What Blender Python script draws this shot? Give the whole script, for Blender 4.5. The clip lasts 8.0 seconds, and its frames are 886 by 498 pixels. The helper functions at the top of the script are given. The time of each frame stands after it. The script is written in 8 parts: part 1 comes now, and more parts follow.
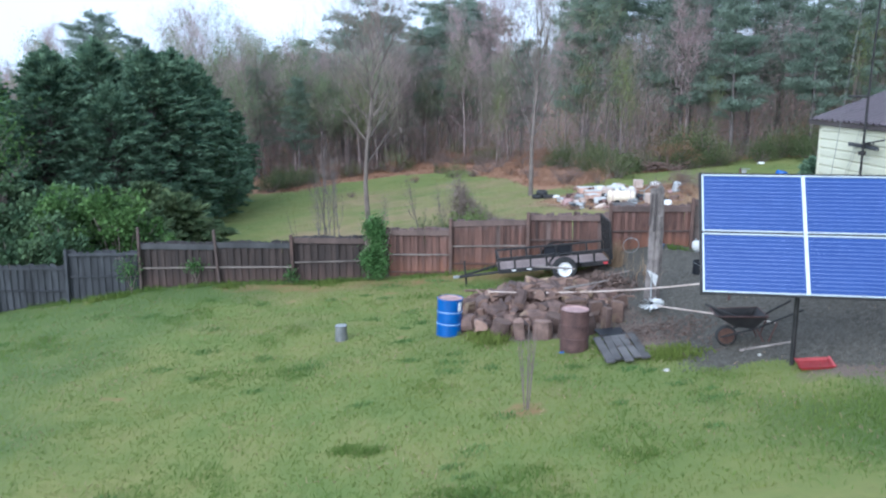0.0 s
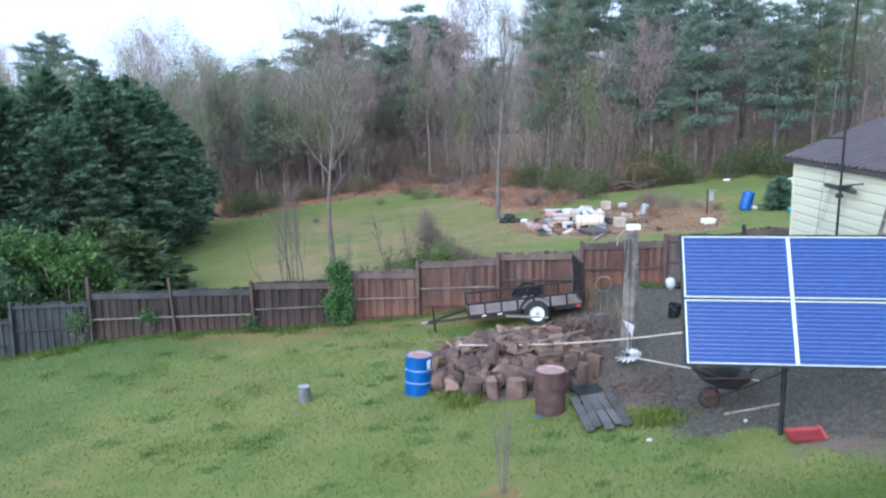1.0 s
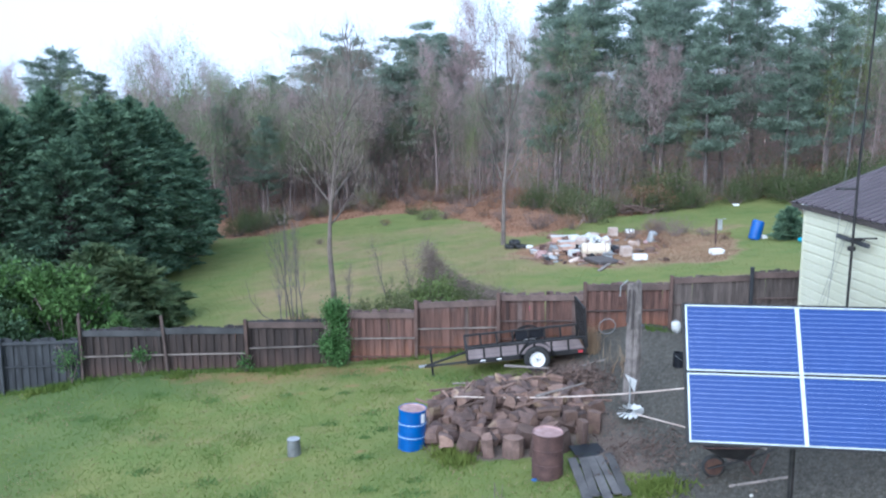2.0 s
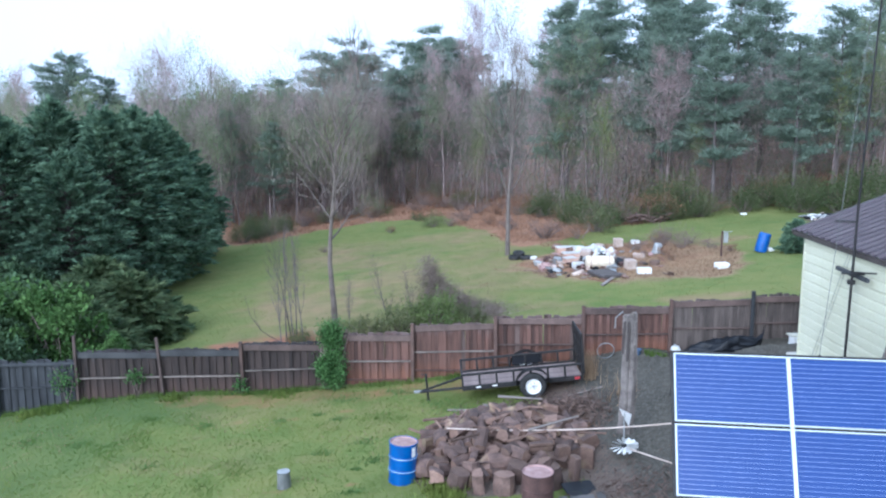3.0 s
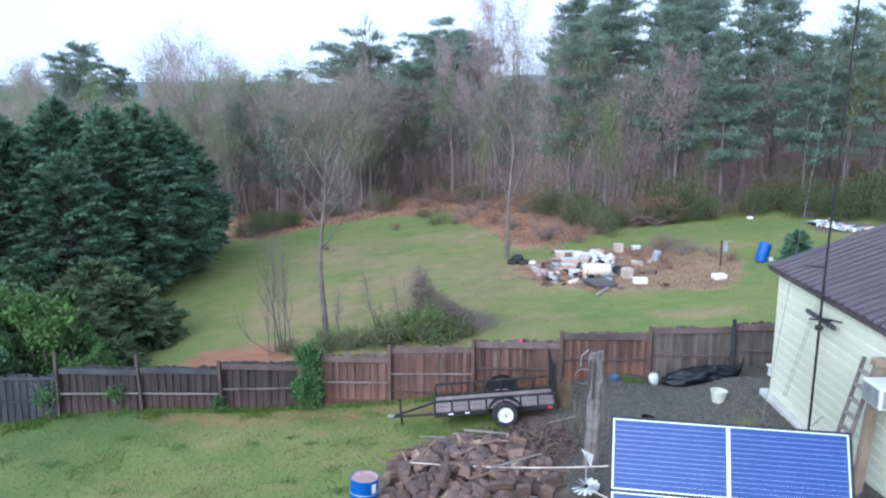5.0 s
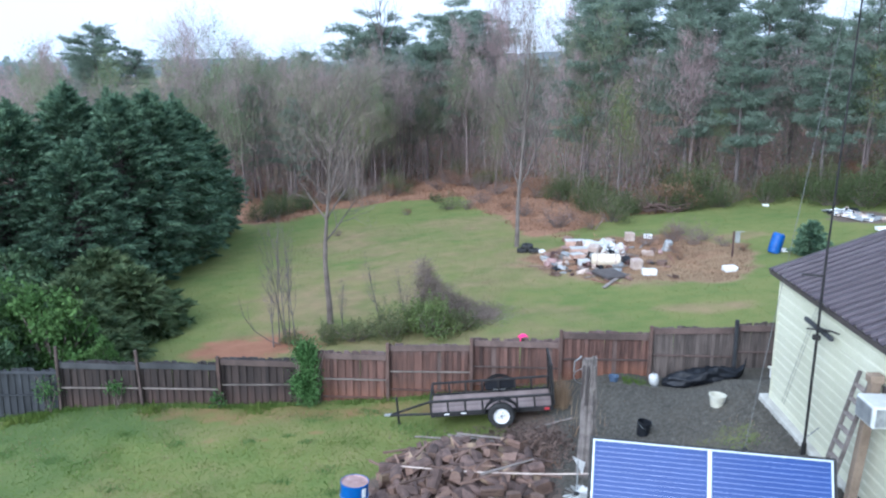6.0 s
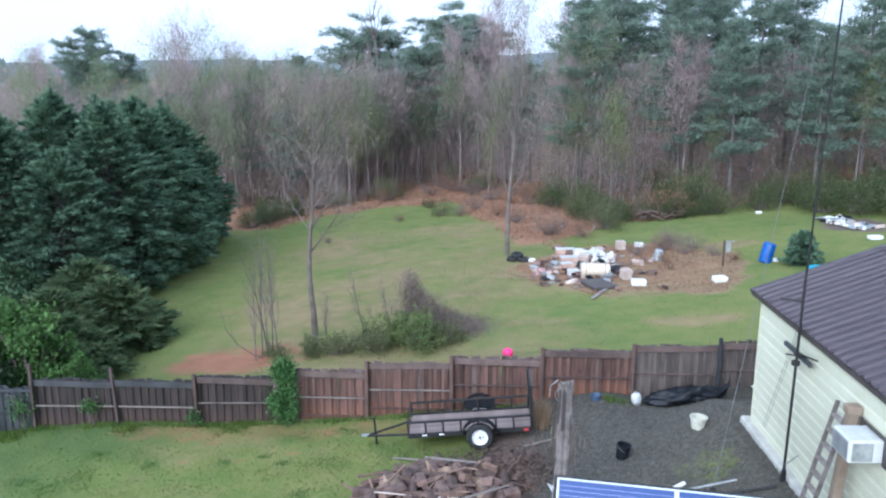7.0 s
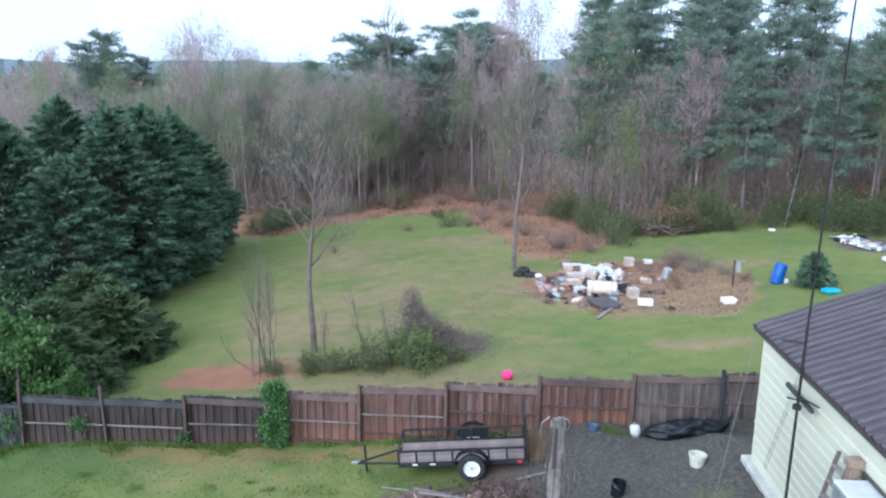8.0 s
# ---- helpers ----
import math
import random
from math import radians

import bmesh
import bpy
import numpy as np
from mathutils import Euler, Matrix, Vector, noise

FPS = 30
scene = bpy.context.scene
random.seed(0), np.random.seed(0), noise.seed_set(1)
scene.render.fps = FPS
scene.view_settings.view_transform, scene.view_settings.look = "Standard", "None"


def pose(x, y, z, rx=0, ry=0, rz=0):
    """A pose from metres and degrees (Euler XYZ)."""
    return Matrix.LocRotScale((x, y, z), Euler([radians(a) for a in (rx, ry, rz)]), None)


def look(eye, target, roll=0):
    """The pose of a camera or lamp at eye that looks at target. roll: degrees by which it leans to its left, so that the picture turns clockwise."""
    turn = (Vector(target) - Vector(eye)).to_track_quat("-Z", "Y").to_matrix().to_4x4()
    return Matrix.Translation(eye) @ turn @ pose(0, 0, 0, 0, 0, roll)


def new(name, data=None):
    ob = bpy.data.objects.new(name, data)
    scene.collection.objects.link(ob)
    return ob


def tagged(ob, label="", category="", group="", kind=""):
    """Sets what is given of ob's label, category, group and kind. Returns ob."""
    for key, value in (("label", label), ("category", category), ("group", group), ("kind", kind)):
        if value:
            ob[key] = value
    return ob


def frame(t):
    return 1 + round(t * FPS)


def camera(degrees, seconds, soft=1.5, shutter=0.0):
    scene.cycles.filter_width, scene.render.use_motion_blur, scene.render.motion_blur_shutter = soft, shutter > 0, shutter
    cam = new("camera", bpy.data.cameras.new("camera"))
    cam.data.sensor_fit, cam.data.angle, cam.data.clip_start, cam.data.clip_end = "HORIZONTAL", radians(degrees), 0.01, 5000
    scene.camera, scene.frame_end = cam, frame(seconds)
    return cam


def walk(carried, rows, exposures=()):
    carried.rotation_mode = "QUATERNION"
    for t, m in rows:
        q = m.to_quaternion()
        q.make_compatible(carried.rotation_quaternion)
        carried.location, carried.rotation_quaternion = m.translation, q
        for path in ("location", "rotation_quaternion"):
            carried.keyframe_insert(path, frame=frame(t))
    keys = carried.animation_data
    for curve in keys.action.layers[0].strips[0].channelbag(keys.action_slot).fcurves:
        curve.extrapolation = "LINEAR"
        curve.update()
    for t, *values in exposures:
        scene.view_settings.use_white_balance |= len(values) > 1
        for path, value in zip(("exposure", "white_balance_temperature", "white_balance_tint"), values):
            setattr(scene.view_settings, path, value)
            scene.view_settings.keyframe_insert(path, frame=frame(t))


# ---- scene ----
cam = camera(57.6, 8.0, soft=2.2, shutter=0.5)
METRES, EYE, TILT, LEAN, TURN = 7.3, 5.9, 6.2, -1.6, 0.5
ROWS = [
    (0.0, 0.0, 0.0, 0.0, -0.6, -17.73, 1.87),
    (0.5, 0.0032, 0.0879, 0.05, -1.99, -17.52, 2.11),
    (1.0, 0.0087, 0.1558, 0.0897, -3.2, -17.14, 2.39),
    (1.5, 0.0301, 0.217, 0.1306, -2.89, -16.35, 2.24),
    (3.0, 0.1139, 0.3162, 0.2532, -1.62, -16.43, 2.02),
    (3.5, 0.154, 0.3339, 0.2904, -1.46, -17.02, 2.38),
    (4.0, 0.1928, 0.344, 0.3262, -0.87, -17.3, 2.04),
    (5.5, 0.3185, 0.3946, 0.4219, 0.42, -18.25, 1.46),
    (6.0, 0.3583, 0.4232, 0.4511, 1.37, -19.1, 1.73),
    (6.5, 0.3952, 0.4545, 0.4741, 1.26, -18.88, 1.37),
    (7.0, 0.4321, 0.4899, 0.4904, 1.32, -19.06, 1.69),
    (7.5, 0.4652, 0.5328, 0.5135, 1.86, -18.7, 0.52),
    (8.0, 0.4967, 0.5825, 0.5334, 2.65, -18.76, 1.01),
]
walk(cam, [(t, pose(0, 0, EYE, TILT, LEAN, TURN) @ pose(METRES * x, METRES * y, METRES * z, 90 + pitch, roll, yaw)) for t, x, y, z, yaw, pitch, roll in ROWS],
     exposures=[(0.0, 0.64, 5140, 10), (1.5, 0.66, 5090, 10), (3.0, 0.68, 5000, 10), (4.2, 0.68, 5000, 10), (6.0, 0.67, 5100, 10), (8.0, 0.66, 5120, 10)])

# ---- world, sun, exposure ----
SUN_EL, SUN_AZ = 24.0, 210.0
world = bpy.data.worlds.new("overcast_sky")
scene.world = world
world.use_nodes = True
wn, wl = world.node_tree.nodes, world.node_tree.links
wn.clear()
sky = wn.new("ShaderNodeTexSky")
sky.sky_type, sky.sun_disc = "NISHITA", False
sky.sun_elevation, sky.sun_rotation = radians(SUN_EL), radians(SUN_AZ)
sky.air_density, sky.dust_density, sky.ozone_density = 1.0, 4.0, 1.0
cloud_noise = wn.new("ShaderNodeTexNoise")
cloud_noise.inputs["Scale"].default_value, cloud_noise.inputs["Detail"].default_value = 1.6, 3.0
cloud_ramp = wn.new("ShaderNodeValToRGB")
cloud_ramp.color_ramp.elements[0].position, cloud_ramp.color_ramp.elements[1].position = 0.35, 0.7
cloud_ramp.color_ramp.elements[0].color, cloud_ramp.color_ramp.elements[1].color = (8.8, 9.6, 10.6, 1), (10.4, 10.9, 11.3, 1)
cloud_mix = wn.new("ShaderNodeMixRGB")
cloud_mix.inputs["Fac"].default_value = 0.9
back = wn.new("ShaderNodeBackground")
back.inputs["Strength"].default_value = 0.088
wout = wn.new("ShaderNodeOutputWorld")
wl.new(cloud_noise.outputs["Fac"], cloud_ramp.inputs["Fac"])
wl.new(sky.outputs["Color"], cloud_mix.inputs["Color1"])
wl.new(cloud_ramp.outputs["Color"], cloud_mix.inputs["Color2"])
wl.new(cloud_mix.outputs["Color"], back.inputs["Color"])
wl.new(back.outputs["Background"], wout.inputs["Surface"])
sun = new("sun", bpy.data.lights.new("sun", "SUN"))
sun.data.energy, sun.data.angle, sun.data.color = 3.1, radians(55), (1.0, 0.96, 0.9)
sun.matrix_world = look((20 * math.sin(radians(SUN_AZ)), 20 * math.cos(radians(SUN_AZ)), 20 * math.tan(radians(SUN_EL))), (0, 0, 0))


# ---- materials ----
def mat(name, dark, light, scale=4.0, rough=0.85, metal=0.0, bump=0.15, fine=40.0, rand=0.15, gloss=0.5, island=False, stain=None, foot=None, streak=False):
    """A surface that varies between two colours at two scales, with bump; rand varies it from piece to piece."""
    m = bpy.data.materials.new(name)
    m.use_nodes = True
    n, l = m.node_tree.nodes, m.node_tree.links
    b = n["Principled BSDF"]
    b.inputs["Roughness"].default_value, b.inputs["Metallic"].default_value = rough, metal
    b.inputs["Specular IOR Level"].default_value = gloss
    tc = n.new("ShaderNodeTexCoord")
    n1, n2 = n.new("ShaderNodeTexNoise"), n.new("ShaderNodeTexNoise")
    n1.inputs["Scale"].default_value, n1.inputs["Detail"].default_value = scale, 4
    n2.inputs["Scale"].default_value, n2.inputs["Detail"].default_value = fine, 3
    add = n.new("ShaderNodeMath")
    add.operation = "MULTIPLY_ADD"
    add.inputs[1].default_value = 0.35
    if streak:
        # grain that runs up each board, different from board to board
        step = n.new("ShaderNodeMath")
        step.operation = "MULTIPLY"
        step.inputs[1].default_value = 37.0
        l.new(n.new("ShaderNodeObjectInfo").outputs["Random"], step.inputs[0])
        shift = n.new("ShaderNodeVectorMath")
        l.new(tc.outputs["Object"], shift.inputs[0])
        l.new(step.outputs[0], shift.inputs[1])
        along = n.new("ShaderNodeMapping")
        along.inputs["Scale"].default_value = (2.4, 2.4, 0.12)
        l.new(shift.outputs["Vector"], along.inputs["Vector"])
        l.new(shift.outputs["Vector"], n1.inputs["Vector"])
        l.new(along.outputs["Vector"], n2.inputs["Vector"])
        add.inputs[1].default_value = 0.75
    else:
        l.new(tc.outputs["Object"], n1.inputs["Vector"])
        l.new(tc.outputs["Object"], n2.inputs["Vector"])
    l.new(n2.outputs["Fac"], add.inputs[0])
    l.new(n1.outputs["Fac"], add.inputs[2])
    ramp = n.new("ShaderNodeValToRGB")
    e = ramp.color_ramp.elements
    e[0].position, e[1].position = (0.66, 1.12) if streak else (0.45, 0.9)
    e[0].color, e[1].color = (*dark, 1), (*light, 1)
    l.new(add.outputs[0], ramp.inputs["Fac"])
    col = ramp.outputs["Color"]
    if stain:
        n3 = n.new("ShaderNodeTexNoise")
        n3.inputs["Scale"].default_value, n3.inputs["Detail"].default_value = stain[1], 5
        l.new(tc.outputs["Object"], n3.inputs["Vector"])
        r3 = n.new("ShaderNodeValToRGB")
        r3.color_ramp.elements[0].position, r3.color_ramp.elements[1].position = stain[2], stain[2] + 0.12
        l.new(n3.outputs["Fac"], r3.inputs["Fac"])
        mx = n.new("ShaderNodeMixRGB")
        mx.inputs["Color2"].default_value = (*stain[0], 1)
        l.new(r3.outputs["Color"], mx.inputs["Fac"])
        l.new(col, mx.inputs["Color1"])
        col = mx.outputs["Color"]
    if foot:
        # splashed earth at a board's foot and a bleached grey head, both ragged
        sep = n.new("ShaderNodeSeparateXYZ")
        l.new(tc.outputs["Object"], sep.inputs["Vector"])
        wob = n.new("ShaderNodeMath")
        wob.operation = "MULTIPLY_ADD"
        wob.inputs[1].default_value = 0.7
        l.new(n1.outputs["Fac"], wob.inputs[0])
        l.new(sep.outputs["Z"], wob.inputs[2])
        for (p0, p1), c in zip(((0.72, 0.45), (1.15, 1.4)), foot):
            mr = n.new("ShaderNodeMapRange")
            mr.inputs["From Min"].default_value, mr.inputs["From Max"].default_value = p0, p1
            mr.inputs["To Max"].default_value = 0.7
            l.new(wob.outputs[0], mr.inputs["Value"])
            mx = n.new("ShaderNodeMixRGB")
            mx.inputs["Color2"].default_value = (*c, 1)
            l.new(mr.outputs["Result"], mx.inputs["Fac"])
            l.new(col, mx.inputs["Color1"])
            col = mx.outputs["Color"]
    if rand:
        hs = n.new("ShaderNodeHueSaturation")
        mr = n.new("ShaderNodeMapRange")
        mr.inputs["To Min"].default_value, mr.inputs["To Max"].default_value = 1 - rand, 1 + rand
        if island:
            l.new(n.new("ShaderNodeNewGeometry").outputs["Random Per Island"], mr.inputs["Value"])
        else:
            l.new(n.new("ShaderNodeObjectInfo").outputs["Random"], mr.inputs["Value"])
        l.new(mr.outputs["Result"], hs.inputs["Value"])
        l.new(col, hs.inputs["Color"])
        col = hs.outputs["Color"]
    l.new(col, b.inputs["Base Color"])
    if bump:
        bp = n.new("ShaderNodeBump")
        bp.inputs["Strength"].default_value, bp.inputs["Distance"].default_value = bump, 0.02
        l.new(add.outputs[0], bp.inputs["Height"])
        l.new(bp.outputs["Normal"], b.inputs["Normal"])
    return m


def leaf_mat(name, dark, light, rand=0.45, rough=0.6, through_light=0.25, scale=0.45):
    """Leaves and needles: each blade its own shade, some light passing through."""
    m = mat(name, dark, light, scale=scale, rough=rough, bump=0.0, fine=3.0, rand=rand, gloss=0.12, island=True)
    n, l = m.node_tree.nodes, m.node_tree.links
    b, out = n["Principled BSDF"], n["Material Output"]
    tr = n.new("ShaderNodeBsdfTranslucent")
    mixer = n.new("ShaderNodeMixShader")
    mixer.inputs["Fac"].default_value = through_light
    l.new(b.inputs["Base Color"].links[0].from_socket, tr.inputs["Color"])
    l.new(b.outputs["BSDF"], mixer.inputs[1])
    l.new(tr.outputs["BSDF"], mixer.inputs[2])
    l.new(mixer.outputs["Shader"], out.inputs["Surface"])
    return m


def ground_mat():
    m = bpy.data.materials.new("yard_ground")
    m.use_nodes = True
    n, l = m.node_tree.nodes, m.node_tree.links
    b = n["Principled BSDF"]
    b.inputs["Roughness"].default_value = 0.95
    b.inputs["Specular IOR Level"].default_value = 0.2
    tc = n.new("ShaderNodeTexCoord")

    def noise_tex(scale, detail=4):
        t = n.new("ShaderNodeTexNoise")
        t.inputs["Scale"].default_value, t.inputs["Detail"].default_value = scale, detail
        l.new(tc.outputs["Object"], t.inputs["Vector"])
        return t.outputs["Fac"]

    def ramp(fac, stops):
        r = n.new("ShaderNodeValToRGB")
        e = r.color_ramp.elements
        while len(e) < len(stops):
            e.new(0.5)
        for k, (p, c) in zip(e, stops):
            k.position, k.color = p, (*c, 1)
        l.new(fac, r.inputs["Fac"])
        return r.outputs["Color"]

    def mix(fac, a, c):
        x = n.new("ShaderNodeMixRGB")
        l.new(fac, x.inputs["Fac"])
        l.new(a, x.inputs["Color1"])
        l.new(c, x.inputs["Color2"])
        return x.outputs["Color"]

    def zone(name, rag=0.5, scale=2.2, lo=0.42, hi=0.62):
        a = n.new("ShaderNodeAttribute")
        a.attribute_name = name
        s = n.new("ShaderNodeMath")
        s.operation = "MULTIPLY_ADD"
        s.inputs[1].default_value = rag
        l.new(noise_tex(scale, 6), s.inputs[0])
        l.new(a.outputs["Fac"], s.inputs[2])
        r = n.new("ShaderNodeMapRange")
        r.inputs["From Min"].default_value, r.inputs["From Max"].default_value = lo + rag / 2, hi + rag / 2
        l.new(s.outputs[0], r.inputs["Value"])
        return r.outputs["Result"]

    f_mid, f_fine, f_big, f_grit = noise_tex(1.1, 6), noise_tex(9, 4), noise_tex(0.22, 3), noise_tex(38, 3)
    grass = mix(f_fine, ramp(f_mid, [(0.3, (0.1, 0.138, 0.034)), (0.46, (0.142, 0.168, 0.047)), (0.6, (0.182, 0.185, 0.058)), (0.74, (0.205, 0.182, 0.07))]),
                ramp(f_big, [(0.35, (0.114, 0.162, 0.044)), (0.65, (0.186, 0.197, 0.064))]))
    clay = mix(f_fine, ramp(f_mid, [(0.3, (0.2, 0.085, 0.05)), (0.7, (0.34, 0.165, 0.1))]), ramp(f_grit, [(0.3, (0.2, 0.085, 0.045)), (0.7, (0.37, 0.2, 0.12))]))
    litter = mix(f_fine, ramp(f_mid, [(0.32, (0.17, 0.105, 0.07)), (0.5, (0.31, 0.148, 0.088)), (0.68, (0.375, 0.222, 0.14))]), ramp(f_grit, [(0.3, (0.12, 0.065, 0.04)), (0.7, (0.38, 0.235, 0.14))]))
    straw = mix(f_fine, ramp(f_mid, [(0.3, (0.19, 0.125, 0.075)), (0.7, (0.32, 0.225, 0.135))]), ramp(f_grit, [(0.3, (0.165, 0.105, 0.06)), (0.7, (0.385, 0.275, 0.155))]))
    gravel = mix(f_grit, ramp(f_mid, [(0.3, (0.045, 0.041, 0.034)), (0.7, (0.102, 0.09, 0.07))]), ramp(f_fine, [(0.35, (0.052, 0.047, 0.039)), (0.65, (0.122, 0.111, 0.09))]))
    col = grass
    dirt = mix(f_fine, ramp(f_mid, [(0.3, (0.088, 0.063, 0.048)), (0.7, (0.18, 0.132, 0.102))]), ramp(f_grit, [(0.3, (0.075, 0.06, 0.05)), (0.7, (0.22, 0.175, 0.145))]))
    lush = mix(f_fine, ramp(f_mid, [(0.3, (0.066, 0.105, 0.032)), (0.7, (0.118, 0.15, 0.048))]), ramp(f_big, [(0.35, (0.075, 0.12, 0.036)), (0.65, (0.115, 0.148, 0.046))]))
    for name, c in (("lush", lush), ("straw", straw), ("clay", clay), ("dirt", dirt), ("litter", litter), ("gravel", gravel)):
        col = mix(zone(name, 0.4, 1.0, 0.34, 0.78) if name in ("straw", "lush") else zone(name, 0.5, 1.6, 0.38, 0.7) if name in ("clay", "litter") else zone(name), col, c)
    l.new(col, b.inputs["Base Color"])
    bp = n.new("ShaderNodeBump")
    bp.inputs["Strength"].default_value, bp.inputs["Distance"].default_value = 0.6, 0.05
    l.new(f_fine, bp.inputs["Height"])
    l.new(bp.outputs["Normal"], b.inputs["Normal"])
    return m


GROUND = ground_mat()
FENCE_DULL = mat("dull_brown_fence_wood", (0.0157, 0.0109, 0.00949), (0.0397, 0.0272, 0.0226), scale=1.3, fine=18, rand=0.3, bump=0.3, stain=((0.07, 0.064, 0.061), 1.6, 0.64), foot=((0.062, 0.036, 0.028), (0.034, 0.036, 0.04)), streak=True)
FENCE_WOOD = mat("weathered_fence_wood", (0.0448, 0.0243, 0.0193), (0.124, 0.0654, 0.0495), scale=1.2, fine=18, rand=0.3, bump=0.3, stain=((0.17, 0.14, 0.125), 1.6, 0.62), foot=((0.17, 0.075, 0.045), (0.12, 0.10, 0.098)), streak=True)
FENCE_PALE = mat("silvered_fence_wood", (0.085, 0.07, 0.06), (0.2, 0.168, 0.145), scale=1.6, fine=18, rand=0.25, bump=0.3)
FENCE_SLATE = mat("slate_grey_fence_board", (0.0244, 0.0248, 0.0257), (0.0549, 0.0541, 0.0547), scale=1.5, fine=18, rand=0.2, bump=0.3)
FENCE_POST = mat("brown_fence_post", (0.0462, 0.0288, 0.0234), (0.121, 0.0749, 0.0594), scale=2, fine=18, rand=0.2, bump=0.3)
FENCE_RAIL = mat("bleached_fence_rail", (0.0572, 0.0398, 0.0342), (0.141, 0.097, 0.0819), scale=1.6, fine=18, rand=0.3, bump=0.3)
FENCE_WORN = mat("faded_brown_fence_wood", (0.044, 0.035, 0.031), (0.112, 0.09, 0.078), scale=1.4, fine=18, rand=0.22, bump=0.3, stain=((0.09, 0.095, 0.1), 1.3, 0.6), streak=True)
FENCE_GREY = mat("grey_fence_wood", (0.0155, 0.0169, 0.0191), (0.0397, 0.0419, 0.0456), scale=1.5, fine=18, rand=0.3, bump=0.3, streak=True)
POST_WOOD = mat("splintered_post_wood", (0.075, 0.064, 0.058), (0.22, 0.192, 0.175), scale=4, fine=25, rand=0.0, bump=0.7)
OLD_WOOD = mat("bleached_post_wood", (0.13, 0.108, 0.095), (0.31, 0.27, 0.24), scale=3, fine=25, rand=0.15, bump=0.5)
LID_WOOD = mat("dark_grey_lid_planks", (0.042, 0.039, 0.038), (0.125, 0.115, 0.108), scale=1.5, fine=18, rand=0.3, bump=0.3)
SIDING = mat("cream_siding", (0.52, 0.515, 0.374), (0.636, 0.627, 0.487), scale=0.8, fine=12, rough=0.5, rand=0.04, bump=0.03)
ROOF = mat("brown_ribbed_metal", (0.129, 0.106, 0.12), (0.198, 0.166, 0.184), scale=0.7, fine=8, rough=0.42, metal=0.25, rand=0.0, bump=0.03)
TRIM = mat("dark_brown_trim", (0.045, 0.038, 0.036), (0.085, 0.07, 0.066), rough=0.5, rand=0.0)
CONCRETE = mat("pale_concrete", (0.36, 0.35, 0.31), (0.56, 0.54, 0.48), scale=3, fine=30, rand=0.05)
BLACK_STEEL = mat("black_painted_steel", (0.01, 0.01, 0.011), (0.03, 0.028, 0.027), scale=6, rough=0.55, metal=0.0, rand=0.1, bump=0.05, gloss=0.3, stain=((0.07, 0.035, 0.025), 5.0, 0.7))
RUST = mat("rusted_steel", (0.045, 0.025, 0.023), (0.11, 0.06, 0.052), scale=5, rough=0.8, metal=0.2, rand=0.1, bump=0.25)
ORANGE_RUST = mat("orange_rust", (0.04, 0.022, 0.017), (0.105, 0.052, 0.034), scale=9, rough=0.85, rand=0.0, bump=0.2)
RUST_LID = mat("pale_rusted_lid", (0.24, 0.14, 0.125), (0.44, 0.30, 0.28), scale=5, rough=0.7, rand=0.0, bump=0.1)
BLUE_PAINT = mat("blue_painted_drum", (0.005, 0.055, 0.22), (0.009, 0.09, 0.32), scale=4, rough=0.35, rand=0.0, bump=0.04, stain=((0.05, 0.09, 0.18), 6.0, 0.68))
BLUE_PLASTIC = mat("blue_plastic", (0.008, 0.068, 0.28), (0.016, 0.11, 0.40), scale=3, rough=0.45, rand=0.1, bump=0.03)
WHITE_PAINT = mat("white_paint", (0.68, 0.68, 0.66), (0.84, 0.84, 0.82), scale=4, rough=0.4, rand=0.04, bump=0.03)
STAINED_CREAM = mat("stained_cream_enamel", (0.5, 0.42, 0.3), (0.72, 0.64, 0.5), scale=2.5, rough=0.45, rand=0.0, bump=0.05)
DULL_WHITE = mat("grimy_white_sheeting", (0.43, 0.421, 0.396), (0.619, 0.619, 0.602), scale=3, rough=0.5, rand=0.12, bump=0.1)
SALMON = mat("rust_stained_pinkish_enamel", (0.36, 0.22, 0.16), (0.6, 0.43, 0.34), scale=2.5, rough=0.5, rand=0.1, bump=0.05)
WHITE_DIRTY = mat("stained_white_enamel", (0.36, 0.27, 0.221), (0.612, 0.522, 0.45), scale=2.5, rough=0.45, rand=0.12, bump=0.05, stain=((0.45, 0.27, 0.16), 1.6, 0.66))
CREAM = mat("cream_plastic", (0.48, 0.464, 0.368), (0.592, 0.576, 0.48), scale=5, rough=0.5, rand=0.0, bump=0.03)
AGED_WHITE = mat("aged_white_enamel", (0.46, 0.469, 0.451), (0.626, 0.635, 0.616), scale=4, rough=0.45, rand=0.0, bump=0.03, stain=((0.42, 0.4, 0.35), 3.0, 0.62))
TAN_WOOD = mat("tan_weathered_timber", (0.17, 0.125, 0.088), (0.33, 0.255, 0.185), scale=3, fine=25, rand=0.1, bump=0.4)
GREY_METAL = mat("dull_galvanised_metal", (0.24, 0.25, 0.25), (0.42, 0.43, 0.43), scale=6, rough=0.5, metal=0.5, rand=0.1, bump=0.05)
RUBBER = mat("black_rubber", (0.012, 0.012, 0.012), (0.03, 0.03, 0.03), scale=8, rough=0.75, rand=0.0)
BLACK_PLASTIC = mat("black_plastic", (0.005, 0.006, 0.008), (0.013, 0.015, 0.02), scale=3, rough=0.5, rand=0.1, bump=0.2, gloss=0.3)
DECK = mat("trailer_deck_boards", (0.15, 0.112, 0.1), (0.275, 0.215, 0.195), scale=2, fine=22, rand=0.18, bump=0.2)
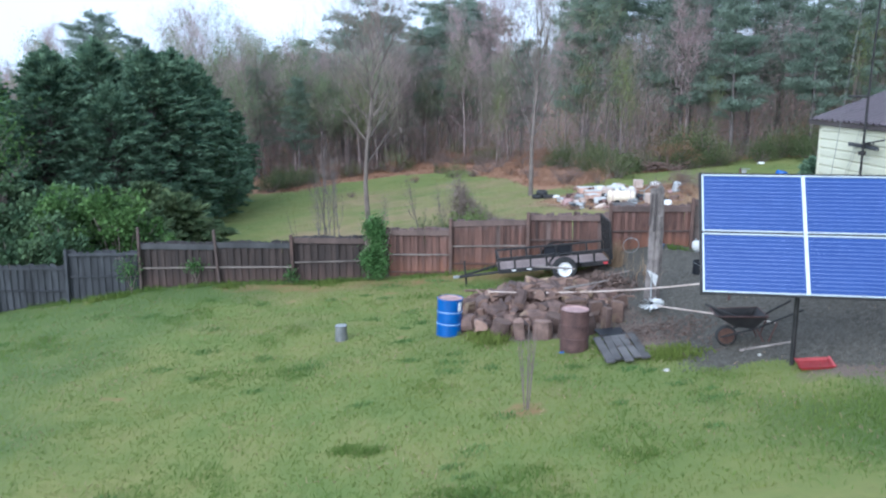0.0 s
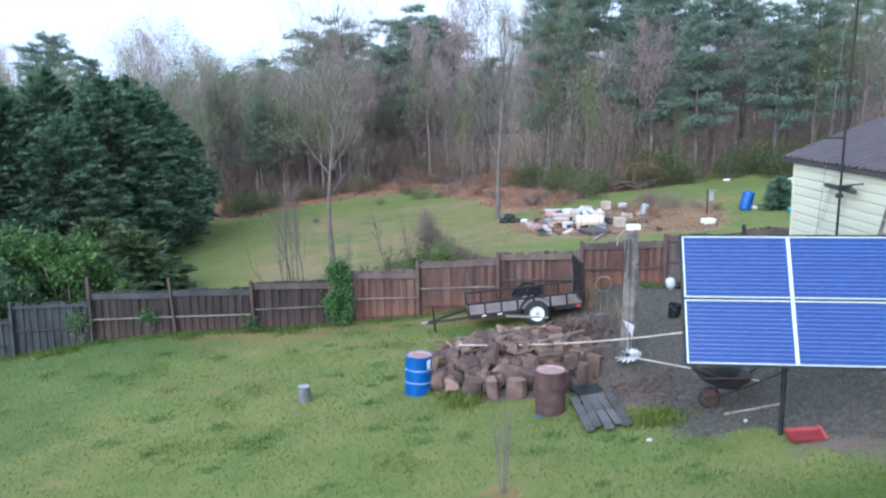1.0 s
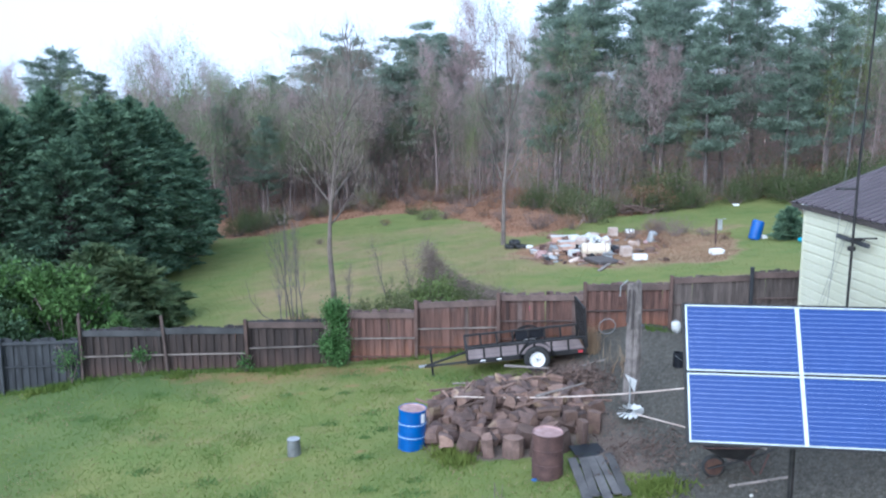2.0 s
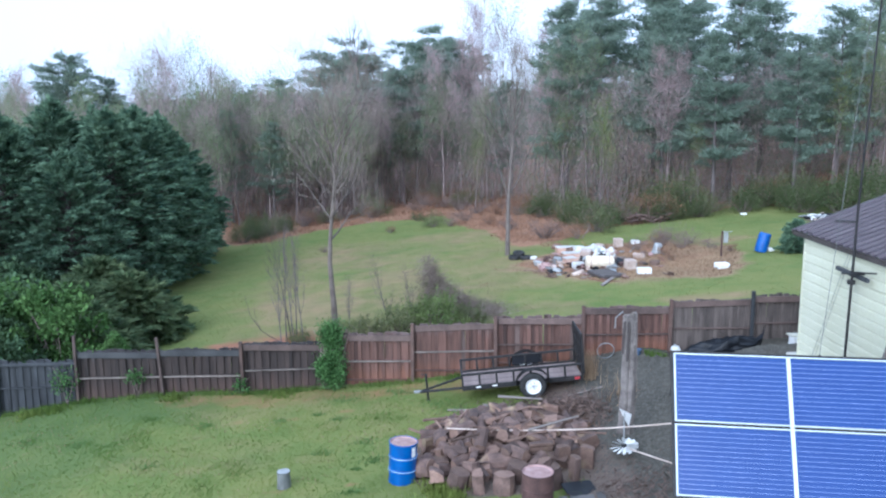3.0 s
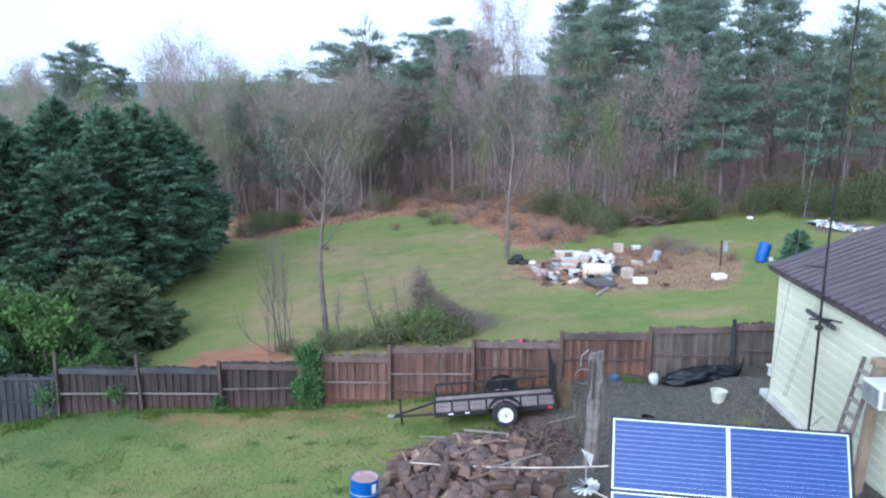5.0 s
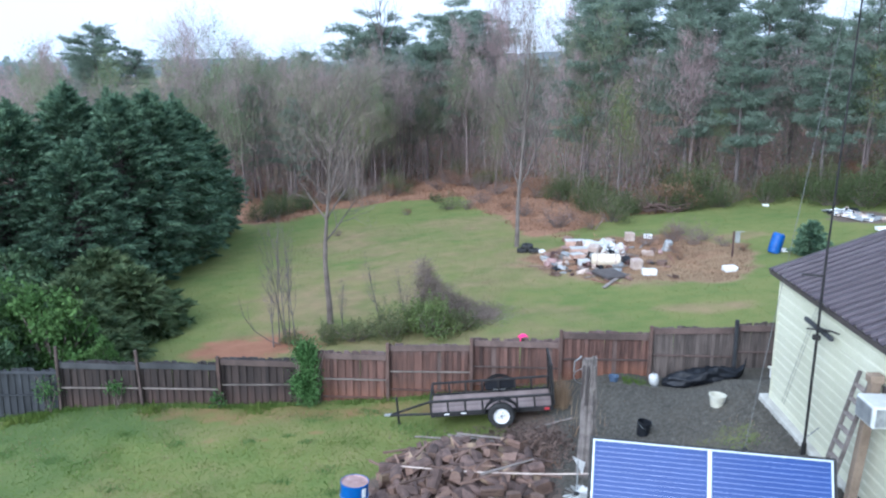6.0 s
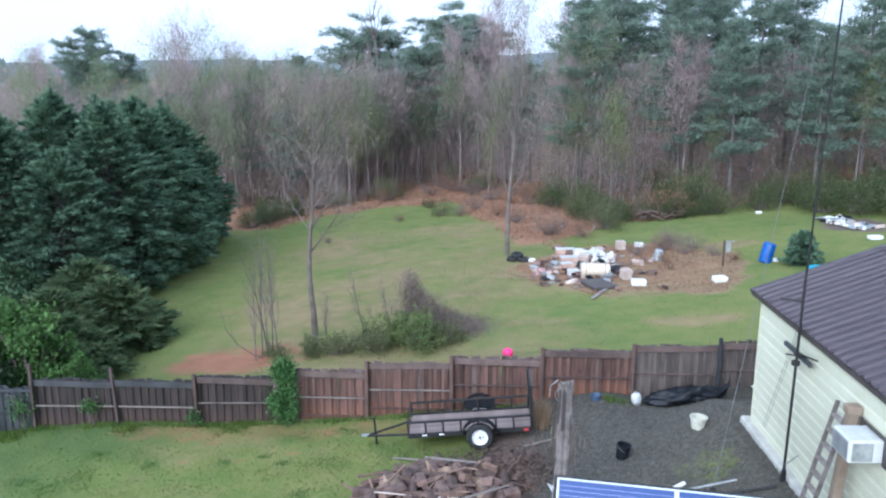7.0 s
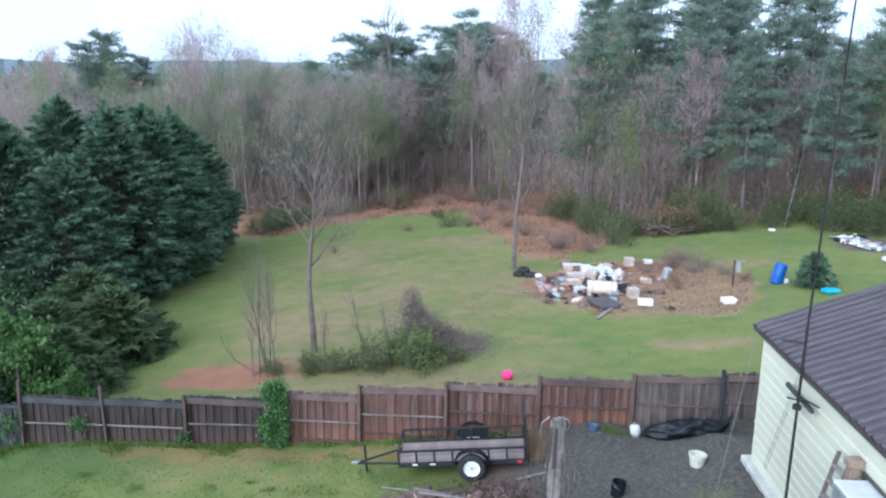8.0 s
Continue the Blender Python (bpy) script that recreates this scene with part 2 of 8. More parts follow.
BARK = mat("grey_brown_bark", (0.113, 0.0862, 0.0782), (0.23, 0.179, 0.163), scale=2, fine=20, rand=0.25, bump=0.4)
FIELD_BARK = mat("muted_grey_bark", (0.092, 0.074, 0.063), (0.2, 0.165, 0.14), scale=2, fine=20, rand=0.15, bump=0.3)
BUCKET = mat("tarnished_bucket_metal", (0.11, 0.115, 0.11), (0.2, 0.205, 0.2), scale=6, rough=0.55, metal=0.3, rand=0.0)
PALE_BARK = mat("pale_bark", (0.15, 0.128, 0.115), (0.28, 0.24, 0.215), scale=2, fine=20, rand=0.15, bump=0.3)
PINE_BARK = mat("dark_pine_bark", (0.066, 0.0552, 0.0516), (0.156, 0.13, 0.12), scale=2, fine=20, rand=0.25, bump=0.4)
SPLIT = mat("split_firewood", (0.1, 0.06, 0.046), (0.22, 0.142, 0.106), scale=3, fine=25, rand=0.45, bump=0.4, stain=((0.27, 0.2, 0.125), 1.7, 0.55))
LOGBARK = mat("log_bark", (0.0605, 0.0376, 0.0304), (0.143, 0.0921, 0.0745), scale=5, fine=25, rand=0.35, bump=0.6)
RED = mat("faded_red_plastic", (0.38, 0.035, 0.042), (0.5, 0.075, 0.08), scale=4, rough=0.5, rand=0.0, bump=0.03)
PINK = mat("hot_pink_plastic", (0.75, 0.02, 0.16), (0.9, 0.05, 0.25), scale=4, rough=0.4, rand=0.0, bump=0.0)
ALU = mat("bright_aluminium", (0.42, 0.47, 0.5), (0.55, 0.6, 0.63), scale=8, rough=0.35, metal=0.2, rand=0.0, bump=0.0)
STONE = mat("crushed_stone", (0.0577, 0.053, 0.0432), (0.107, 0.099, 0.0801), scale=9, fine=40, rand=0.25, bump=0.1, island=True)
TARP = mat("cyan_tarp", (0.02, 0.3, 0.45), (0.05, 0.42, 0.58), scale=4, rough=0.5, rand=0.0, bump=0.1)
PINE_LEAF = leaf_mat("pine_needles", (0.148, 0.201, 0.154), (0.245, 0.303, 0.234), rand=0.3, through_light=0.5)
CYPRESS_LEAF = leaf_mat("cypress_sprays", (0.043, 0.0877, 0.0583), (0.205, 0.298, 0.183), rand=0.4, scale=1.5, through_light=0.3)
SHRUB_LEAF = leaf_mat("shrub_leaves", (0.0514, 0.114, 0.0294), (0.128, 0.206, 0.0646), scale=1.2, through_light=0.35)
DARK_LEAF = leaf_mat("dark_shrub_leaves", (0.034, 0.072, 0.038), (0.118, 0.172, 0.08), rand=0.5, scale=1.2)
OLIVE_LEAF = leaf_mat("olive_leaves", (0.138, 0.194, 0.104), (0.276, 0.325, 0.173), rand=0.2, through_light=0.35)
BRUSH_PALE = leaf_mat("budding_brush_leaves", (0.103, 0.122, 0.0551), (0.189, 0.205, 0.095), rand=0.25, through_light=0.35)
BRUSH_RED = leaf_mat("russet_brush_twigs", (0.165, 0.12, 0.104), (0.29, 0.215, 0.188), rand=0.25, through_light=0.3)
BRUSH_LEAF = leaf_mat("dusky_brush_leaves", (0.057, 0.0836, 0.0351), (0.129, 0.15, 0.0652), rand=0.25, through_light=0.35)
BUSH_LEAF = leaf_mat("field_bush_leaves", (0.0896, 0.137, 0.0456), (0.207, 0.24, 0.0883), rand=0.35, through_light=0.35)
BARK_CHIP = leaf_mat("bark_chips", (0.07, 0.05, 0.042), (0.19, 0.135, 0.11), rand=0.4, through_light=0.05)
DEAD_VINE = leaf_mat("dead_vine_stems", (0.12, 0.095, 0.078), (0.26, 0.21, 0.175), rand=0.4, through_light=0.1)
PALE_TWIG = leaf_mat("pale_bare_twigs", (0.17, 0.135, 0.11), (0.33, 0.27, 0.225), rand=0.3, through_light=0.15)
JUNIPER_LEAF = leaf_mat("olive_evergreen_sprays", (0.042, 0.078, 0.036), (0.175, 0.22, 0.105), rand=0.4, scale=1.5, through_light=0.3)
IVY_LEAF = leaf_mat("ivy_leaves", (0.045, 0.11, 0.03), (0.12, 0.205, 0.07))
BUD_RED = leaf_mat("russet_buds", (0.3, 0.233, 0.226), (0.47, 0.367, 0.356), rand=0.2, through_light=0.4)
BUD_GREEN = leaf_mat("young_green_leaves", (0.16, 0.209, 0.114), (0.281, 0.326, 0.185), rand=0.2, through_light=0.4)
FRESH_LEAF = leaf_mat("fresh_leaves", (0.15, 0.185, 0.065), (0.25, 0.28, 0.11), rand=0.3, through_light=0.4)
BROWN_LEAF = leaf_mat("dry_brown_leaves", (0.185, 0.1, 0.06), (0.33, 0.2, 0.13), rand=0.4)
TWIG = mat("grey_twigs", (0.12, 0.094, 0.08), (0.25, 0.2, 0.17), scale=2, rand=0.2, bump=0.0)
GRASS = leaf_mat("grass_blades", (0.094, 0.148, 0.0287), (0.205, 0.238, 0.0607), rand=0.14, through_light=0.4)
FIELD_GRASS = leaf_mat("field_grass_blades", (0.164, 0.186, 0.057), (0.242, 0.251, 0.0859), rand=0.15, through_light=0.5)
GRASS_DARK = leaf_mat("clover_tufts", (0.086, 0.156, 0.0476), (0.152, 0.228, 0.0729), rand=0.2)
LUSH = leaf_mat("lush_grass_blades", (0.1, 0.171, 0.0362), (0.175, 0.242, 0.0615), rand=0.12, through_light=0.5)
SLATE_BLUE = mat("faded_slate_blue_plastic", (0.05, 0.085, 0.15), (0.09, 0.13, 0.2), rough=0.6, rand=0.0)
GUY = mat("weathered_grey_cable", (0.1, 0.1, 0.097), (0.16, 0.16, 0.155), rough=0.6, rand=0.0, bump=0.0)
SHADOW_LINE = mat("grey_shadow_line", (0.3, 0.31, 0.27), (0.4, 0.4, 0.36), rough=0.5, rand=0.0, bump=0.0)
DEAD_GRASS = leaf_mat("matted_dead_grass", (0.185, 0.118, 0.075), (0.34, 0.235, 0.145), rand=0.3)
DRY_GRASS = leaf_mat("dry_grass_blades", (0.238, 0.162, 0.102), (0.391, 0.289, 0.187), rand=0.3)


def panel_mat():
    """Blue solar cells under glass with pale fine lines along the module."""
    m = bpy.data.materials.new("blue_solar_cells")
    m.use_nodes = True
    n, l = m.node_tree.nodes, m.node_tree.links
    b = n["Principled BSDF"]
    b.inputs["Roughness"].default_value = 0.4
    b.inputs["Specular IOR Level"].default_value = 0.3
    b.inputs["Coat Weight"].default_value = 0.07
    b.inputs["Coat Roughness"].default_value = 0.08
    tc = n.new("ShaderNodeTexCoord")
    nz = n.new("ShaderNodeTexNoise")
    nz.inputs["Scale"].default_value = 2.0
    l.new(tc.outputs["Object"], nz.inputs["Vector"])
    r = n.new("ShaderNodeValToRGB")
    r.color_ramp.elements[0].color, r.color_ramp.elements[1].color = (0.011, 0.036, 0.152, 1), (0.018, 0.052, 0.195, 1)
    l.new(nz.outputs["Fac"], r.inputs["Fac"])
    l.new(r.outputs["Color"], b.inputs["Base Color"])
    return m


CELL = panel_mat()
CELL_LINE = mat("cell_bus_lines", (0.13, 0.18, 0.38), (0.18, 0.235, 0.46), rough=0.3, rand=0.0, bump=0.0)


# ---- building helpers ----
def rng(seed):
    return np.random.default_rng(seed)


def bm_obj(name, bm, material, parent=None, label="", smooth=False):
    me = bpy.data.meshes.new(name)
    bm.normal_update()
    bm.to_mesh(me)
    bm.free()
    me.materials.append(material)
    if smooth:
        me.shade_smooth()
    ob = new(name, me)
    if parent:
        ob.parent = parent
    if label:
        ob["label"] = label
    return ob


def part(name, bm, material, parent, label="", smooth=False):
    return bm_obj(name, bm, material, parent, label, smooth)


def share(name, src, parent, m):
    """Another part on the same mesh."""
    ob = new(name, src.data)
    ob.parent = parent
    ob.matrix_basis = m
    return ob


def thing(name, m, label, category, group="", kind=""):
    ob = new(name)
    ob.empty_display_size = 0.2
    ob.matrix_basis = m if isinstance(m, Matrix) else Matrix.Translation(m)
    return tagged(ob, label, category, group, kind)


def box(bm, cx, cy, cz, sx, sy, sz, bevel=0.0, m=None):
    r = bmesh.ops.create_cube(bm, size=1.0, matrix=(m or Matrix()) @ Matrix.LocRotScale((cx, cy, cz), None, (sx, sy, sz)))
    if bevel:
        es = {e for v in r["verts"] for e in v.link_edges}
        bmesh.ops.bevel(bm, geom=list(es), offset=bevel, segments=1, affect="EDGES")
    return bm


def rod(bm, a, b, r1, r2=None, seg=8, caps=True):
    a, b = Vector(a), Vector(b)
    d = b - a
    m = Matrix.Translation((a + b) / 2) @ d.to_track_quat("Z", "Y").to_matrix().to_4x4()
    bmesh.ops.create_cone(bm, cap_ends=caps, segments=seg, radius1=r1, radius2=r1 if r2 is None else r2, depth=d.length, matrix=m)
    return bm


def lathe(bm, profile, seg=24, m=None):
    """A turned shape from (radius, height) pairs."""
    m = m or Matrix()
    rings = []
    for r, z in profile:
        if r < 1e-5:
            rings.append([bm.verts.new(m @ Vector((0, 0, z)))])
        else:
            rings.append([bm.verts.new(m @ Vector((r * math.cos(2 * math.pi * i / seg), r * math.sin(2 * math.pi * i / seg), z))) for i in range(seg)])
    for p, q in zip(rings, rings[1:]):
        for i in range(seg):
            j = (i + 1) % seg
            if len(p) == 1:
                bm.faces.new((p[0], q[i], q[j]))
            elif len(q) == 1:
                bm.faces.new((p[i], p[j], q[0]))
            else:
                bm.faces.new((p[i], p[j], q[j], q[i]))
    bmesh.ops.recalc_face_normals(bm, faces=bm.faces)
    return bm


def nb():
    return bmesh.new()


def fast_mesh(name, verts, faces, material):
    """A mesh from arrays: verts (n, 3), faces (m, 3 or 4)."""
    verts, faces = np.asarray(verts, np.float32), np.asarray(faces, np.int32)
    me = bpy.data.meshes.new(name)
    k = faces.shape[1]
    me.vertices.add(len(verts))
    me.vertices.foreach_set("co", verts.ravel())
    me.loops.add(faces.size)
    me.loops.foreach_set("vertex_index", faces.ravel())
    me.polygons.add(len(faces))
    me.polygons.foreach_set("loop_start", np.arange(0, faces.size, k, dtype=np.int32))
    me.update(calc_edges=True)
    me.materials.append(material)
    return me


def blades(centres, length, width, direction, r, spread=0.6, jitter=0.35, flat=False):
    """Thin triangles, one at each centre, roughly along the given directions."""
    n = len(centres)
    d = direction + r.normal(0, spread, (n, 3))
    d /= np.linalg.norm(d, axis=1, keepdims=True) + 1e-9
    s = np.cross(d, r.normal(0, 1, (n, 3)) if not flat else np.tile((0.05, 0.02, 1.0), (n, 1)))
    s /= np.linalg.norm(s, axis=1, keepdims=True) + 1e-9
    ln = length * (1 + r.uniform(-jitter, jitter, (n, 1)))
    wd = width * (1 + r.uniform(-jitter, jitter, (n, 1)))
    v = np.empty((n, 3, 3))
    v[:, 0] = centres - s * wd / 2
    v[:, 1] = centres + s * wd / 2
    v[:, 2] = centres + d * ln
    return v.reshape(-1, 3)


def leaves(centres, size, r, up=0.4):
    """Small leaf rhombs at random turns."""
    n = len(centres)
    d = r.normal(0, 1, (n, 3))
    d /= np.linalg.norm(d, axis=1, keepdims=True)
    nn = r.normal(0, 1, (n, 3)) + np.array((0, 0, up * 3))
    s = np.cross(d, nn)
    s /= np.linalg.norm(s, axis=1, keepdims=True) + 1e-9
    ln = size * r.uniform(0.6, 1.4, (n, 1))
    v = np.empty((n, 4, 3))
    v[:, 0] = centres
    v[:, 1] = centres + d * ln * 0.5 + s * ln * 0.3
    v[:, 2] = centres + d * ln
    v[:, 3] = centres + d * ln * 0.5 - s * ln * 0.3
    return v.reshape(-1, 3)


def tri_faces(n):
    return np.arange(n * 3).reshape(-1, 3)


def quad_faces(n):
    return np.arange(n * 4).reshape(-1, 4)


class Sticks:
    """Gathers tapered three- to six-sided sticks into one mesh."""

    def __init__(self):
        self.v, self.f, self.n = [], [], 0

    def add(self, pts, radii, seg=4):
        pts = [np.asarray(p, float) for p in pts]
        prev = None
        for i, (p, rad) in enumerate(zip(pts, radii)):
            d = pts[min(i + 1, len(pts) - 1)] - pts[max(i - 1, 0)]
            d = d / (np.linalg.norm(d) + 1e-9)
            a = np.cross(d, (0.31, 0.95, 0.05) if abs(d[2]) > 0.5 else (0.05, 0.02, 1.0))
            a /= np.linalg.norm(a) + 1e-9
            b = np.cross(d, a)
            ang = np.arange(seg) * 2 * np.pi / seg
            ring = p + rad * (np.cos(ang)[:, None] * a + np.sin(ang)[:, None] * b)
            self.v.append(ring)
            cur = np.arange(self.n, self.n + seg)
            self.n += seg
            if prev is not None:
                nx = np.roll(np.arange(seg), -1)
                self.f.append(np.stack((prev, prev[nx], cur[nx], cur), 1))
            prev = cur

    def mesh(self, name, material):
        me = fast_mesh(name, np.concatenate(self.v), np.concatenate(self.f), material)
        me.shade_smooth()
        return me


def mesh_part(name, me, parent, label="", m=None):
    ob = new(name, me)
    if parent:
        ob.parent = parent
    if m is not None:
        ob.matrix_basis = m
    if label:
        ob["label"] = label
    return ob


# ---- the lie of the land ----
def sstep(a, b, v):
    t = np.clip((np.asarray(v, float) - a) / (b - a), 0, 1)
    return t * t * (3 - 2 * t)


def lump(x, y, s):
    return np.sin(x * s + 1.3 * np.sin(y * s * 0.7)) * np.cos(y * s * 1.1 + 0.8 * np.sin(x * s * 0.9))


def land(x, y):
    """Height of the ground: the yard climbs to the shed, the field beyond the fence falls gently away."""
    x, y = np.asarray(x, float), np.asarray(y, float)
    yard = np.interp(x, (-30, -14, -9.4, -7, -4.7, 0.2, 2.6, 5.1, 7.5, 9.3, 12, 40), (-2.2, -1.05, -0.33, -0.15, -0.12, 0.22, 0.42, 0.76, 1.2, 1.9, 2.05, 2.6))
    yard = yard + 0.085 * np.clip(17.5 - y, 0, 14) * sstep(-6, 3, x)
    yard = yard - 0.72 * sstep(6.4, 9.0, x) * sstep(21.4, 24.0, y)
    field = -0.55 - 0.025 * (np.clip(y, 25, 90) - 34) + 0.07 * (np.clip(x, -14, 45) - 1) - 0.12 * sstep(2, -8, x)
    w = sstep(25.2, 31.5, y)
    z = yard * (1 - w) + field * w
    return z + 0.03 * lump(x, y, 0.9) + 0.05 * lump(x + 7, y, 0.33)


def gz(x, y):
    return float(land(x, y))


def rag(x, y):
    return 0.5 * lump(x, y, 1.1) + 0.3 * lump(x + 3, y - 5, 2.6) + 0.25 * lump(x - 8, y + 2, 4.7)


def gravel_at(x, y):
    g = sstep(3.6, 5.4, x + 0.5 * rag(x, y)) * sstep(12.7, 14.1, y + 1.7 * sstep(5.4, 7.0, x) + 0.5 * rag(y, x)) * sstep(24.9, 24.0, y)
    return np.clip(g - 0.45 * sstep(1.1, 0.4, np.hypot((x - 8.2) / 1.3, (y - 19.4) / 1.3)), 0, 1)


def clay_at(x, y):
    c = sstep(1.3, 0.3, np.abs(y - 23.6) + 0.4 * rag(x, y)) * sstep(-9.5, -6, x) * 0.49
    c = np.maximum(c, 0.84 * sstep(1.5, 0.1, np.hypot((x + 5.8) / 4.0, (y - 31.7) / 2.2) + 0.3 * rag(x, y)))
    c = np.maximum(c, 0.44 * sstep(1.4, 0.2, np.hypot((x - 0.5) / 5.5, (y - 29.6) / 1.3) + 0.4 * rag(x, y)))
    c = np.maximum(c, sstep(0.6, 0.2, np.abs(y - 24.0) + 0.15 * rag(x, y)) * sstep(5.2, 5.7, x) * sstep(7.6, 7.1, x))
    c = np.maximum(c, 0.66 * sstep(1.3, 0.2, np.hypot((x - 6.7) / 1.9, (y - 43.6) / 2.6) + 0.4 * rag(x, y)))
    for cx, cy, s in ((1.3, 12.3, 0.6), (1.0, 12.2, 0.4), (-1.0, 17.9, 0.4), (-2.6, 17.8, 0.5), (-4.4, 22.0, 0.5), (-2.9, 21.9, 0.6), (-1.6, 22.2, 0.4), (0.4, 16.6, 0.35), (-6.5, 15.0, 0.4), (4.2, 25.9, 0.9)):
        c = np.maximum(c, 0.58 * sstep(1.3, 0.2, np.hypot(x - cx, (y - cy) * 1.3) / s + 0.4 * rag(x, y)))
    return c


def dirt_at(x, y):
    d = sstep(1.2, 0.7, np.hypot((x - 2.5) / 2.5, (y - 19.0) / 2.5) + 0.2 * rag(x, y))
    d = np.maximum(d, sstep(1.2, 0.6, np.hypot((x - 4.5) / 0.9, (y - 16.6) / 1.6) + 0.25 * rag(x, y)))
    d = np.maximum(d, 0.68 * sstep(1.3, 0.3, np.hypot((x - 7.2) / 2.8, (y - 12.2) / 0.9) + 0.35 * rag(x, y)))
    d = np.maximum(d, 0.66 * sstep(1.3, 0.2, np.hypot((x - 7.2) / 1.8, (y - 11.0) / 0.9) + 0.45 * rag(x, y)))
    d = np.maximum(d, 0.75 * sstep(1.2, 0.5, np.hypot((x - 25.6) / 2.2, (y - 50.6) / 3.4) + 0.3 * rag(x, y)))
    return np.maximum(d, 0.8 * sstep(1.2, 0.6, np.hypot((x - 4.4) / 1.2, (y - 21.6) / 1.6) + 0.3 * rag(x, y)))


def litter_at(x, y):
    edge = np.interp(x, (-40, -14, -10, -6.5, -2, 1.7, 4, 6, 8, 12, 18, 23, 40), (60, 63, 67, 70, 72, 68.5, 61, 52, 49.5, 55, 59, 61, 61))
    w = sstep(-4.5, 3.5, y - edge + 3.0 * rag(x * 0.4, y * 0.4) + 1.5 * rag(x, y)) * sstep(760, 560, y)
    w = np.maximum(w, 0.8 * sstep(1.2, 0.5, np.hypot((x - 8.2) / 3.2, (y - 43.6) / 3.6) + 0.4 * rag(x, y)))
    w = np.maximum(w, 0.68 * sstep(1.25, 0.3, np.hypot((x - 12.0) / 5.0, (y - 46.2) / 3.2) + 0.4 * rag(x, y)))
    w = np.maximum(w, 0.5 * sstep(1.2, 0.3, np.hypot((x - 11.5) / 5.2, (y - 42.5) / 4.8) + 0.7 * rag(x * 0.8, y * 0.8)))
    w = np.maximum(w, 0.75 * sstep(1.2, 0.3, np.hypot((x - 4.55) / 0.6, (y - 19.9) / 0.7) + 0.3 * rag(x, y)))
    return np.maximum(w, 0.72 * sstep(-13.2, -16.0, x + 1.2 * rag(x, y)) * sstep(33, 36, y) * sstep(70, 60, y))


def straw_at(x, y):
    field = sstep(26, 29, y) * sstep(64, 58, y) * sstep(13, 5, x) * sstep(-13, -6, x) * (0.5 + 0.18 * rag(x * 0.35, y * 0.35))
    s = sstep(1.15, 0.75, np.hypot((x - 11.2) / 6.0, (y - 43.2) / 6.2) + 0.22 * rag(x * 0.6, y * 0.6))
    s = np.maximum(s, 0.9 * sstep(1.2, 0.5, np.hypot((x - 4.8) / 0.8, (y - 22.9) / 1.3) + 0.3 * rag(x, y)))
    for cx, cy, sx, sy in ((-5.0, 38, 5.0, 6.0), (-2.0, 43, 5.0, 5.0), (-6.0, 52, 4.0, 5.0), (3.0, 39.5, 2.0, 1.5), (-4.0, 33.4, 2.5, 1.6), (1.5, 37.0, 2.5, 1.4), (6.0, 34.5, 3.0, 1.2), (-3.0, 48.5, 4.0, 2.0), (17.0, 47.0, 3.0, 1.6), (12.0, 33.5, 3.5, 1.0)):
        s = np.maximum(s, 0.62 * sstep(1.3, 0.2, np.hypot((x - cx) / sx, (y - cy) / sy) + 0.45 * rag(x * 0.7, y * 0.7)))
    s = np.maximum(s, field)
    s = np.maximum(s, sstep(17, 19.5, y) * sstep(24.5, 23.5, y) * sstep(-11, -7, x) * sstep(1.5, 0, x) * (0.36 + 0.08 * rag(x * 0.8, y * 0.8)))
    return np.maximum(s, 0.55 * sstep(1.2, 0.4, np.hypot((x - 0.3) / 3.0, (y - 34.5) / 2.0) + 0.3 * rag(x, y)))


def lush_at(x, y):
    g = 0.8 * sstep(20.2, 22.6, y + 0.9 * rag(x * 0.8, y * 0.8)) * sstep(25.5, 24.6, y) * sstep(-3.5, -6.5, x)
    g = np.maximum(g, 0.7 * sstep(-5.0, -8.5, x + 1.5 * rag(x * 0.6, y * 0.6)) * sstep(25.5, 24.6, y))
    return np.maximum(g, 0.75 * sstep(1.3, 0.3, np.hypot((x - 6.0) / 3.0, (y - 10.2) / 1.9) + 0.4 * rag(x, y)))


def ground_sheet():
    near_x, near_y = np.arange(-32, 34, 0.36), np.arange(-8, 82, 0.36)
    far = np.geomspace(2, 2600, 26)
    xs = np.concatenate((-32 - far[::-1], near_x, 34 + far))
    ys = np.concatenate((-8 - far[::-1], near_y, 82 + far))
    gx, gy = np.meshgrid(xs, ys)
    v = np.stack((gx, gy, land(gx, gy)), -1).reshape(-1, 3)
    nx, ny = len(xs), len(ys)
    i = (np.arange(ny - 1)[:, None] * nx + np.arange(nx - 1)[None]).ravel()
    me = fast_mesh("ground", v, np.stack((i, i + 1, i + nx + 1, i + nx), 1), GROUND)
    me.shade_smooth()
    for name, fn in (("gravel", gravel_at), ("clay", clay_at), ("litter", litter_at), ("straw", straw_at), ("dirt", dirt_at), ("lush", lush_at)):
        at = me.attributes.new(name, "FLOAT", "POINT")
        at.data.foreach_set("value", fn(v[:, 0], v[:, 1]).astype(np.float32))
    tagged(new("ground", me), "patchy green yard grass with gravel, red clay and leaf litter", "ground", kind="structure")


ground_sheet()


# ---- wooden fence ----
FENCE_Y = 24.25
POSTS = (-16.3, -14.0, -11.7, -9.42, -7.05, -4.7, -2.3, 0.15, 2.53, 5.02, 7.5, 9.85, 12.2)
TOPS = (0.2, 0.52, 0.95, 1.22, 1.24, 1.38, 1.62, 1.86, 2.05, 2.3, 2.46, 2.58)


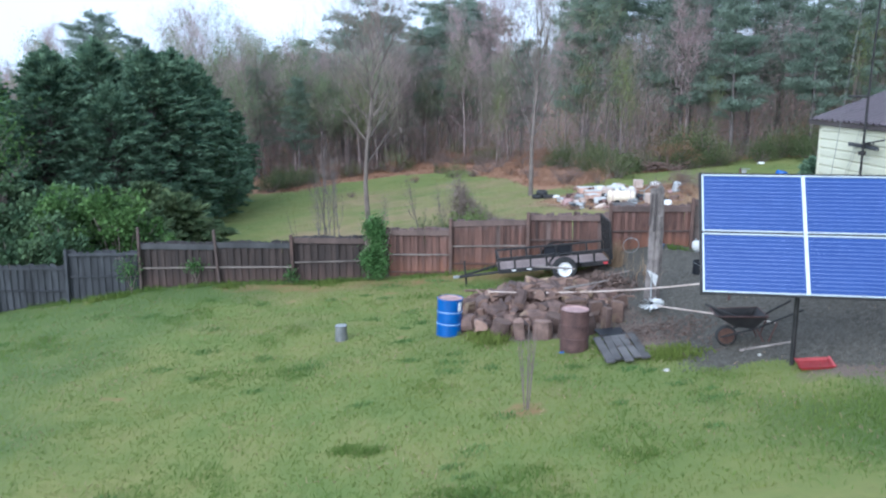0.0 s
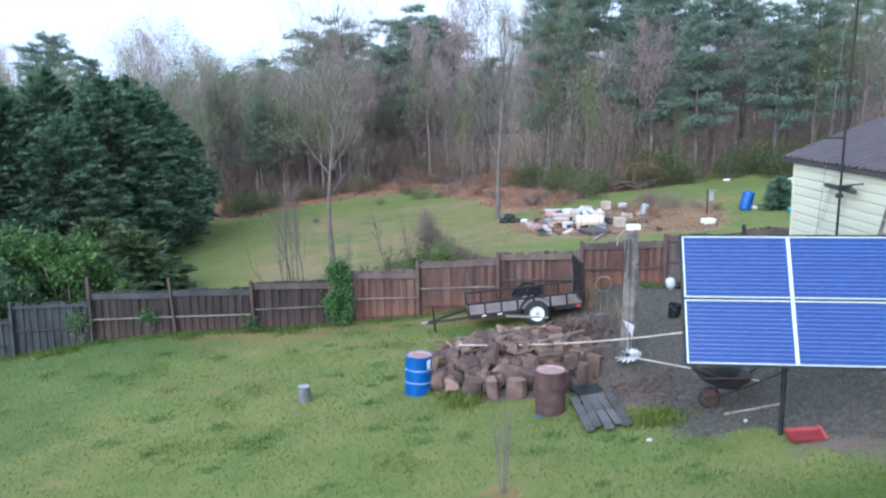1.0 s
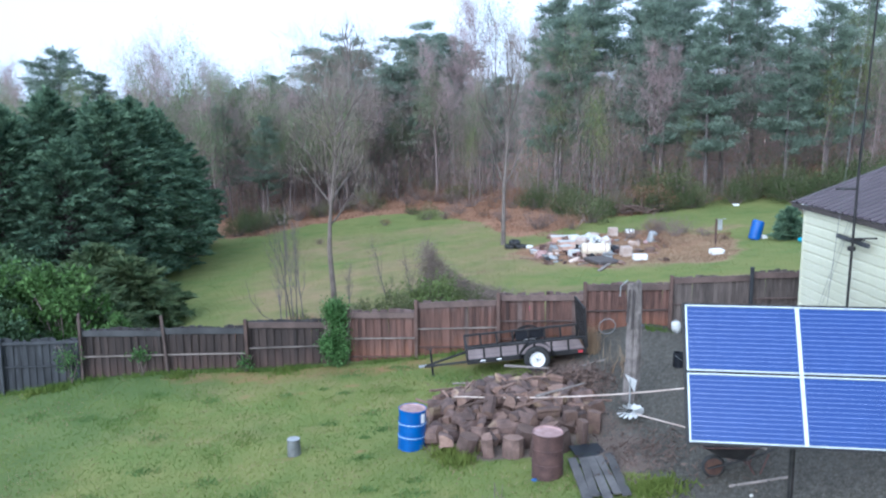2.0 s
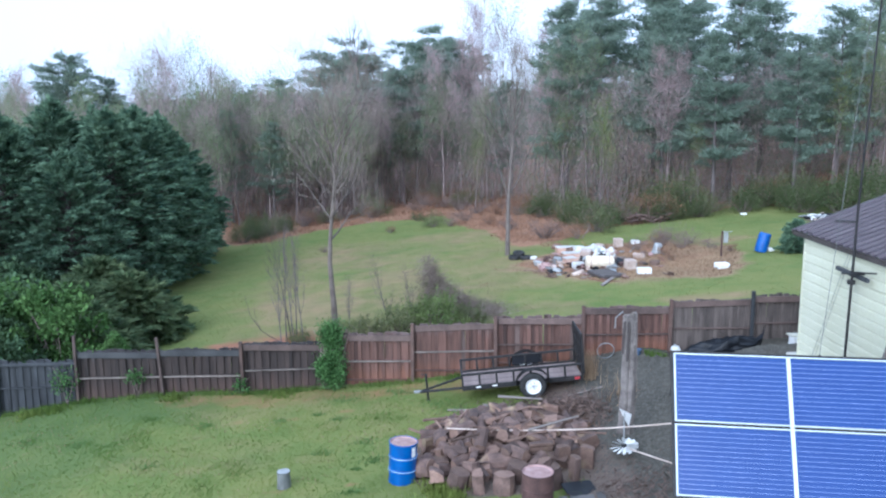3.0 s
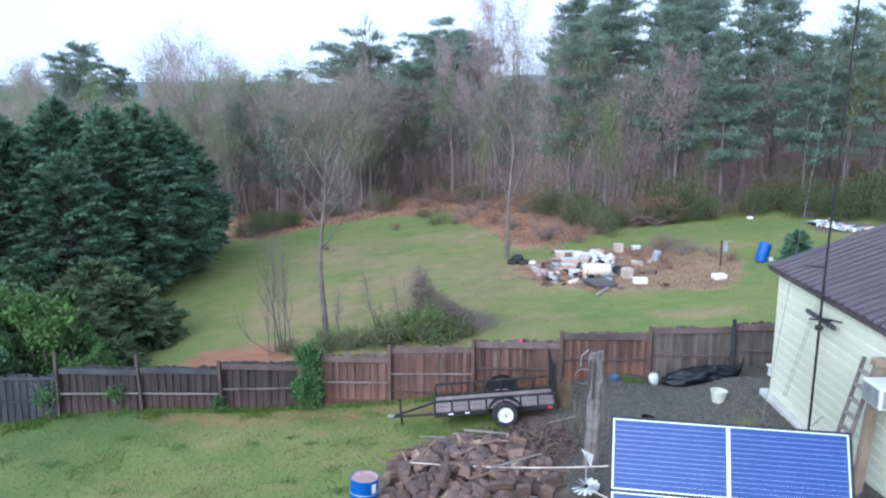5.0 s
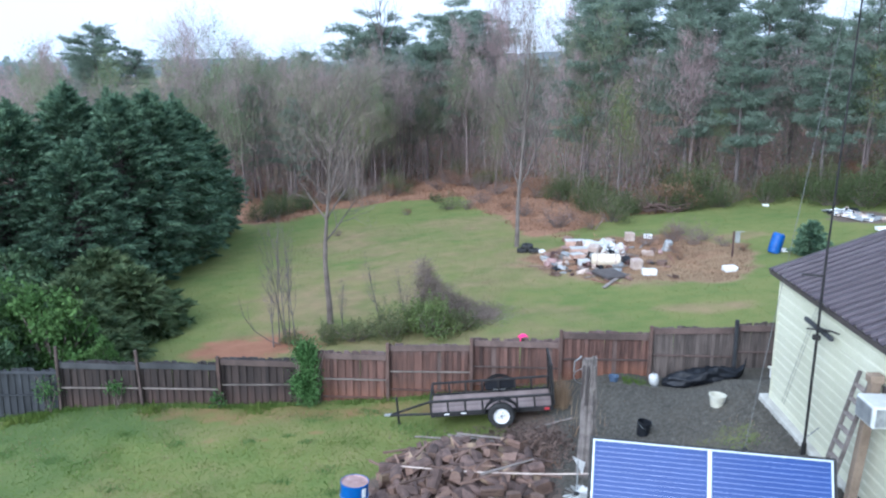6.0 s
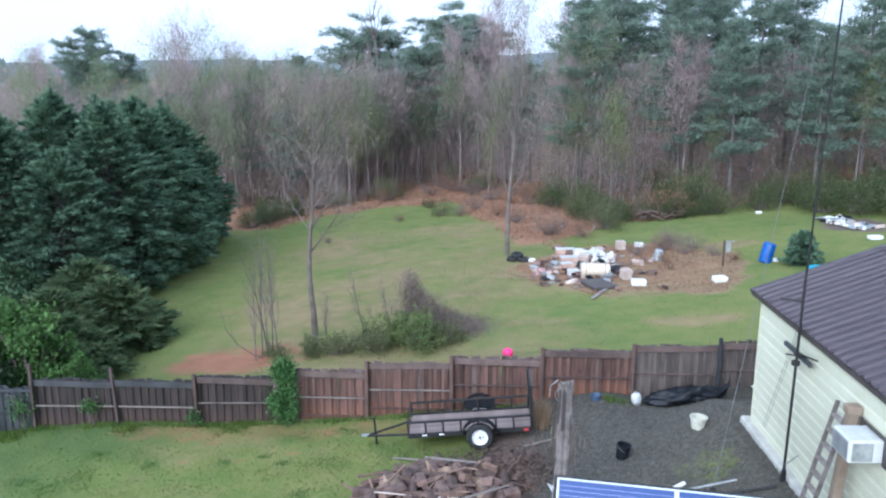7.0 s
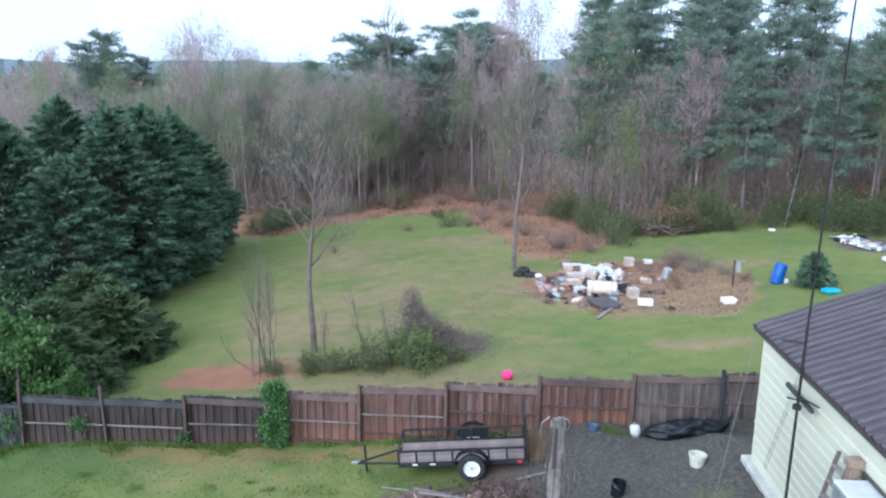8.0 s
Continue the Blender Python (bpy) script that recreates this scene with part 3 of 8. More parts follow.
def fence():
    r = rng(3)
    f = thing("fence", (0, FENCE_Y, 0), "weathered brown board fence, greyer at one end, stepping up the slope", "fence")
    slats = []
    for k in range(10):
        w = 0.1335
        b = nb()
        box(b, 0, 0, 0.5, w, 0.018, 1.0)
        top = [v for v in b.verts if v.co.z > 0.9]
        for v in top:
            if k % 2 == 0 and v.co.x > 0:
                v.co.z -= 0.012
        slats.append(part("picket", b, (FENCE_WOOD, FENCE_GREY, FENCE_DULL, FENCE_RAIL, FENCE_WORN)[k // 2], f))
    used = set()
    for i, top in enumerate(TOPS):
        x0, x1 = POSTS[i], POSTS[i + 1]
        lean = 0.02 * math.sin(i * 2.1)
        grey = i < 3
        mixed, worn = i in (3, 4, 5), i in (10, 11)
        n = 22
        pitch = (x1 - x0) / n
        for j in range(n):
            x = x0 + pitch * (j + 0.5)
            zb = gz(x, FENCE_Y) + 0.03
            zt = top + r.normal(0, 0.014) + 0.02 * math.sin(j * 0.5 + i) - (0.06 if r.random() < 0.05 else 0)
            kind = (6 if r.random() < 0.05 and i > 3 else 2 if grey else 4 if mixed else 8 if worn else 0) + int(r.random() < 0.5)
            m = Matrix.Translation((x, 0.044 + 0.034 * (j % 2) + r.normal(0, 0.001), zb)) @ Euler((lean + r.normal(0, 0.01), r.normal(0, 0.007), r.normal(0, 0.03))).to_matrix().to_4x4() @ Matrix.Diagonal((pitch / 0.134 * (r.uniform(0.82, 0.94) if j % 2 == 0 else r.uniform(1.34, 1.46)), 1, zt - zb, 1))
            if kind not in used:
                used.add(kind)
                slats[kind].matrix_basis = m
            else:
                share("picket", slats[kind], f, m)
        for h, wid in ((-0.125, 0.085 if grey else 0.17), (-0.82, 0.042), (-1.36, 0.05)):
            if top + h < gz((x0 + x1) / 2, FENCE_Y) + 0.12:
                continue
            b = nb()
            box(b, (x0 + x1) / 2, 0, top + h, x1 - x0 - 0.02, 0.04, wid, 0.004)
            sag = r.uniform(-0.02, 0.02)
            for v in b.verts:
                v.co.z += sag * (v.co.x - x0)
            part("rail", b, FENCE_GREY if grey else FENCE_SLATE if h > -0.5 and i in (3, 4) else FENCE_PALE if -1 < h < -0.5 and i < 8 else FENCE_RAIL if h > -1 else FENCE_WOOD if i < 10 else FENCE_POST, f)
    for i, x in enumerate(POSTS):
        top = max(TOPS[max(i - 1, 0)], TOPS[min(i, len(TOPS) - 1)])
        extra = {3: 0.47, 4: 0.36, 5: 0.06, 11: 0.14}.get(i, 0.05)
        zb = gz(x, FENCE_Y) - 0.15
        b = nb()
        w = 0.075 if i in (3, 4) else 0.092
        box(b, 0, 0, (top + extra + zb) / 2, w, w, top + extra - zb, 0.008)
        o = part("post", b, FENCE_RAIL if i in (3, 4) else FENCE_GREY if i in (0, 1, 2, 11) else FENCE_POST, f)
        o.matrix_basis = pose(x, -0.045, 0, r.normal(0, 0.6), {3: 1.0, 4: -3.2}.get(i, r.normal(0, 0.6)), 0)
        if i == 4:
            o.location.x += 0.05


fence()

# ---- the shed ----
SHED_X, SHED_Y, SHED_END = 9.55, 20.55, 7.0
EAVE, SLOPE, HALF = 4.93, 0.37, 4.2


def shed():
    s = thing("shed", pose(SHED_X, SHED_Y, 1.95), "cream lap-sided shed with a brown ribbed metal roof", "shed")
    # local: x away from the long wall, y negative along it
    L, W, H = SHED_Y - SHED_END, 2 * HALF - 0.3, EAVE - 1.95
    b = nb()
    t = 0.12
    box(b, t / 2, -L / 2, H / 2, t, L, H)
    part("wall", b, SIDING, s)
    b = nb()
    box(b, W - t / 2, -L / 2, H / 2, t, L, H)
    part("wall", b, SIDING, s)
    for y0, nm in ((-t / 2, "gable_wall"), (-L + t / 2, "gable_wall")):
        b = nb()
        vs = [(t + 0.002, H * 0), (W - t - 0.002, 0), (W - t - 0.002, H - 0.05), (W / 2, H - 0.05 + SLOPE * W / 2 - 0.05), (t + 0.002, H - 0.05)]
        a = [b.verts.new((x, y0 - t / 2, z)) for x, z in vs]
        c = [b.verts.new((x, y0 + t / 2, z)) for x, z in vs]
        b.faces.new(a)
        b.faces.new(c[::-1])
        for i in range(5):
            j = (i + 1) % 5
            b.faces.new((a[i], c[i], c[j], a[j]))
        bmesh.ops.recalc_face_normals(b, faces=b.faces)
        part(nm, b, SIDING, s)
    # lap siding on the long wall: each board leans out at its foot
    n, hh = 13, (H - 0.2) / 13
    first = None
    for k in range(n):
        m = Matrix.Translation((0, 0, 0.02 + k * hh))
        if first is None:
            b = nb()
            prof = [(-0.002, hh + 0.004), (-0.006, hh + 0.004), (-0.062, hh * 0.74), (-0.066, 0.0), (-0.002, 0.0)]
            a = [b.verts.new((x, 0.0, z)) for x, z in prof]
            c = [b.verts.new((x, -L, z)) for x, z in prof]
            b.faces.new(a)
            b.faces.new(c[::-1])
            for i in range(5):
                j = (i + 1) % 5
                b.faces.new((a[i], c[i], c[j], a[j]))
            bmesh.ops.recalc_face_normals(b, faces=b.faces)
            first = part("siding_board", b, SIDING, s)
            first.matrix_basis = m
        else:
            share("siding_board", first, s, m)
    b = nb()
    box(b, -0.04, -L / 2, H - 0.1, 0.07, L + 0.04, 0.2, 0.006)
    part("frieze_board", b, SIDING, s)
    b = nb()
    box(b, -0.036, 0.012, H / 2, 0.078, 0.06, H, 0.006)
    part("corner_trim", b, SIDING, s)
    b = nb()
    box(b, -0.02, -L / 2 + 0.12, -0.16, 0.42, L + 0.3, 0.42, 0.03)
    part("footing", b, CONCRETE, s, "pale concrete footing strip")
    # ribbed roof sheets
    run, over = HALF + 0.1, 0.16
    cosr = math.hypot(1, SLOPE)
    pitch, w = 0.27, 1.08
    n = int((L + 0.95) / w) + 1
    first = None
    for side in (0, 1):
        for k in range(n):
            y = 0.5 - k * w
            m = Matrix.Translation((-over, y, H + 0.05)) if side == 0 else Matrix.Translation((2 * run - over, y - w, H + 0.05)) @ Matrix.Rotation(math.pi, 4, "Z")
            if first is None:
                b = nb()
                prof = []
                for q in range(4):
                    y0 = -q * pitch
                    prof += [(y0, 0), (y0 - 0.17, 0), (y0 - 0.19, 0.05), (y0 - 0.25, 0.05)]
                prof.append((-w, 0))
                lo = [b.verts.new((0, yy, zz)) for yy, zz in prof]
                hi = [b.verts.new((run, yy, zz + SLOPE * run)) for yy, zz in prof]
                for i in range(len(prof) - 1):
                    b.faces.new((lo[i], lo[i + 1], hi[i + 1], hi[i]))
                bmesh.ops.solidify(b, geom=b.faces[:], thickness=0.004)
                bmesh.ops.recalc_face_normals(b, faces=b.faces)
                first = part("roof_sheet", b, ROOF, s)
                first.matrix_basis = m
            else:
                share("roof_sheet", first, s, m)
    b = nb()
    yl = L + 0.95
    box(b, -over + 0.02, 0.5 - yl / 2 - 0.05, H - 0.02, 0.03, yl, 0.1)
    part("eave_trim", b, TRIM, s)
    for sgn in (0, 1):
        b = nb()
        mm = Matrix.Translation((run / 2 - over, 0.505, H - 0.005 + SLOPE * run / 2)) @ Matrix.Rotation(-math.atan(SLOPE), 4, "Y") if sgn == 0 else Matrix.Translation((1.5 * run - over, 0.505, H - 0.005 + SLOPE * run / 2)) @ Matrix.Rotation(math.atan(SLOPE), 4, "Y")
        box(b, 0, 0, 0, run * cosr, 0.03, 0.11, 0, mm)
        part("rake_trim", b, TRIM, s)
    b = nb()
    box(b, 0, 0, 0, 0.3, yl, 0.012, 0, Matrix.Translation((run - over - 0.13, 0.5 - yl / 2 - 0.03, H + 0.055 + SLOPE * run)) @ Matrix.Rotation(-math.atan(SLOPE), 4, "Y"))
    box(b, 0, 0, 0, 0.3, yl, 0.012, 0, Matrix.Translation((run - over + 0.13, 0.5 - yl / 2 - 0.03, H + 0.055 + SLOPE * run)) @ Matrix.Rotation(math.atan(SLOPE), 4, "Y"))
    part("ridge_cap", b, ROOF, s)


shed()


def window_unit():
    a = thing("air_conditioner", pose(SHED_X - 0.066, 15.25, 3.84), "white window air conditioner sticking out of the shed wall", "air conditioner")
    b = nb()
    box(b, -0.27, 0, 0.2, 0.54, 0.6, 0.38, 0.02)
    part("casing", b, AGED_WHITE, a)
    b = nb()
    box(b, -0.543, 0, 0.2, 0.01, 0.51, 0.3)
    part("rear_grille", b, GREY_METAL, a, "grey slotted rear grille")
    fin = None
    for k in range(9):
        m = Matrix.Translation((-0.551, 0, 0.07 + k * 0.0325))
        if fin is None:
            b = nb()
            box(b, 0, 0, 0, 0.008, 0.5, 0.012)
            fin = part("fin", b, GREY_METAL, a)
            fin.matrix_basis = m
        else:
            share("fin", fin, a, m)
    b = nb()
    box(b, -0.33, -0.304, 0.2, 0.32, 0.008, 0.3)
    part("side_vent", b, GREY_METAL, a, "grey side vent")
    b = nb()
    for yy in (-0.4, 0.4):
        box(b, -0.02, yy, 0.2, 0.03, 0.13, 0.42)
    box(b, -0.02, 0, 0.43, 0.03, 0.93, 0.05)
    part("window_surround", b, TRIM, a)


window_unit()


def ladder():
    l = thing("ladder", pose(8.74, 16.1, gz(8.74, 16.1) - 0.02, 0, 0, 0), "old wooden ladder leaning on the shed wall", "ladder")
    # rails rise towards the wall
    H, lean = 2.56, 0.6
    for y in (-0.2, 0.2):
        b = nb()
        box(b, 0, 0, 0, 0.075, 0.035, math.hypot(H, lean), 0.006, Matrix.Translation((lean / 2, y, H / 2 + 0.02)) @ Matrix.Rotation(math.atan2(lean, H), 4, "Y"))
        part("side_rail", b, POST_WOOD, l)
    step = None
    for k in range(9):
        z = 0.2 + k * 0.265
        m = Matrix.Translation((lean * z / H, 0, z + 0.02))
        if step is None:
            b = nb()
            box(b, 0, 0, 0, 0.11, 0.366, 0.035, 0.004)
            step = part("rung", b, OLD_WOOD, l, "pale bleached rung")
            step.matrix_basis = m
        else:
            share("rung", step, l, m)


ladder()


def timber():
    t = thing("timber_post", pose(9.02, 15.78, gz(9.02, 15.78) - 0.02), "squared tan timber standing against the shed wall", "timber")
    b = nb()
    box(b, 0.13, 0, 1.28, 0.16, 0.16, 2.58, 0.012, Matrix.Rotation(0.08, 4, "Y"))
    part("beam", b, TAN_WOOD, t)
    b = nb()
    box(b, 0.32, 0.0, 2.52, 0.24, 0.2, 0.14, 0.012)
    part("block", b, TAN_WOOD, t)


timber()


def mast():
    x, y = 9.27, 18.02
    a = thing("antenna_mast", pose(x, y, 1.8), "tall dark antenna mast beside the shed with cross arms", "antenna")
    b = nb()
    rod(b, (0, 0, 0), (0.01, -0.06, 4.2), 0.029, 0.027, 10)
    part("lower_tube", b, BLACK_STEEL, a)
    b = nb()
    rod(b, (0.01, -0.06, 4.15), (0.05, -0.48, 12.6), 0.022, 0.012, 8)
    part("upper_tube", b, BLACK_STEEL, a)
    b = nb()
    box(b, 0, 0, 0, 0.07, 1.24, 0.085, 0.008, Matrix.Translation((0.075, 0.1, 2.7)) @ Matrix.Rotation(radians(1), 4, "X"))
    part("wooden_arm", b, FENCE_GREY, a, "grey wooden cross arm")
    b = nb()
    rod(b, (-0.2, -0.02, 2.74), (0.1, -0.34, 2.78), 0.016)
    part("brace", b, BLACK_STEEL, a)
    b = nb()
    rod(b, (0.0, 0.0, 2.76), (0.05, -0.82, 2.9), 0.018)
    part("thin_arm", b, BLACK_STEEL, a)
    b = nb()
    rod(b, (0, -0.03, 2.6), (0, -0.03, 2.52), 0.08, 0.08, 10)
    part("clamp", b, BLACK_STEEL, a)
    b = nb()
    rod(b, (0.0, -0.05, 3.8), (-0.36, 0.1, 3.8), 0.024)
    part("short_arm", b, BLACK_STEEL, a)
    b = nb()
    rod(b, (0, 0, 0.4), (0.1, -0.35, 0.8), 0.012)
    part("stay", b, GREY_METAL, a)
    b = nb()
    rod(b, (0, 0, 0), (0, 0, 0.3), 0.055, 0.05, 10)
    part("base_sleeve", b, BLACK_STEEL, a)
    # two thin grey strands stand in for faint shadow lines on the siding
    for dy in (0.0, 0.11):
        b = nb()
        rod(b, (0.2, 0.42 + dy, 3.05), (0.2, 1.68 + dy, 0.4), 0.006, 0.006, 5)
        part("cable", b, SHADOW_LINE, a, "thin grey strand standing in for a shadow line down the shed wall")


def guy_cable():
    """A pale cable from high on the mast down to the top of the array's back rack."""
    top, foot = Vector((9.31, 17.6, 13.4)), Vector((6.3, 13.15, 4.36))
    g = thing("guy_cable", foot, "pale grey cable slung from the mast to the solar array", "cable")
    st = Sticks()
    st.add([top.lerp(foot, f) - foot + Vector((0, 0, -0.12 * math.sin(math.pi * f))) for f in np.linspace(0, 1, 12)], [0.0038] * 12, seg=6)
    mesh_part("strand", st.mesh("strand", GUY), g)
    part("clamp", rod(nb(), (-0.03, 0, -0.02), (0.03, 0, 0.03), 0.03, 0.03, 8), BLACK_STEEL, g)


mast()
guy_cable()


# ---- solar array on a post ----
def solar_array():
    yaw = -9.9
    base = (5.72, 12.62)
    g = gz(*base)
    s = thing("solar_array", pose(*base, g - 0.05, 0, 0, yaw), "four blue solar modules in white frames on a rusty post", "solar panel")
    tilt = math.atan2(0.88, 1.66)
    pw, ph = 1.57, 0.975
    face = Matrix.Translation((0.0, -0.04, 3.54 - g + 0.05)) @ Matrix.Rotation(-tilt, 4, "X")
    # axes of the array: x across, z up the slope, y is the back
    cell = frame_bar = None
    for i in (-1, 1):
        for k in (-1, 1):
            m = face @ Matrix.Translation((i * (pw / 2 + 0.004), 0, k * (ph / 2 + 0.018)))
            if cell is None:
                b = nb()
                box(b, 0, 0, 0, pw - 0.05, 0.02, ph - 0.05)
                cell = part("solar_module", b, CELL, s)
                cell.matrix_basis = m
                mod = cell
            else:
                mod = share("solar_module", cell, s, m)
            if frame_bar is None:
                bars = []
                for w, h, cx, cz in ((pw, 0.021, 0, ph / 2 - 0.0105), (pw, 0.021, 0, -ph / 2 + 0.0105), (0.025, ph - 0.044, pw / 2 - 0.0125, 0), (0.025, ph - 0.044, -pw / 2 + 0.0125, 0)):
                    b = nb()
                    box(b, cx, 0.0, cz, w, 0.045, h, 0.003)
                    bars.append(part("frame_bar", b, ALU, mod, "white aluminium frame bar"))
                frame_bar = bars
                nl = 13
                b = nb()
                box(b, 0, -0.0115, 0, pw - 0.07, 0.002, 0.006)
                line = part("cell_line", b, CELL_LINE, mod, "pale line between cell rows")
                line.matrix_basis = Matrix.Translation((0, 0, -ph / 2 + 0.03 + (ph - 0.06) / (nl + 1)))
                offs = [-ph / 2 + 0.03 + (ph - 0.06) * (q + 1) / (nl + 1) for q in range(nl)]
                for q in offs[1:]:
                    share("cell_line", line, mod, Matrix.Translation((0, 0, q)))
            else:
                for fb in frame_bar:
                    share("frame_bar", fb, mod, Matrix())["label"] = "white aluminium frame bar"
                for q in offs:
                    share("cell_line", line, mod, Matrix.Translation((0, 0, q)))
    # dark seam between the rows, dark outer edge, centre strip and rails behind
    b = nb()
    box(b, 0, 0.004, 0, 2 * pw + 0.02, 0.03, 0.034, 0, face)
    part("seam_bar", b, BLACK_STEEL, s)
    for z in (-1, 1):
        b = nb()
        box(b, 0, 0.012, z * (ph + 0.036), 2 * pw + 0.09, 0.04, 0.032, 0, face)
        part("edge_bar", b, BLACK_STEEL, s)
    for x in (-1, 1):
        b = nb()
        box(b, x * (pw + 0.03), 0.012, 0, 0.04, 0.036, 2 * ph + 0.036, 0, face)
        part("edge_bar", b, BLACK_STEEL, s)
    b = nb()
    box(b, 0, -0.014, 0, 0.05, 0.035, 2 * ph + 0.03, 0.002, face)
    part("centre_strip", b, ALU, s)
    for z in (-0.62, 0.0, 0.62):
        b = nb()
        box(b, 0, 0.06, z, 2 * pw + 0.06, 0.06, 0.05, 0, face)
        part("rail", b, BLACK_STEEL, s)
    for x in (0.3, -0.3):
        b = nb()
        box(b, x, 0.11, 0, 0.045, 0.04, 2 * ph + 0.06, 0, face)
        part("stile", b, BLACK_STEEL, s)
    b = nb()
    rod(b, (0, 0.12, 0), (0, 0.12, 2.3), 0.04, 0.04, 14)
    part("post", b, BLACK_STEEL, s, "dark rusty steel post")
    b = nb()
    box(b, 0, 0.15, 2.28, 0.5, 0.12, 0.16, 0.01)
    part("head_bracket", b, BLACK_STEEL, s)


solar_array()


# ---- utility trailer ----
def trailer():
    t = thing("utility_trailer", pose(3.05, 22.57, gz(3.05, 22.57)), "black open utility trailer with wooden deck and raised ramp gate", "trailer")
    zd = 0.96 - gz(3.05, 22.57)
    tip = Matrix.Translation((0, 0, zd)) @ Matrix.Rotation(radians(-4.9), 4, "Y")
    L, W = 3.14, 1.22
    h = L / 2
    b = nb()
    for y in (-W / 2, W / 2):
        box(b, 0, y, -0.06, L, 0.05, 0.12, 0.004, tip)
    for x in (-h + 0.025, -h / 2, 0, h / 2, h - 0.025):
        box(b, x, 0, -0.105, 0.05, W - 0.05, 0.05, 0, tip)
    part("chassis", b, BLACK_STEEL, t)
    first = None
    nbd = 9
    bw = (W - 0.06) / nbd
    for k in range(nbd):
        m = tip @ Matrix.Translation((0, -W / 2 + 0.03 + bw * (k + 0.5), -0.06))
        if first is None:
            b = nb()
            box(b, 0, 0, 0, L - 0.04, bw - 0.008, 0.035)
            first = part("deck_board", b, DECK, t)
            first.matrix_basis = m
        else:
            share("deck_board", first, t, m)
    for y in (-W / 2, W / 2):
        b = nb()
        box(b, 0, y, 0.30, L, 0.055, 0.055, 0.006, tip)
        part("top_rail", b, BLACK_STEEL, t)
        for k in range(8):
            b = nb()
            x = -h + 0.02 + k * (L - 0.04) / 7
            box(b, x, y, 0.13, 0.05, 0.05, 0.3, 0, tip)
            part("stake", b, BLACK_STEEL, t)
    b = nb()
    box(b, -h + 0.02, 0, 0.30, 0.04, W - 0.04, 0.04, 0, tip)
    part("front_rail", b, BLACK_STEEL, t)
    # draw bar, coupler, jack
    b = nb()
    for y in (-0.5, 0.5):
        rod(b, tip @ Vector((-h + 0.25, y, -0.08)), tip @ Vector((-h - 1.12, y * 0.04, -0.26)), 0.035, 0.035, 6)
    part("draw_bar", b, BLACK_STEEL, t)
    b = nb()
    box(b, -h - 1.18, 0, -0.25, 0.22, 0.08, 0.07, 0.015, tip)
    part("coupler", b, GREY_METAL, t)
    b = nb()
    jx = -h - 0.93
    rod(b, tip @ Vector((jx, 0.09, 0.18)), tip @ Vector((jx, 0.09, -0.55)), 0.03, 0.03, 8)
    rod(b, tip @ Vector((jx - 0.12, 0.09, 0.18)), tip @ Vector((jx + 0.05, 0.09, 0.18)), 0.012)
    rod(b, tip @ Vector((jx, 0.09, -0.55)), tip @ Vector((jx, 0.09, -0.57)), 0.06)
    part("jack", b, BLACK_STEEL, t)
    # wheels, with tyre, rim and fender
    wx, wz = 3.3 - 3.05, 0.345 + gz(3.3, 21.75) - gz(3.05, 22.57)
    b = nb()
    rod(b, (wx, -W / 2 - 0.2, wz), (wx, W / 2 + 0.2, wz), 0.03)
    part("axle", b, BLACK_STEEL, t)
    for sgn in (-1, 1):
        wm = Matrix.Translation((wx, sgn * (W / 2 + 0.17), wz)) @ Matrix.Rotation(-sgn * math.pi / 2, 4, "X")
        w = thing("wheel", wm, "", "")
        w.parent = t
        b = nb()
        lathe(b, [(0.19, -0.08), (0.30, -0.09), (0.335, -0.06), (0.345, -0.02), (0.345, 0.02), (0.335, 0.06), (0.30, 0.09), (0.19, 0.08)], 32)
        part("tyre", b, RUBBER, w, "black rubber tyre")
        b = nb()
        lathe(b, [(0.0, 0.045), (0.05, 0.05), (0.06, 0.035), (0.14, 0.03), (0.17, 0.055), (0.19, 0.082), (0.2, 0.085), (0.2, -0.06), (0.0, -0.06)], 28)
        part("rim", b, WHITE_PAINT, w, "white steel rim")
        b = nb()
        rod(b, (0, 0, 0.04), (0, 0, 0.085), 0.035, 0.03, 12)
        part("hub", b, GREY_METAL, w)
        for q in range(5):
            b = nb()
            an = q * 2 * math.pi / 5
            rod(b, (0.085 * math.cos(an), 0.085 * math.sin(an), 0.03), (0.085 * math.cos(an), 0.085 * math.sin(an), 0.055), 0.012, 0.012, 6)
            part("lug_nut", b, BLACK_STEEL, w)
        b = nb()
        ring = []
        for q in range(13):
            an = math.pi * q / 12
            cx, cz = wx + 0.44 * math.cos(an), wz + 0.03 + 0.42 * math.sin(an)
            ring.append([b.verts.new((cx, sgn * (W / 2 + 0.035), cz)), b.verts.new((cx, sgn * (W / 2 + 0.29), cz))])
        for p, q in zip(ring, ring[1:]):
            b.faces.new((p[0], p[1], q[1], q[0]))
        bmesh.ops.solidify(b, geom=b.faces[:], thickness=0.012)
        part("fender", b, BLACK_STEEL, t)
    b = nb()
    box(b, 0.27, W / 2 + 0.06, 0.16, 0.82, 0.02, 0.3, 0.004, tip)
    part("spare_panel", b, BLACK_PLASTIC, t)
    # raised ramp gate of angle iron and mesh
    b = nb()
    gh = 1.08
    for y in (-W / 2, W / 2):
        box(b, h + 0.02, y, gh / 2 + 0.02, 0.06, 0.05, gh, 0, tip)
    for z in (0.04, 0.4, 0.74, gh):
        box(b, h + 0.02, 0, z, 0.04, W, 0.04, 0, tip)
    part("ramp_frame", b, BLACK_STEEL, t)
    b = nb()
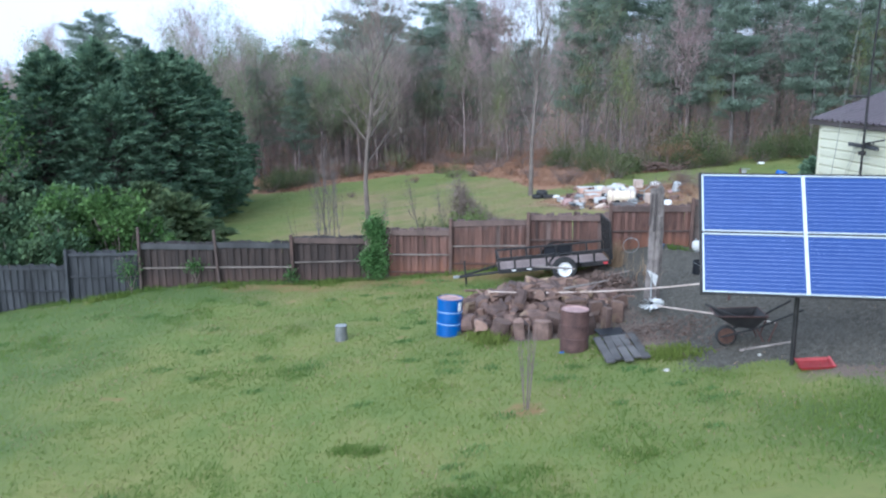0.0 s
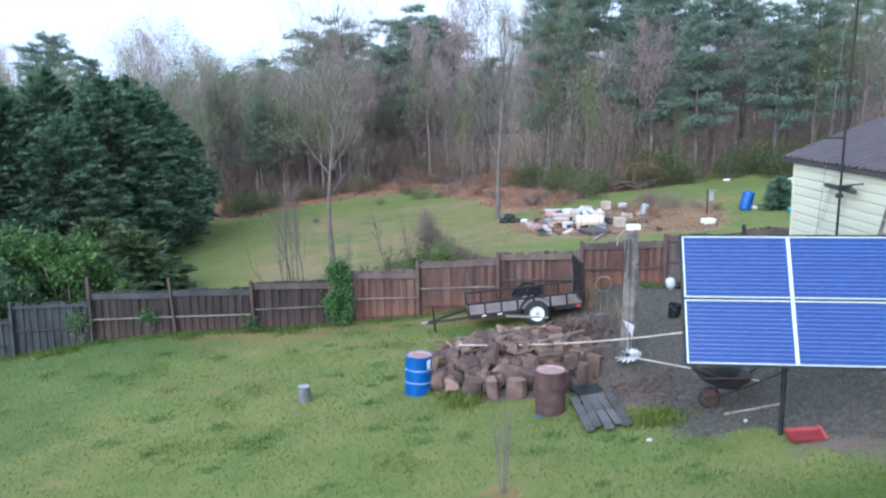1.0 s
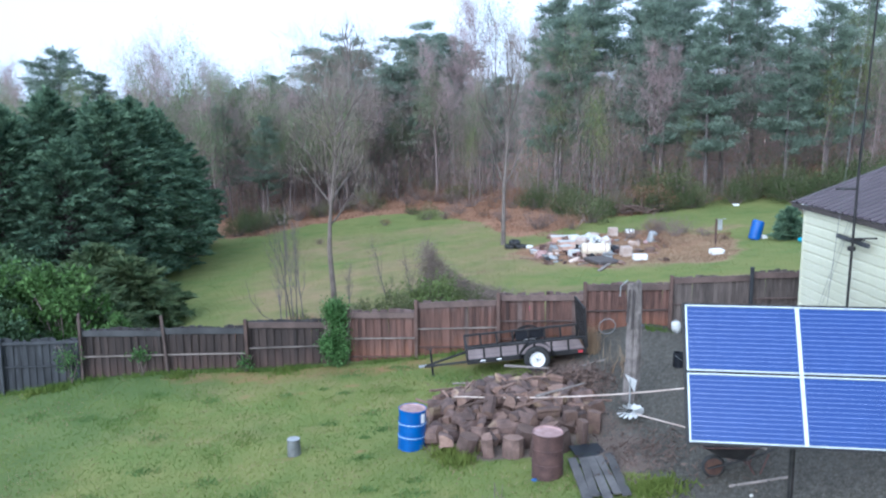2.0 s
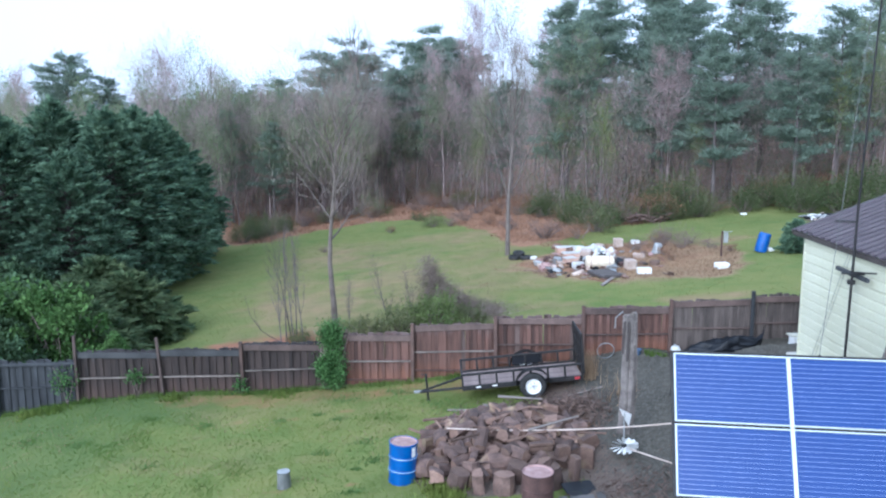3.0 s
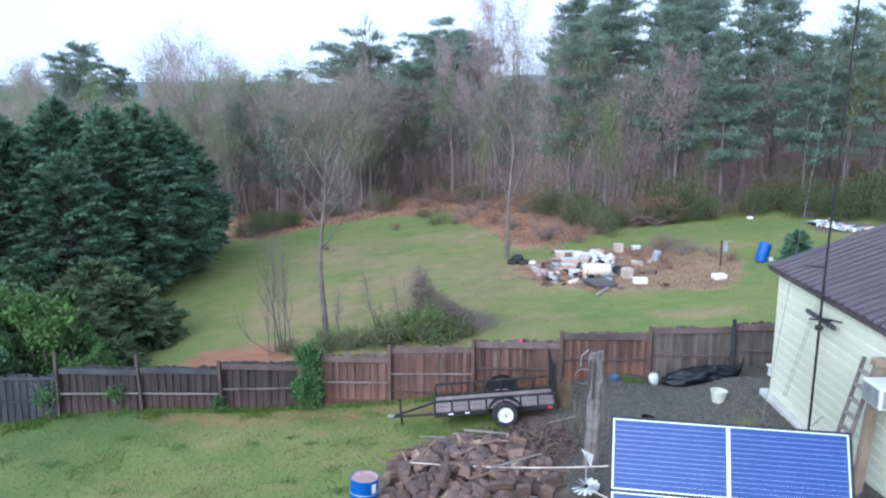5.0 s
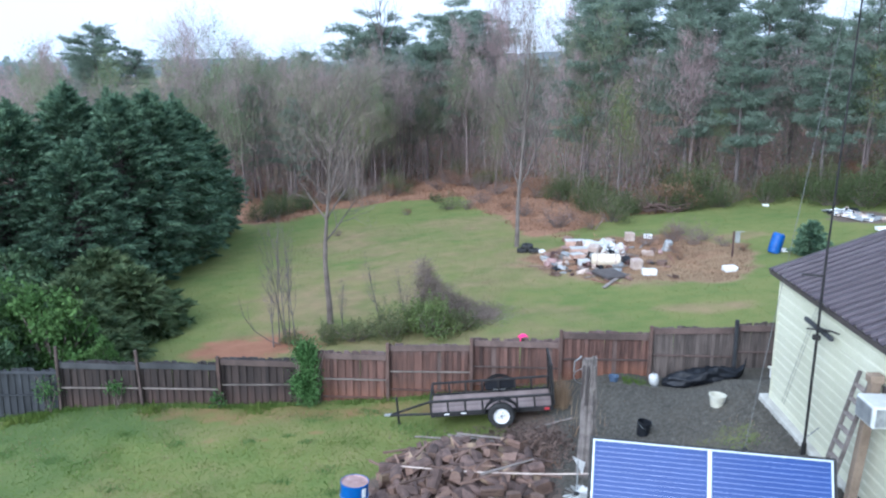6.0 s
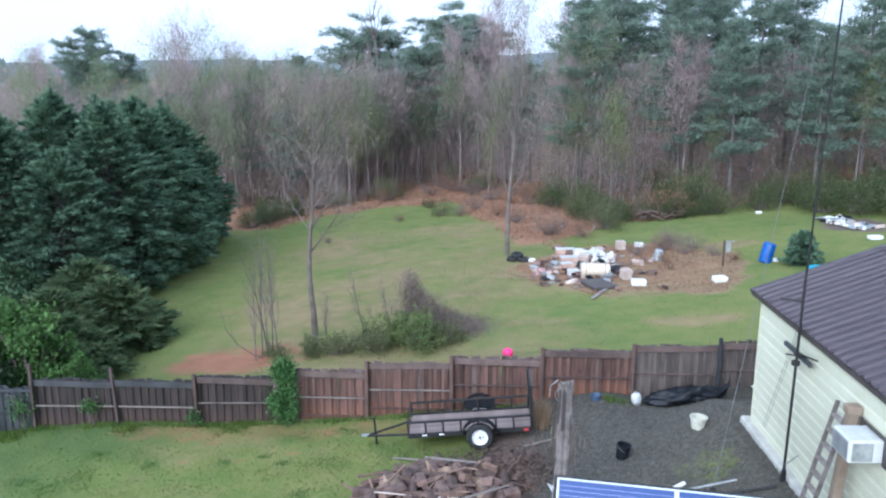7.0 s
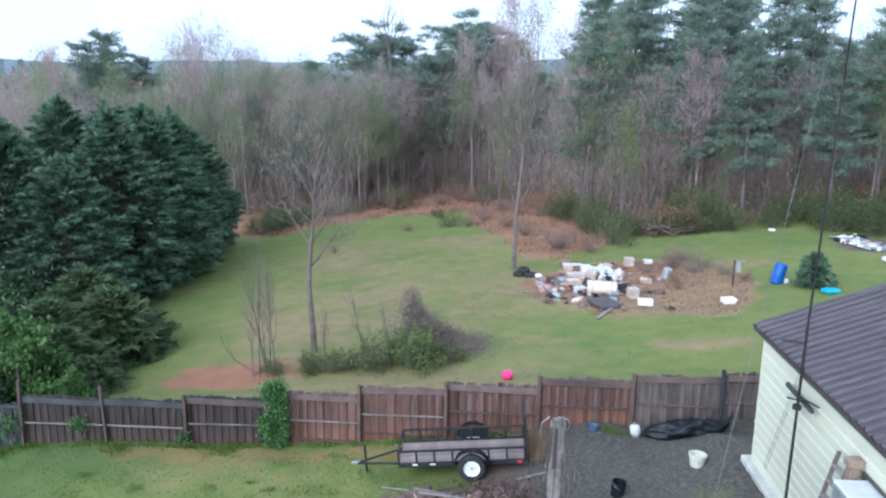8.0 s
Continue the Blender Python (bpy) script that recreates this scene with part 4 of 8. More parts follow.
    for k in range(22):
        box(b, h + 0.02, -W / 2 + 0.06 + k * (W - 0.12) / 21, gh / 2, 0.012, 0.016, gh, 0, tip)
    for k in range(20):
        box(b, h + 0.022, 0, 0.08 + k * (gh - 0.1) / 19, 0.012, W, 0.016, 0, tip)
    part("ramp_mesh", b, BLACK_STEEL, t)
    for x in (-1.15, -0.72):
        b = nb()
        box(b, x, -W / 2 - 0.028, -0.05, 0.13, 0.01, 0.03, 0, tip)
        part("marker_strip", b, WHITE_PAINT, t, "white reflective strip")
    b = nb()
    box(b, h - 0.16, -W / 2 - 0.03, -0.06, 0.12, 0.03, 0.06, 0, tip)
    part("tail_light", b, RED, t, "red tail light")


trailer()


# ---- drums and buckets ----
def drum_profile(r=0.29, h=0.87):
    p = [(0, 0.015), (r - 0.02, 0.015), (r - 0.005, 0.0), (r + 0.006, 0.008), (r, 0.02)]
    for z in (0.30, 0.58):
        p += [(r, z - 0.02), (r + 0.012, z), (r, z + 0.02)]
    return p + [(r, h - 0.02), (r + 0.007, h - 0.008), (r - 0.004, h)]


def drum(x, y, body, lid, label, lean=0.0, band=None):
    d = thing("drum", pose(x, y, gz(x, y) - 0.01, 0, lean, 20), label, "drum")
    b = nb()
    lathe(b, drum_profile(), 36)
    part("body", b, body, d, smooth=False)
    b = nb()
    lathe(b, [(0.0, 0.845), (0.1, 0.848), (0.262, 0.846), (0.272, 0.862), (0.287, 0.874)], 36)
    part("lid", b, lid, d, "pale stained lid")
    b = nb()
    lathe(b, [(0.288, 0.868), (0.302, 0.866), (0.302, 0.88), (0.288, 0.884), (0.284, 0.876), (0.288, 0.868)], 36)
    part("rim", b, body, d)
    if band:
        for z in (0.30, 0.58):
            b = nb()
            lathe(b, [(0.29 + 0.011, z - 0.008), (0.306, z), (0.301, z + 0.008), (0.29, z)], 36)
            part("hoop", b, band, d)
        b = nb()
        for q in range(5):
            an = radians(-72 + q * 4.5)
            an2 = radians(-72 + q * 4.5 + 4.5)
            f = [b.verts.new((0.2945 * math.cos(a), 0.2945 * math.sin(a), z)) for a, z in ((an, 0.62), (an2, 0.62), (an2, 0.82), (an, 0.82))]
            b.faces.new(f)
        part("sticker", b, WHITE_PAINT, d, "white paper label")
    return d


PALE_BLUE = mat("scuffed_pale_blue", (0.2, 0.33, 0.55), (0.4, 0.52, 0.68), rough=0.5, rand=0.0)
drum(0.07, 17.95, BLUE_PAINT, RUST_LID, "bright blue steel drum with a rusty lid standing on grass", 2.5, PALE_BLUE)
drum(2.62, 15.75, RUST, RUST_LID, "dark rusted steel drum with a pale lid beside the woodpile")


def pail(name, x, y, r1, r2, h, material, label, lean=(0, 0), handle=True, wall=0.008, cap=False):
    p = thing(name, pose(x, y, gz(x, y) - 0.01, lean[0], lean[1], 30), label, "bucket")
    b = nb()
    prof = [(0, 0.004), (r1, 0.0), (r1 + (r2 - r1) * 0.9, h * 0.9), (r2 * 1.04, h * 0.91), (r2 * 1.04, h), (r2 - wall, h)]
    prof += [(0, h + 0.002)] if cap else [(r1 - wall, 0.02), (0, 0.02)]
    lathe(b, prof, 28)
    part("body", b, material, p)
    if handle:
        b = nb()
        pts = [(r2 * 1.05 * math.cos(a), 0.1 * r2, h * 0.93 - 0.7 * r2 * math.sin(a)) for a in np.linspace(0.0, math.pi, 9)]
        for u, v in zip(pts, pts[1:]):
            rod(b, (u[0], u[1] - r2 * 1.02 * math.sin(math.acos(max(-1, min(1, u[0] / (r2 * 1.05))))), u[2]), (v[0], v[1] - r2 * 1.02 * math.sin(math.acos(max(-1, min(1, v[0] / (r2 * 1.05))))), v[2]), 0.004, 0.004, 5)
        part("bail", b, GREY_METAL, p)
    return p


ub = pail("bucket", -2.45, 18.1, 0.148, 0.134, 0.36, BUCKET, "grey metal bucket upside down on the grass", handle=False, cap=True)
part("bottom", lathe(nb(), [(0, 0.364), (0.127, 0.364), (0.134, 0.369), (0, 0.369)], 24), GREY_METAL, ub, "pale shiny bottom")
pail("bucket", 6.58, 20.5, 0.14, 0.165, 0.35, BLACK_PLASTIC, "black plastic bucket on the gravel", (4, 5))
pail("tub", 8.45, 21.1, 0.14, 0.2, 0.3, CREAM, "cream plastic tub on the gravel", (0, 3), wall=0.02)


# ---- trees and shrubs ----
def branchy(st, base, direction, length, rad, level, r, tips, spread=0.7, kids=5, up=0.25, seg=4, levels=3, fine=3):
    """A limb with side limbs; ends of the last level are noted in tips."""
    d = np.asarray(direction, float)
    d /= np.linalg.norm(d)
    n = 4 if level < 2 else 3 if level < levels else fine
    pts, p = [np.asarray(base, float)], np.asarray(base, float)
    for i in range(n):
        d = d + r.normal(0, 0.12, 3) + np.array((0, 0, up * 0.3))
        d /= np.linalg.norm(d)
        p = p + d * length / n
        pts.append(p)
    st.add(pts, np.linspace(rad, rad * (0.4 if level < levels else 0.25), n + 1), seg=max(3, seg - level))
    if level >= levels:
        tips.append(pts[-1])
        tips.append(pts[-2])
        return
    for k in range(kids):
        f = 0.3 + 0.7 * (k + r.uniform(0, 1)) / kids
        i = min(int(f * n), n - 1)
        q = pts[i] + (pts[i + 1] - pts[i]) * (f * n - i)
        side = r.normal(0, 1, 3)
        side -= side.dot(d) * d
        side /= np.linalg.norm(side) + 1e-9
        nd = d * (1 - spread * 0.55) + side * spread + np.array((0, 0, up))
        branchy(st, q, nd, length * r.uniform(0.42, 0.68), rad * (1 - 0.6 * f) * 0.6, level + 1, r, tips, spread, max(3, kids - 1), up, seg, levels, fine)


def bare_tree_mesh(seed, height, trunk, crown_from, kids, bark, spread=0.65, limbs=9, levels=3, up=0.3, limb_len=0.42, rad=None, vase=False, fine=3):
    r = rng(seed)
    st, tips = Sticks(), []
    pts = [np.array((0, 0, -0.15))]
    p, d = np.zeros(3), np.array((0, 0, 1.0))
    n = 9
    for i in range(n):
        d = d + r.normal(0, 0.035 if vase else 0.02, 3)
        d[2] = abs(d[2])
        d /= np.linalg.norm(d)
        p = p + d * height / n
        pts.append(p)
    rad = rad or trunk
    st.add(pts, [rad * 1.25] + list(np.linspace(rad, rad * 0.12, n)), seg=8)
    for k in range(limbs):
        f = crown_from + (0.96 - crown_from) * (k + r.uniform(0, 0.9)) / limbs
        i = min(int(f * n), n - 1)
        q = pts[i + 1]
        a = k * 2.4 + r.uniform(-0.5, 0.5)
        nd = np.array((math.cos(a) * spread, math.sin(a) * spread, 0.55 + up * f))
        if vase:
            g = (f - crown_from) / (1 - crown_from)
            nd = np.array((math.cos(a) * spread * (1 - 0.45 * g), math.sin(a) * spread * (1 - 0.45 * g), 0.75 + up * f))
            branchy(st, q, nd, height * limb_len * (0.62 + 0.75 * g * (1.25 - g)) * (1.0 if g < 0.7 else 0.8), rad * 0.42 * (1.1 - 0.7 * f), 1, r, tips, spread, kids, up, 5, levels, fine)
            continue
        branchy(st, q, nd, height * limb_len * (1.1 - 0.75 * (f - crown_from) / (1 - crown_from + 1e-6)), rad * 0.5 * (1.1 - 0.8 * f), 1, r, tips, spread, kids, up, 5, levels, fine)
    return st.mesh("trunk", bark), np.array(tips)


def tree_thing(name, x, y, label, category, group, trunk_me, crown_me, scale=1.0, turn=0.0, crown_name="crown"):
    t = thing(name, pose(x, y, gz(x, y) - 0.05, 0, 0, turn), label, category, group)
    t.scale = (scale, scale, scale)
    mesh_part("trunk", trunk_me, t)
    if crown_me:
        mesh_part(crown_name, crown_me, t)
    return t


def tip_leaves(tips, per, spread, size, seed, material):
    r = rng(seed)
    c = np.repeat(tips, per, 0) + r.normal(0, spread, (len(tips) * per, 3))
    return fast_mesh("crown", leaves(c, size, r), quad_faces(len(c)), material)


def twig_haze(tips, per, spread, length, width, seed, material):
    """Fine twigs fanning from the ends of the limbs."""
    r = rng(seed)
    c = np.repeat(tips, per, 0) + r.normal(0, spread, (len(tips) * per, 3))
    d = np.tile((0, 0, 0.9), (len(c), 1))
    return fast_mesh("crown", blades(c, length, width, d, r, spread=0.6), tri_faces(len(c)), material)


def pine_mesh(seed, height, spread, crown_from, layers, dome=0.5, gaps=0.2):
    """A pine of long boughs carrying loose tufts of needles, under a rounded or pointed top."""
    r = rng(seed)
    st = Sticks()
    bend = r.normal(0, 0.25, 2)

    def spine(z):
        return np.array((bend[0] * (z / height) ** 2, bend[1] * (z / height) ** 2, z))

    st.add([spine(z) for z in np.linspace(-0.2, height * 0.97, 9)], np.linspace(0.17, 0.03, 9) * height / 13, seg=7)
    cen, dr = [], []
    for k in range(layers):
        f = (k + r.uniform(0, 0.7)) / layers
        z = height * (crown_from + (0.98 - crown_from) * f)
        reach = spread * (0.16 + 0.84 * (1 - f ** (1 + 3 * dome)) ** (0.5 + 0.5 * (1 - dome))) * (0.62 + 0.38 * min(1, 4 * f + 0.2))
        for j in range(int(r.integers(4, 7))):
            if r.random() < gaps * (1.2 - f):
                continue
            a = r.uniform(0, 2 * math.pi)
            ln = reach * r.uniform(0.45, 1.1)
            core = spine(z + r.normal(0, 0.4))
            rise = r.uniform(-0.1, 0.32) + 0.25 * f * (1 - dome)
            d = np.array((math.cos(a), math.sin(a), rise))
            side = np.array((-math.sin(a), math.cos(a), 0.0))
            st.add([core, core + d * ln * 0.55, core + d * ln + np.array((0, 0, 0.05 * ln))], (0.045 * height / 13 * (1.2 - f), 0.025, 0.01), seg=3)
            n = int(4 + ln * 4.6)
            u = 0.22 + 0.8 * (np.arange(n) + r.random(n)) / n
            w = r.normal(0, 1, n) * 0.2 * ln * np.clip(1.15 - u, 0.15, 0.8)
            m = 15
            c = core + u[:, None] * d * ln + w[:, None] * side + r.normal(0, 0.1, (n, 1)) * np.array((0, 0, 1.0))
            cen.append(np.repeat(c, m, 0) + r.normal(0, 1, (n * m, 3)) * np.array((0.2, 0.2, 0.085)))
            dr.append(np.repeat(d[None] * 0.6 + np.sign(w)[:, None] * side * 0.35 + np.array((0, 0, 0.3)), m, 0))
    for k in range(int(6 + 8 * crown_from)):
        z = height * crown_from * r.uniform(0.25, 1.0)
        a = r.uniform(0, 6.28)
        ln = r.uniform(0.5, 1.8)
        st.add([(0, 0, z), (math.cos(a) * ln, math.sin(a) * ln, z + r.uniform(-0.2, 0.3))], (0.03, 0.008), seg=3)
    cen, dr = np.concatenate(cen), np.concatenate(dr)
    v = blades(cen, 0.34, 0.07, dr, r, spread=0.6)
    return st.mesh("trunk", PINE_BARK), fast_mesh("crown", v, tri_faces(len(cen)), PINE_LEAF)


def cypress_mesh(seed, height, width, boughs=560, leaders=6, foliage=CYPRESS_LEAF):
    """A dense evergreen: level sprays with dark gaps between them, upswept towards several pointed leaders."""
    r = rng(seed)
    st = Sticks()
    st.add([(0, 0, -0.2), (0, 0, height * 0.5), (0.1, 0, height * 0.97)], (0.2, 0.12, 0.02), seg=7)
    cen, dr = [], []
    up = np.array((0, 0, 1.0))

    def prof_at(f):
        return width * (1 - f ** 2.3) ** 0.8 * (0.6 + 0.4 * np.minimum(1, f * 5 + 0.3)) + 0.1

    for k in range(boughs):
        f = (k + r.random()) / boughs
        z = height * (0.02 + 0.96 * f)
        a = k * 2.39996 + r.normal(0, 0.3)
        rad = prof_at(f) * r.uniform(0.62, 1.18) * (1 + 0.07 * math.sin(3 * a + seed + 4 * f))
        out = np.array((math.cos(a), math.sin(a), 0.0))
        side = np.array((-math.sin(a), math.cos(a), 0.0))
        rise = 0.06 + 0.75 * f ** 3
        bl = r.uniform(0.7, 1.25) * (0.5 + 0.24 * rad)
        m = 66
        u = r.random((m, 1)) ** 0.7
        w = r.normal(0, 1, (m, 1)) * 0.24 * bl * (1.15 - u * 0.9)
        lift = rise * u * bl + 0.1 * bl * np.sin(3 * u) - 0.3 * np.abs(w)
        cen.append(up * z + out * (rad - bl * (1 - u)) + side * w + up * lift + r.normal(0, 1, (m, 3)) * np.array((0.03, 0.03, 0.02)))
        dr.append(out * 0.85 + side * np.sign(w) * 0.45 + up * (rise + 0.1 - 0.25 * u))
        st.add([(0, 0, max(z - 0.2 * rad, 0.1)), out * (rad - 0.3 * bl) + up * (z + 0.2 * bl * rise)], (0.03, 0.01), seg=3)
    # deeper, thinner inner growth
    m = 4200
    f, a = r.random(m), r.uniform(0, 2 * math.pi, m)
    q = prof_at(f) * r.uniform(0.35, 0.72, m)
    cen.append(np.stack((q * np.cos(a), q * np.sin(a), height * (0.02 + 0.93 * f)), 1))
    dr.append(np.stack((np.cos(a), np.sin(a), 0.3 + 0 * a), 1))
    # narrow leaders standing out of the top
    for k in range(leaders):
        a, f = k * 2.4 + r.uniform(0, 1), r.uniform(0.78, 0.94) if k else 0.97
        q = prof_at(f) * (0.55 if k else 0.0)
        m = 150
        u = r.random((m, 1))
        an = r.uniform(0, 2 * math.pi, (m, 1))
        w = 0.42 * (1.02 - u) ** 0.8
        o = np.concatenate((np.cos(an), np.sin(an), 0 * an), 1)
        cen.append(np.array((q * math.cos(a), q * math.sin(a), height * f - 0.3)) + up * u * r.uniform(1.0, 1.5) + o * w * r.random((m, 1)) ** 0.5)
        dr.append(o * 0.5 + up * 0.8)
    cen, dr = np.concatenate(cen), np.concatenate(dr)
    v = blades(cen, 0.32, 0.11, dr, r, spread=0.25)
    return st.mesh("trunk", PINE_BARK), fast_mesh("crown", v, tri_faces(len(cen)), foliage)


def leafy_bush_mesh(seed, w, d, h, clumps, per, size, material, clump=0.34, stems=16):
    """A broad-leaved bush: leaf clumps on an uneven shell round forking stems, with gaps between."""
    r = rng(seed)
    st, c = Sticks(), []
    for k in range(clumps):
        a, e = k * 2.39996 + r.normal(0, 0.4), math.asin(min(1.0, r.random() ** 0.8))
        q = r.uniform(0.6, 1.06) if r.random() < 0.8 else r.uniform(0.2, 0.6)
        cc = np.array((math.cos(a) * math.cos(e) * w / 2 * q, math.sin(a) * math.cos(e) * d / 2 * q, h * (0.1 + 0.85 * math.sin(e) * q)))
        s = clump * r.uniform(0.6, 1.35)
        g = r.normal(0, 1, (per, 3))
        g /= np.linalg.norm(g, axis=1, keepdims=True)
        g *= r.uniform(0.25, 1.0, (per, 1)) * s
        g[:, 2] = 0.65 * g[:, 2] + 0.12 * s - 0.35 * (g[:, 0] ** 2 + g[:, 1] ** 2) / s
        c.append(cc + g)
        if k % max(1, clumps // stems) == 0:
            st.add([(cc[0] * 0.12, cc[1] * 0.12, -0.05), cc * np.array((0.55, 0.55, 0.6)), cc], (0.035, 0.022, 0.008), seg=4)
    c = np.concatenate(c)
    c = c[c[:, 2] > 0.02]
    return st.mesh("stem", TWIG), fast_mesh("foliage", leaves(c, size, r, 0.7), quad_faces(len(c)), material)


def shrub_mesh(seed, w, d, h, n, size, material, lobes=14, lobe=(0.14, 0.27)):
    """A shrub: forking stems and leaf clumps of uneven outline."""
    r = rng(seed)
    st = Sticks()
    c = []
    for k in range(lobes):
        a = r.uniform(0, 6.28)
        q = math.sqrt(r.random())
        zc = h * r.uniform(0.2, 0.88) * (1 - 0.35 * q)
        cc = np.array((math.cos(a) * q * w * 0.42, math.sin(a) * q * d * 0.42, zc))
        s = r.uniform(*lobe)
        m = n // lobes
        g = r.normal(0, 1, (m, 3))
        g /= np.linalg.norm(g, axis=1, keepdims=True)
        g *= r.uniform(0.35, 1.15, (m, 1))
        c.append(cc + g * np.array((w * s, d * s, h * s)))
        st.add([(cc[0] * 0.2, cc[1] * 0.2, -0.05), cc * np.array((0.6, 0.6, 0.6)), cc], (0.03, 0.02, 0.008), seg=3)
    for k in range(9):
        a, q = r.uniform(0, 6.28), math.sqrt(r.random()) * 0.42
        b0 = np.array((math.cos(a) * q * w, math.sin(a) * q * d, h * 0.5))
        st.add([b0 * np.array((0.2, 0.2, 0)) - np.array((0, 0, 0.05)), b0], (0.02, 0.015), seg=3)
        b1 = b0 + np.array((r.normal(0, 0.12) * w, r.normal(0, 0.12) * d, h * r.uniform(0.4, 0.75)))
        st.add([b0, b1], (0.008, 0.003), seg=3)
        m = n // 45
        u = r.random((m, 1))
        c.append(b0 + (b1 - b0) * u + r.normal(0, 0.055, (m, 3)) * np.array((w, d, h)) * (1.15 - u))
    c = np.concatenate(c)
    c = c[c[:, 2] > 0.02]
    return st.mesh("stem", TWIG), fast_mesh("foliage", leaves(c, size, r, 0.6), quad_faces(len(c)), material)


def shrub(name, x, y, meshes, label, group="", s=(1, 1, 1), turn=0, category="shrub"):
    t = thing(name, pose(x, y, gz(x, y) - 0.03, 0, 0, turn), label, category, group)
    t.scale = s
    tagged(mesh_part("stem", meshes[0], t), kind="stuff")
    mesh_part("foliage", meshes[1], t)
    return t


def planting():
    r = rng(11)
    # row of tall dense evergreens along the field
    forms = [cypress_mesh(21, 9.9, 3.5), cypress_mesh(22, 9.5, 3.8), cypress_mesh(23, 9.4, 3.4)]
    for i, (x, y, s, k) in enumerate(((-16.6, 40.6, 0.8, 1), (-19.8, 41.0, 0.95, 0), (-23.6, 41.5, 0.9, 2), (-16.1, 44.8, 0.97, 0), (-16.2, 49.0, 1.02, 1), (-19.8, 46.8, 1.02, 0), (-16.3, 53.3, 0.97, 2),
                                      (-16.6, 57.4, 0.85, 1), (-20.4, 55.5, 0.95, 0), (-27.5, 45.0, 0.84, 1), (-27.5, 38.0, 0.78, 2), (-23.5, 36.0, 0.75, 1), (-19.6, 51.5, 1.0, 2))):
        tree_thing("cypress", x, y, "tall dense dark green evergreen in a row beside the field", "tree", "evergreens by the field", *forms[k], s, i * 67)
    # pines of the wood
    pines = [pine_mesh(31, 15.5, 4.2, 0.34, 21, 0.75, 0.3), pine_mesh(32, 17.0, 3.7, 0.38, 21, 0.5, 0.32), pine_mesh(33, 14.0, 4.8, 0.34, 20, 0.9, 0.1), pine_mesh(34, 16.5, 3.8, 0.3, 23, 0.45, 0.32), pine_mesh(35, 15.0, 3.5, 0.26, 24, 0.4, 0.34)]
    spots = [(-36, 86, 1.06, 0), (-33, 89, 0.95, 4), (-8.8, 93, 1.22, 2), (-7.2, 96, 1.2, 2), (0.6, 91, 1.24, 2), (1.9, 95, 1.26, 2), (3.6, 93, 1.12, 2), (-6.2, 87, 0.85, 2), (0.4, 88, 0.88, 2), (3.6, 89, 0.8, 2), (-10.5, 83, 0.9, 2), (11.5, 66, 0.98, 4), (15, 71, 1.1, 0), (18.5, 64, 1.0, 4), (20, 72, 1.1, 3), (24.5, 66, 1.05, 4), (23, 77, 1.15, 1),
             (28.5, 70, 0.98, 3), (31, 62, 0.92, 4), (13, 78, 1.1, 3), (17, 82, 1.1, 1), (35, 75, 0.8, 0), (37, 68, 1.0, 4), (8.6, 80, 0.72, 0), (27, 84, 1.1, 1), (38, 80, 0.85, 2), (42, 72, 0.82, 3),
             (-15, 92, 0.9, 0), (-20, 96, 0.8, 3), (-2.2, 88, 1.02, 2), (21.3, 60.5, 0.85, 4), (27, 60, 0.8, 4), (-13.5, 75, 0.62, 4), (-8.5, 86, 0.7, 4), (7.6, 81, 0.7, 4), (-18, 78, 0.7, 4), (-24, 76, 0.68, 4)]
    for i, (x, y, s, k) in enumerate(spots):
        tree_thing("pine_tree", x, y, "tall dark green pine with layered boughs at the wood's edge", "tree", "pines in the wood", *pines[k], s, i * 83)
    # leafless trees of the wood: grey and russet
    bare = []
    for i, (h, kids, bk) in enumerate(((11.5, 5, BARK), (13.0, 5, BARK), (9.5, 5, BARK), (12, 4, BARK))):
        tr, tips = bare_tree_mesh(41 + i, h, 0.085, 0.28, kids, bk, spread=0.5, limbs=11, levels=3, up=0.35, limb_len=0.3, fine=1)
        for material, nm in ((BUD_RED, "r"), (BUD_GREEN, "g")):
            bare.append((tr, twig_haze(tips, 5, 0.2, 0.75, 0.026, 51 + i, material) if nm == "r" else tip_leaves(tips, 10, 0.42, 0.09, 51 + i, material), nm))
    k = 0
    for i in range(46):
        x = r.uniform(-24, 44)
        edge = float(np.interp(x, (-40, -13, 1, 6, 12, 18, 44), (66, 75, 83, 76, 60, 61, 62)))
        y = edge + 24 * r.random() ** 1.4
        kind = 2 * r.integers(0, 4) + (1 if r.random() < 0.5 else 0)
        label = "leafless grey-brown woodland tree with a haze of " + ("pale green young leaves" if bare[kind][2] == "g" else "russet buds")
        tree_thing("woodland_tree", x, y, label, "tree", "leafless trees in the wood", bare[kind][0], bare[kind][1], r.uniform(0.75, 1.1), r.uniform(0, 360))
    # a softer belt of small budding trees before the pines
    for i in range(30):
        x = r.uniform(-13, 8)
        y = float(np.interp(x, (-13, 1, 6, 8), (76, 84, 77, 73))) + 7 * r.random()
        kind = 2 * int(r.integers(0, 4)) + (1 if r.random() < 0.45 else 0)
        label = "slender woodland tree with a haze of " + ("pale green young leaves" if bare[kind][2] == "g" else "russet buds")
        tree_thing("woodland_tree", x, y, label, "tree", "leafless trees in the wood", bare[kind][0], bare[kind][1], r.uniform(0.6, 0.9), r.uniform(0, 360))
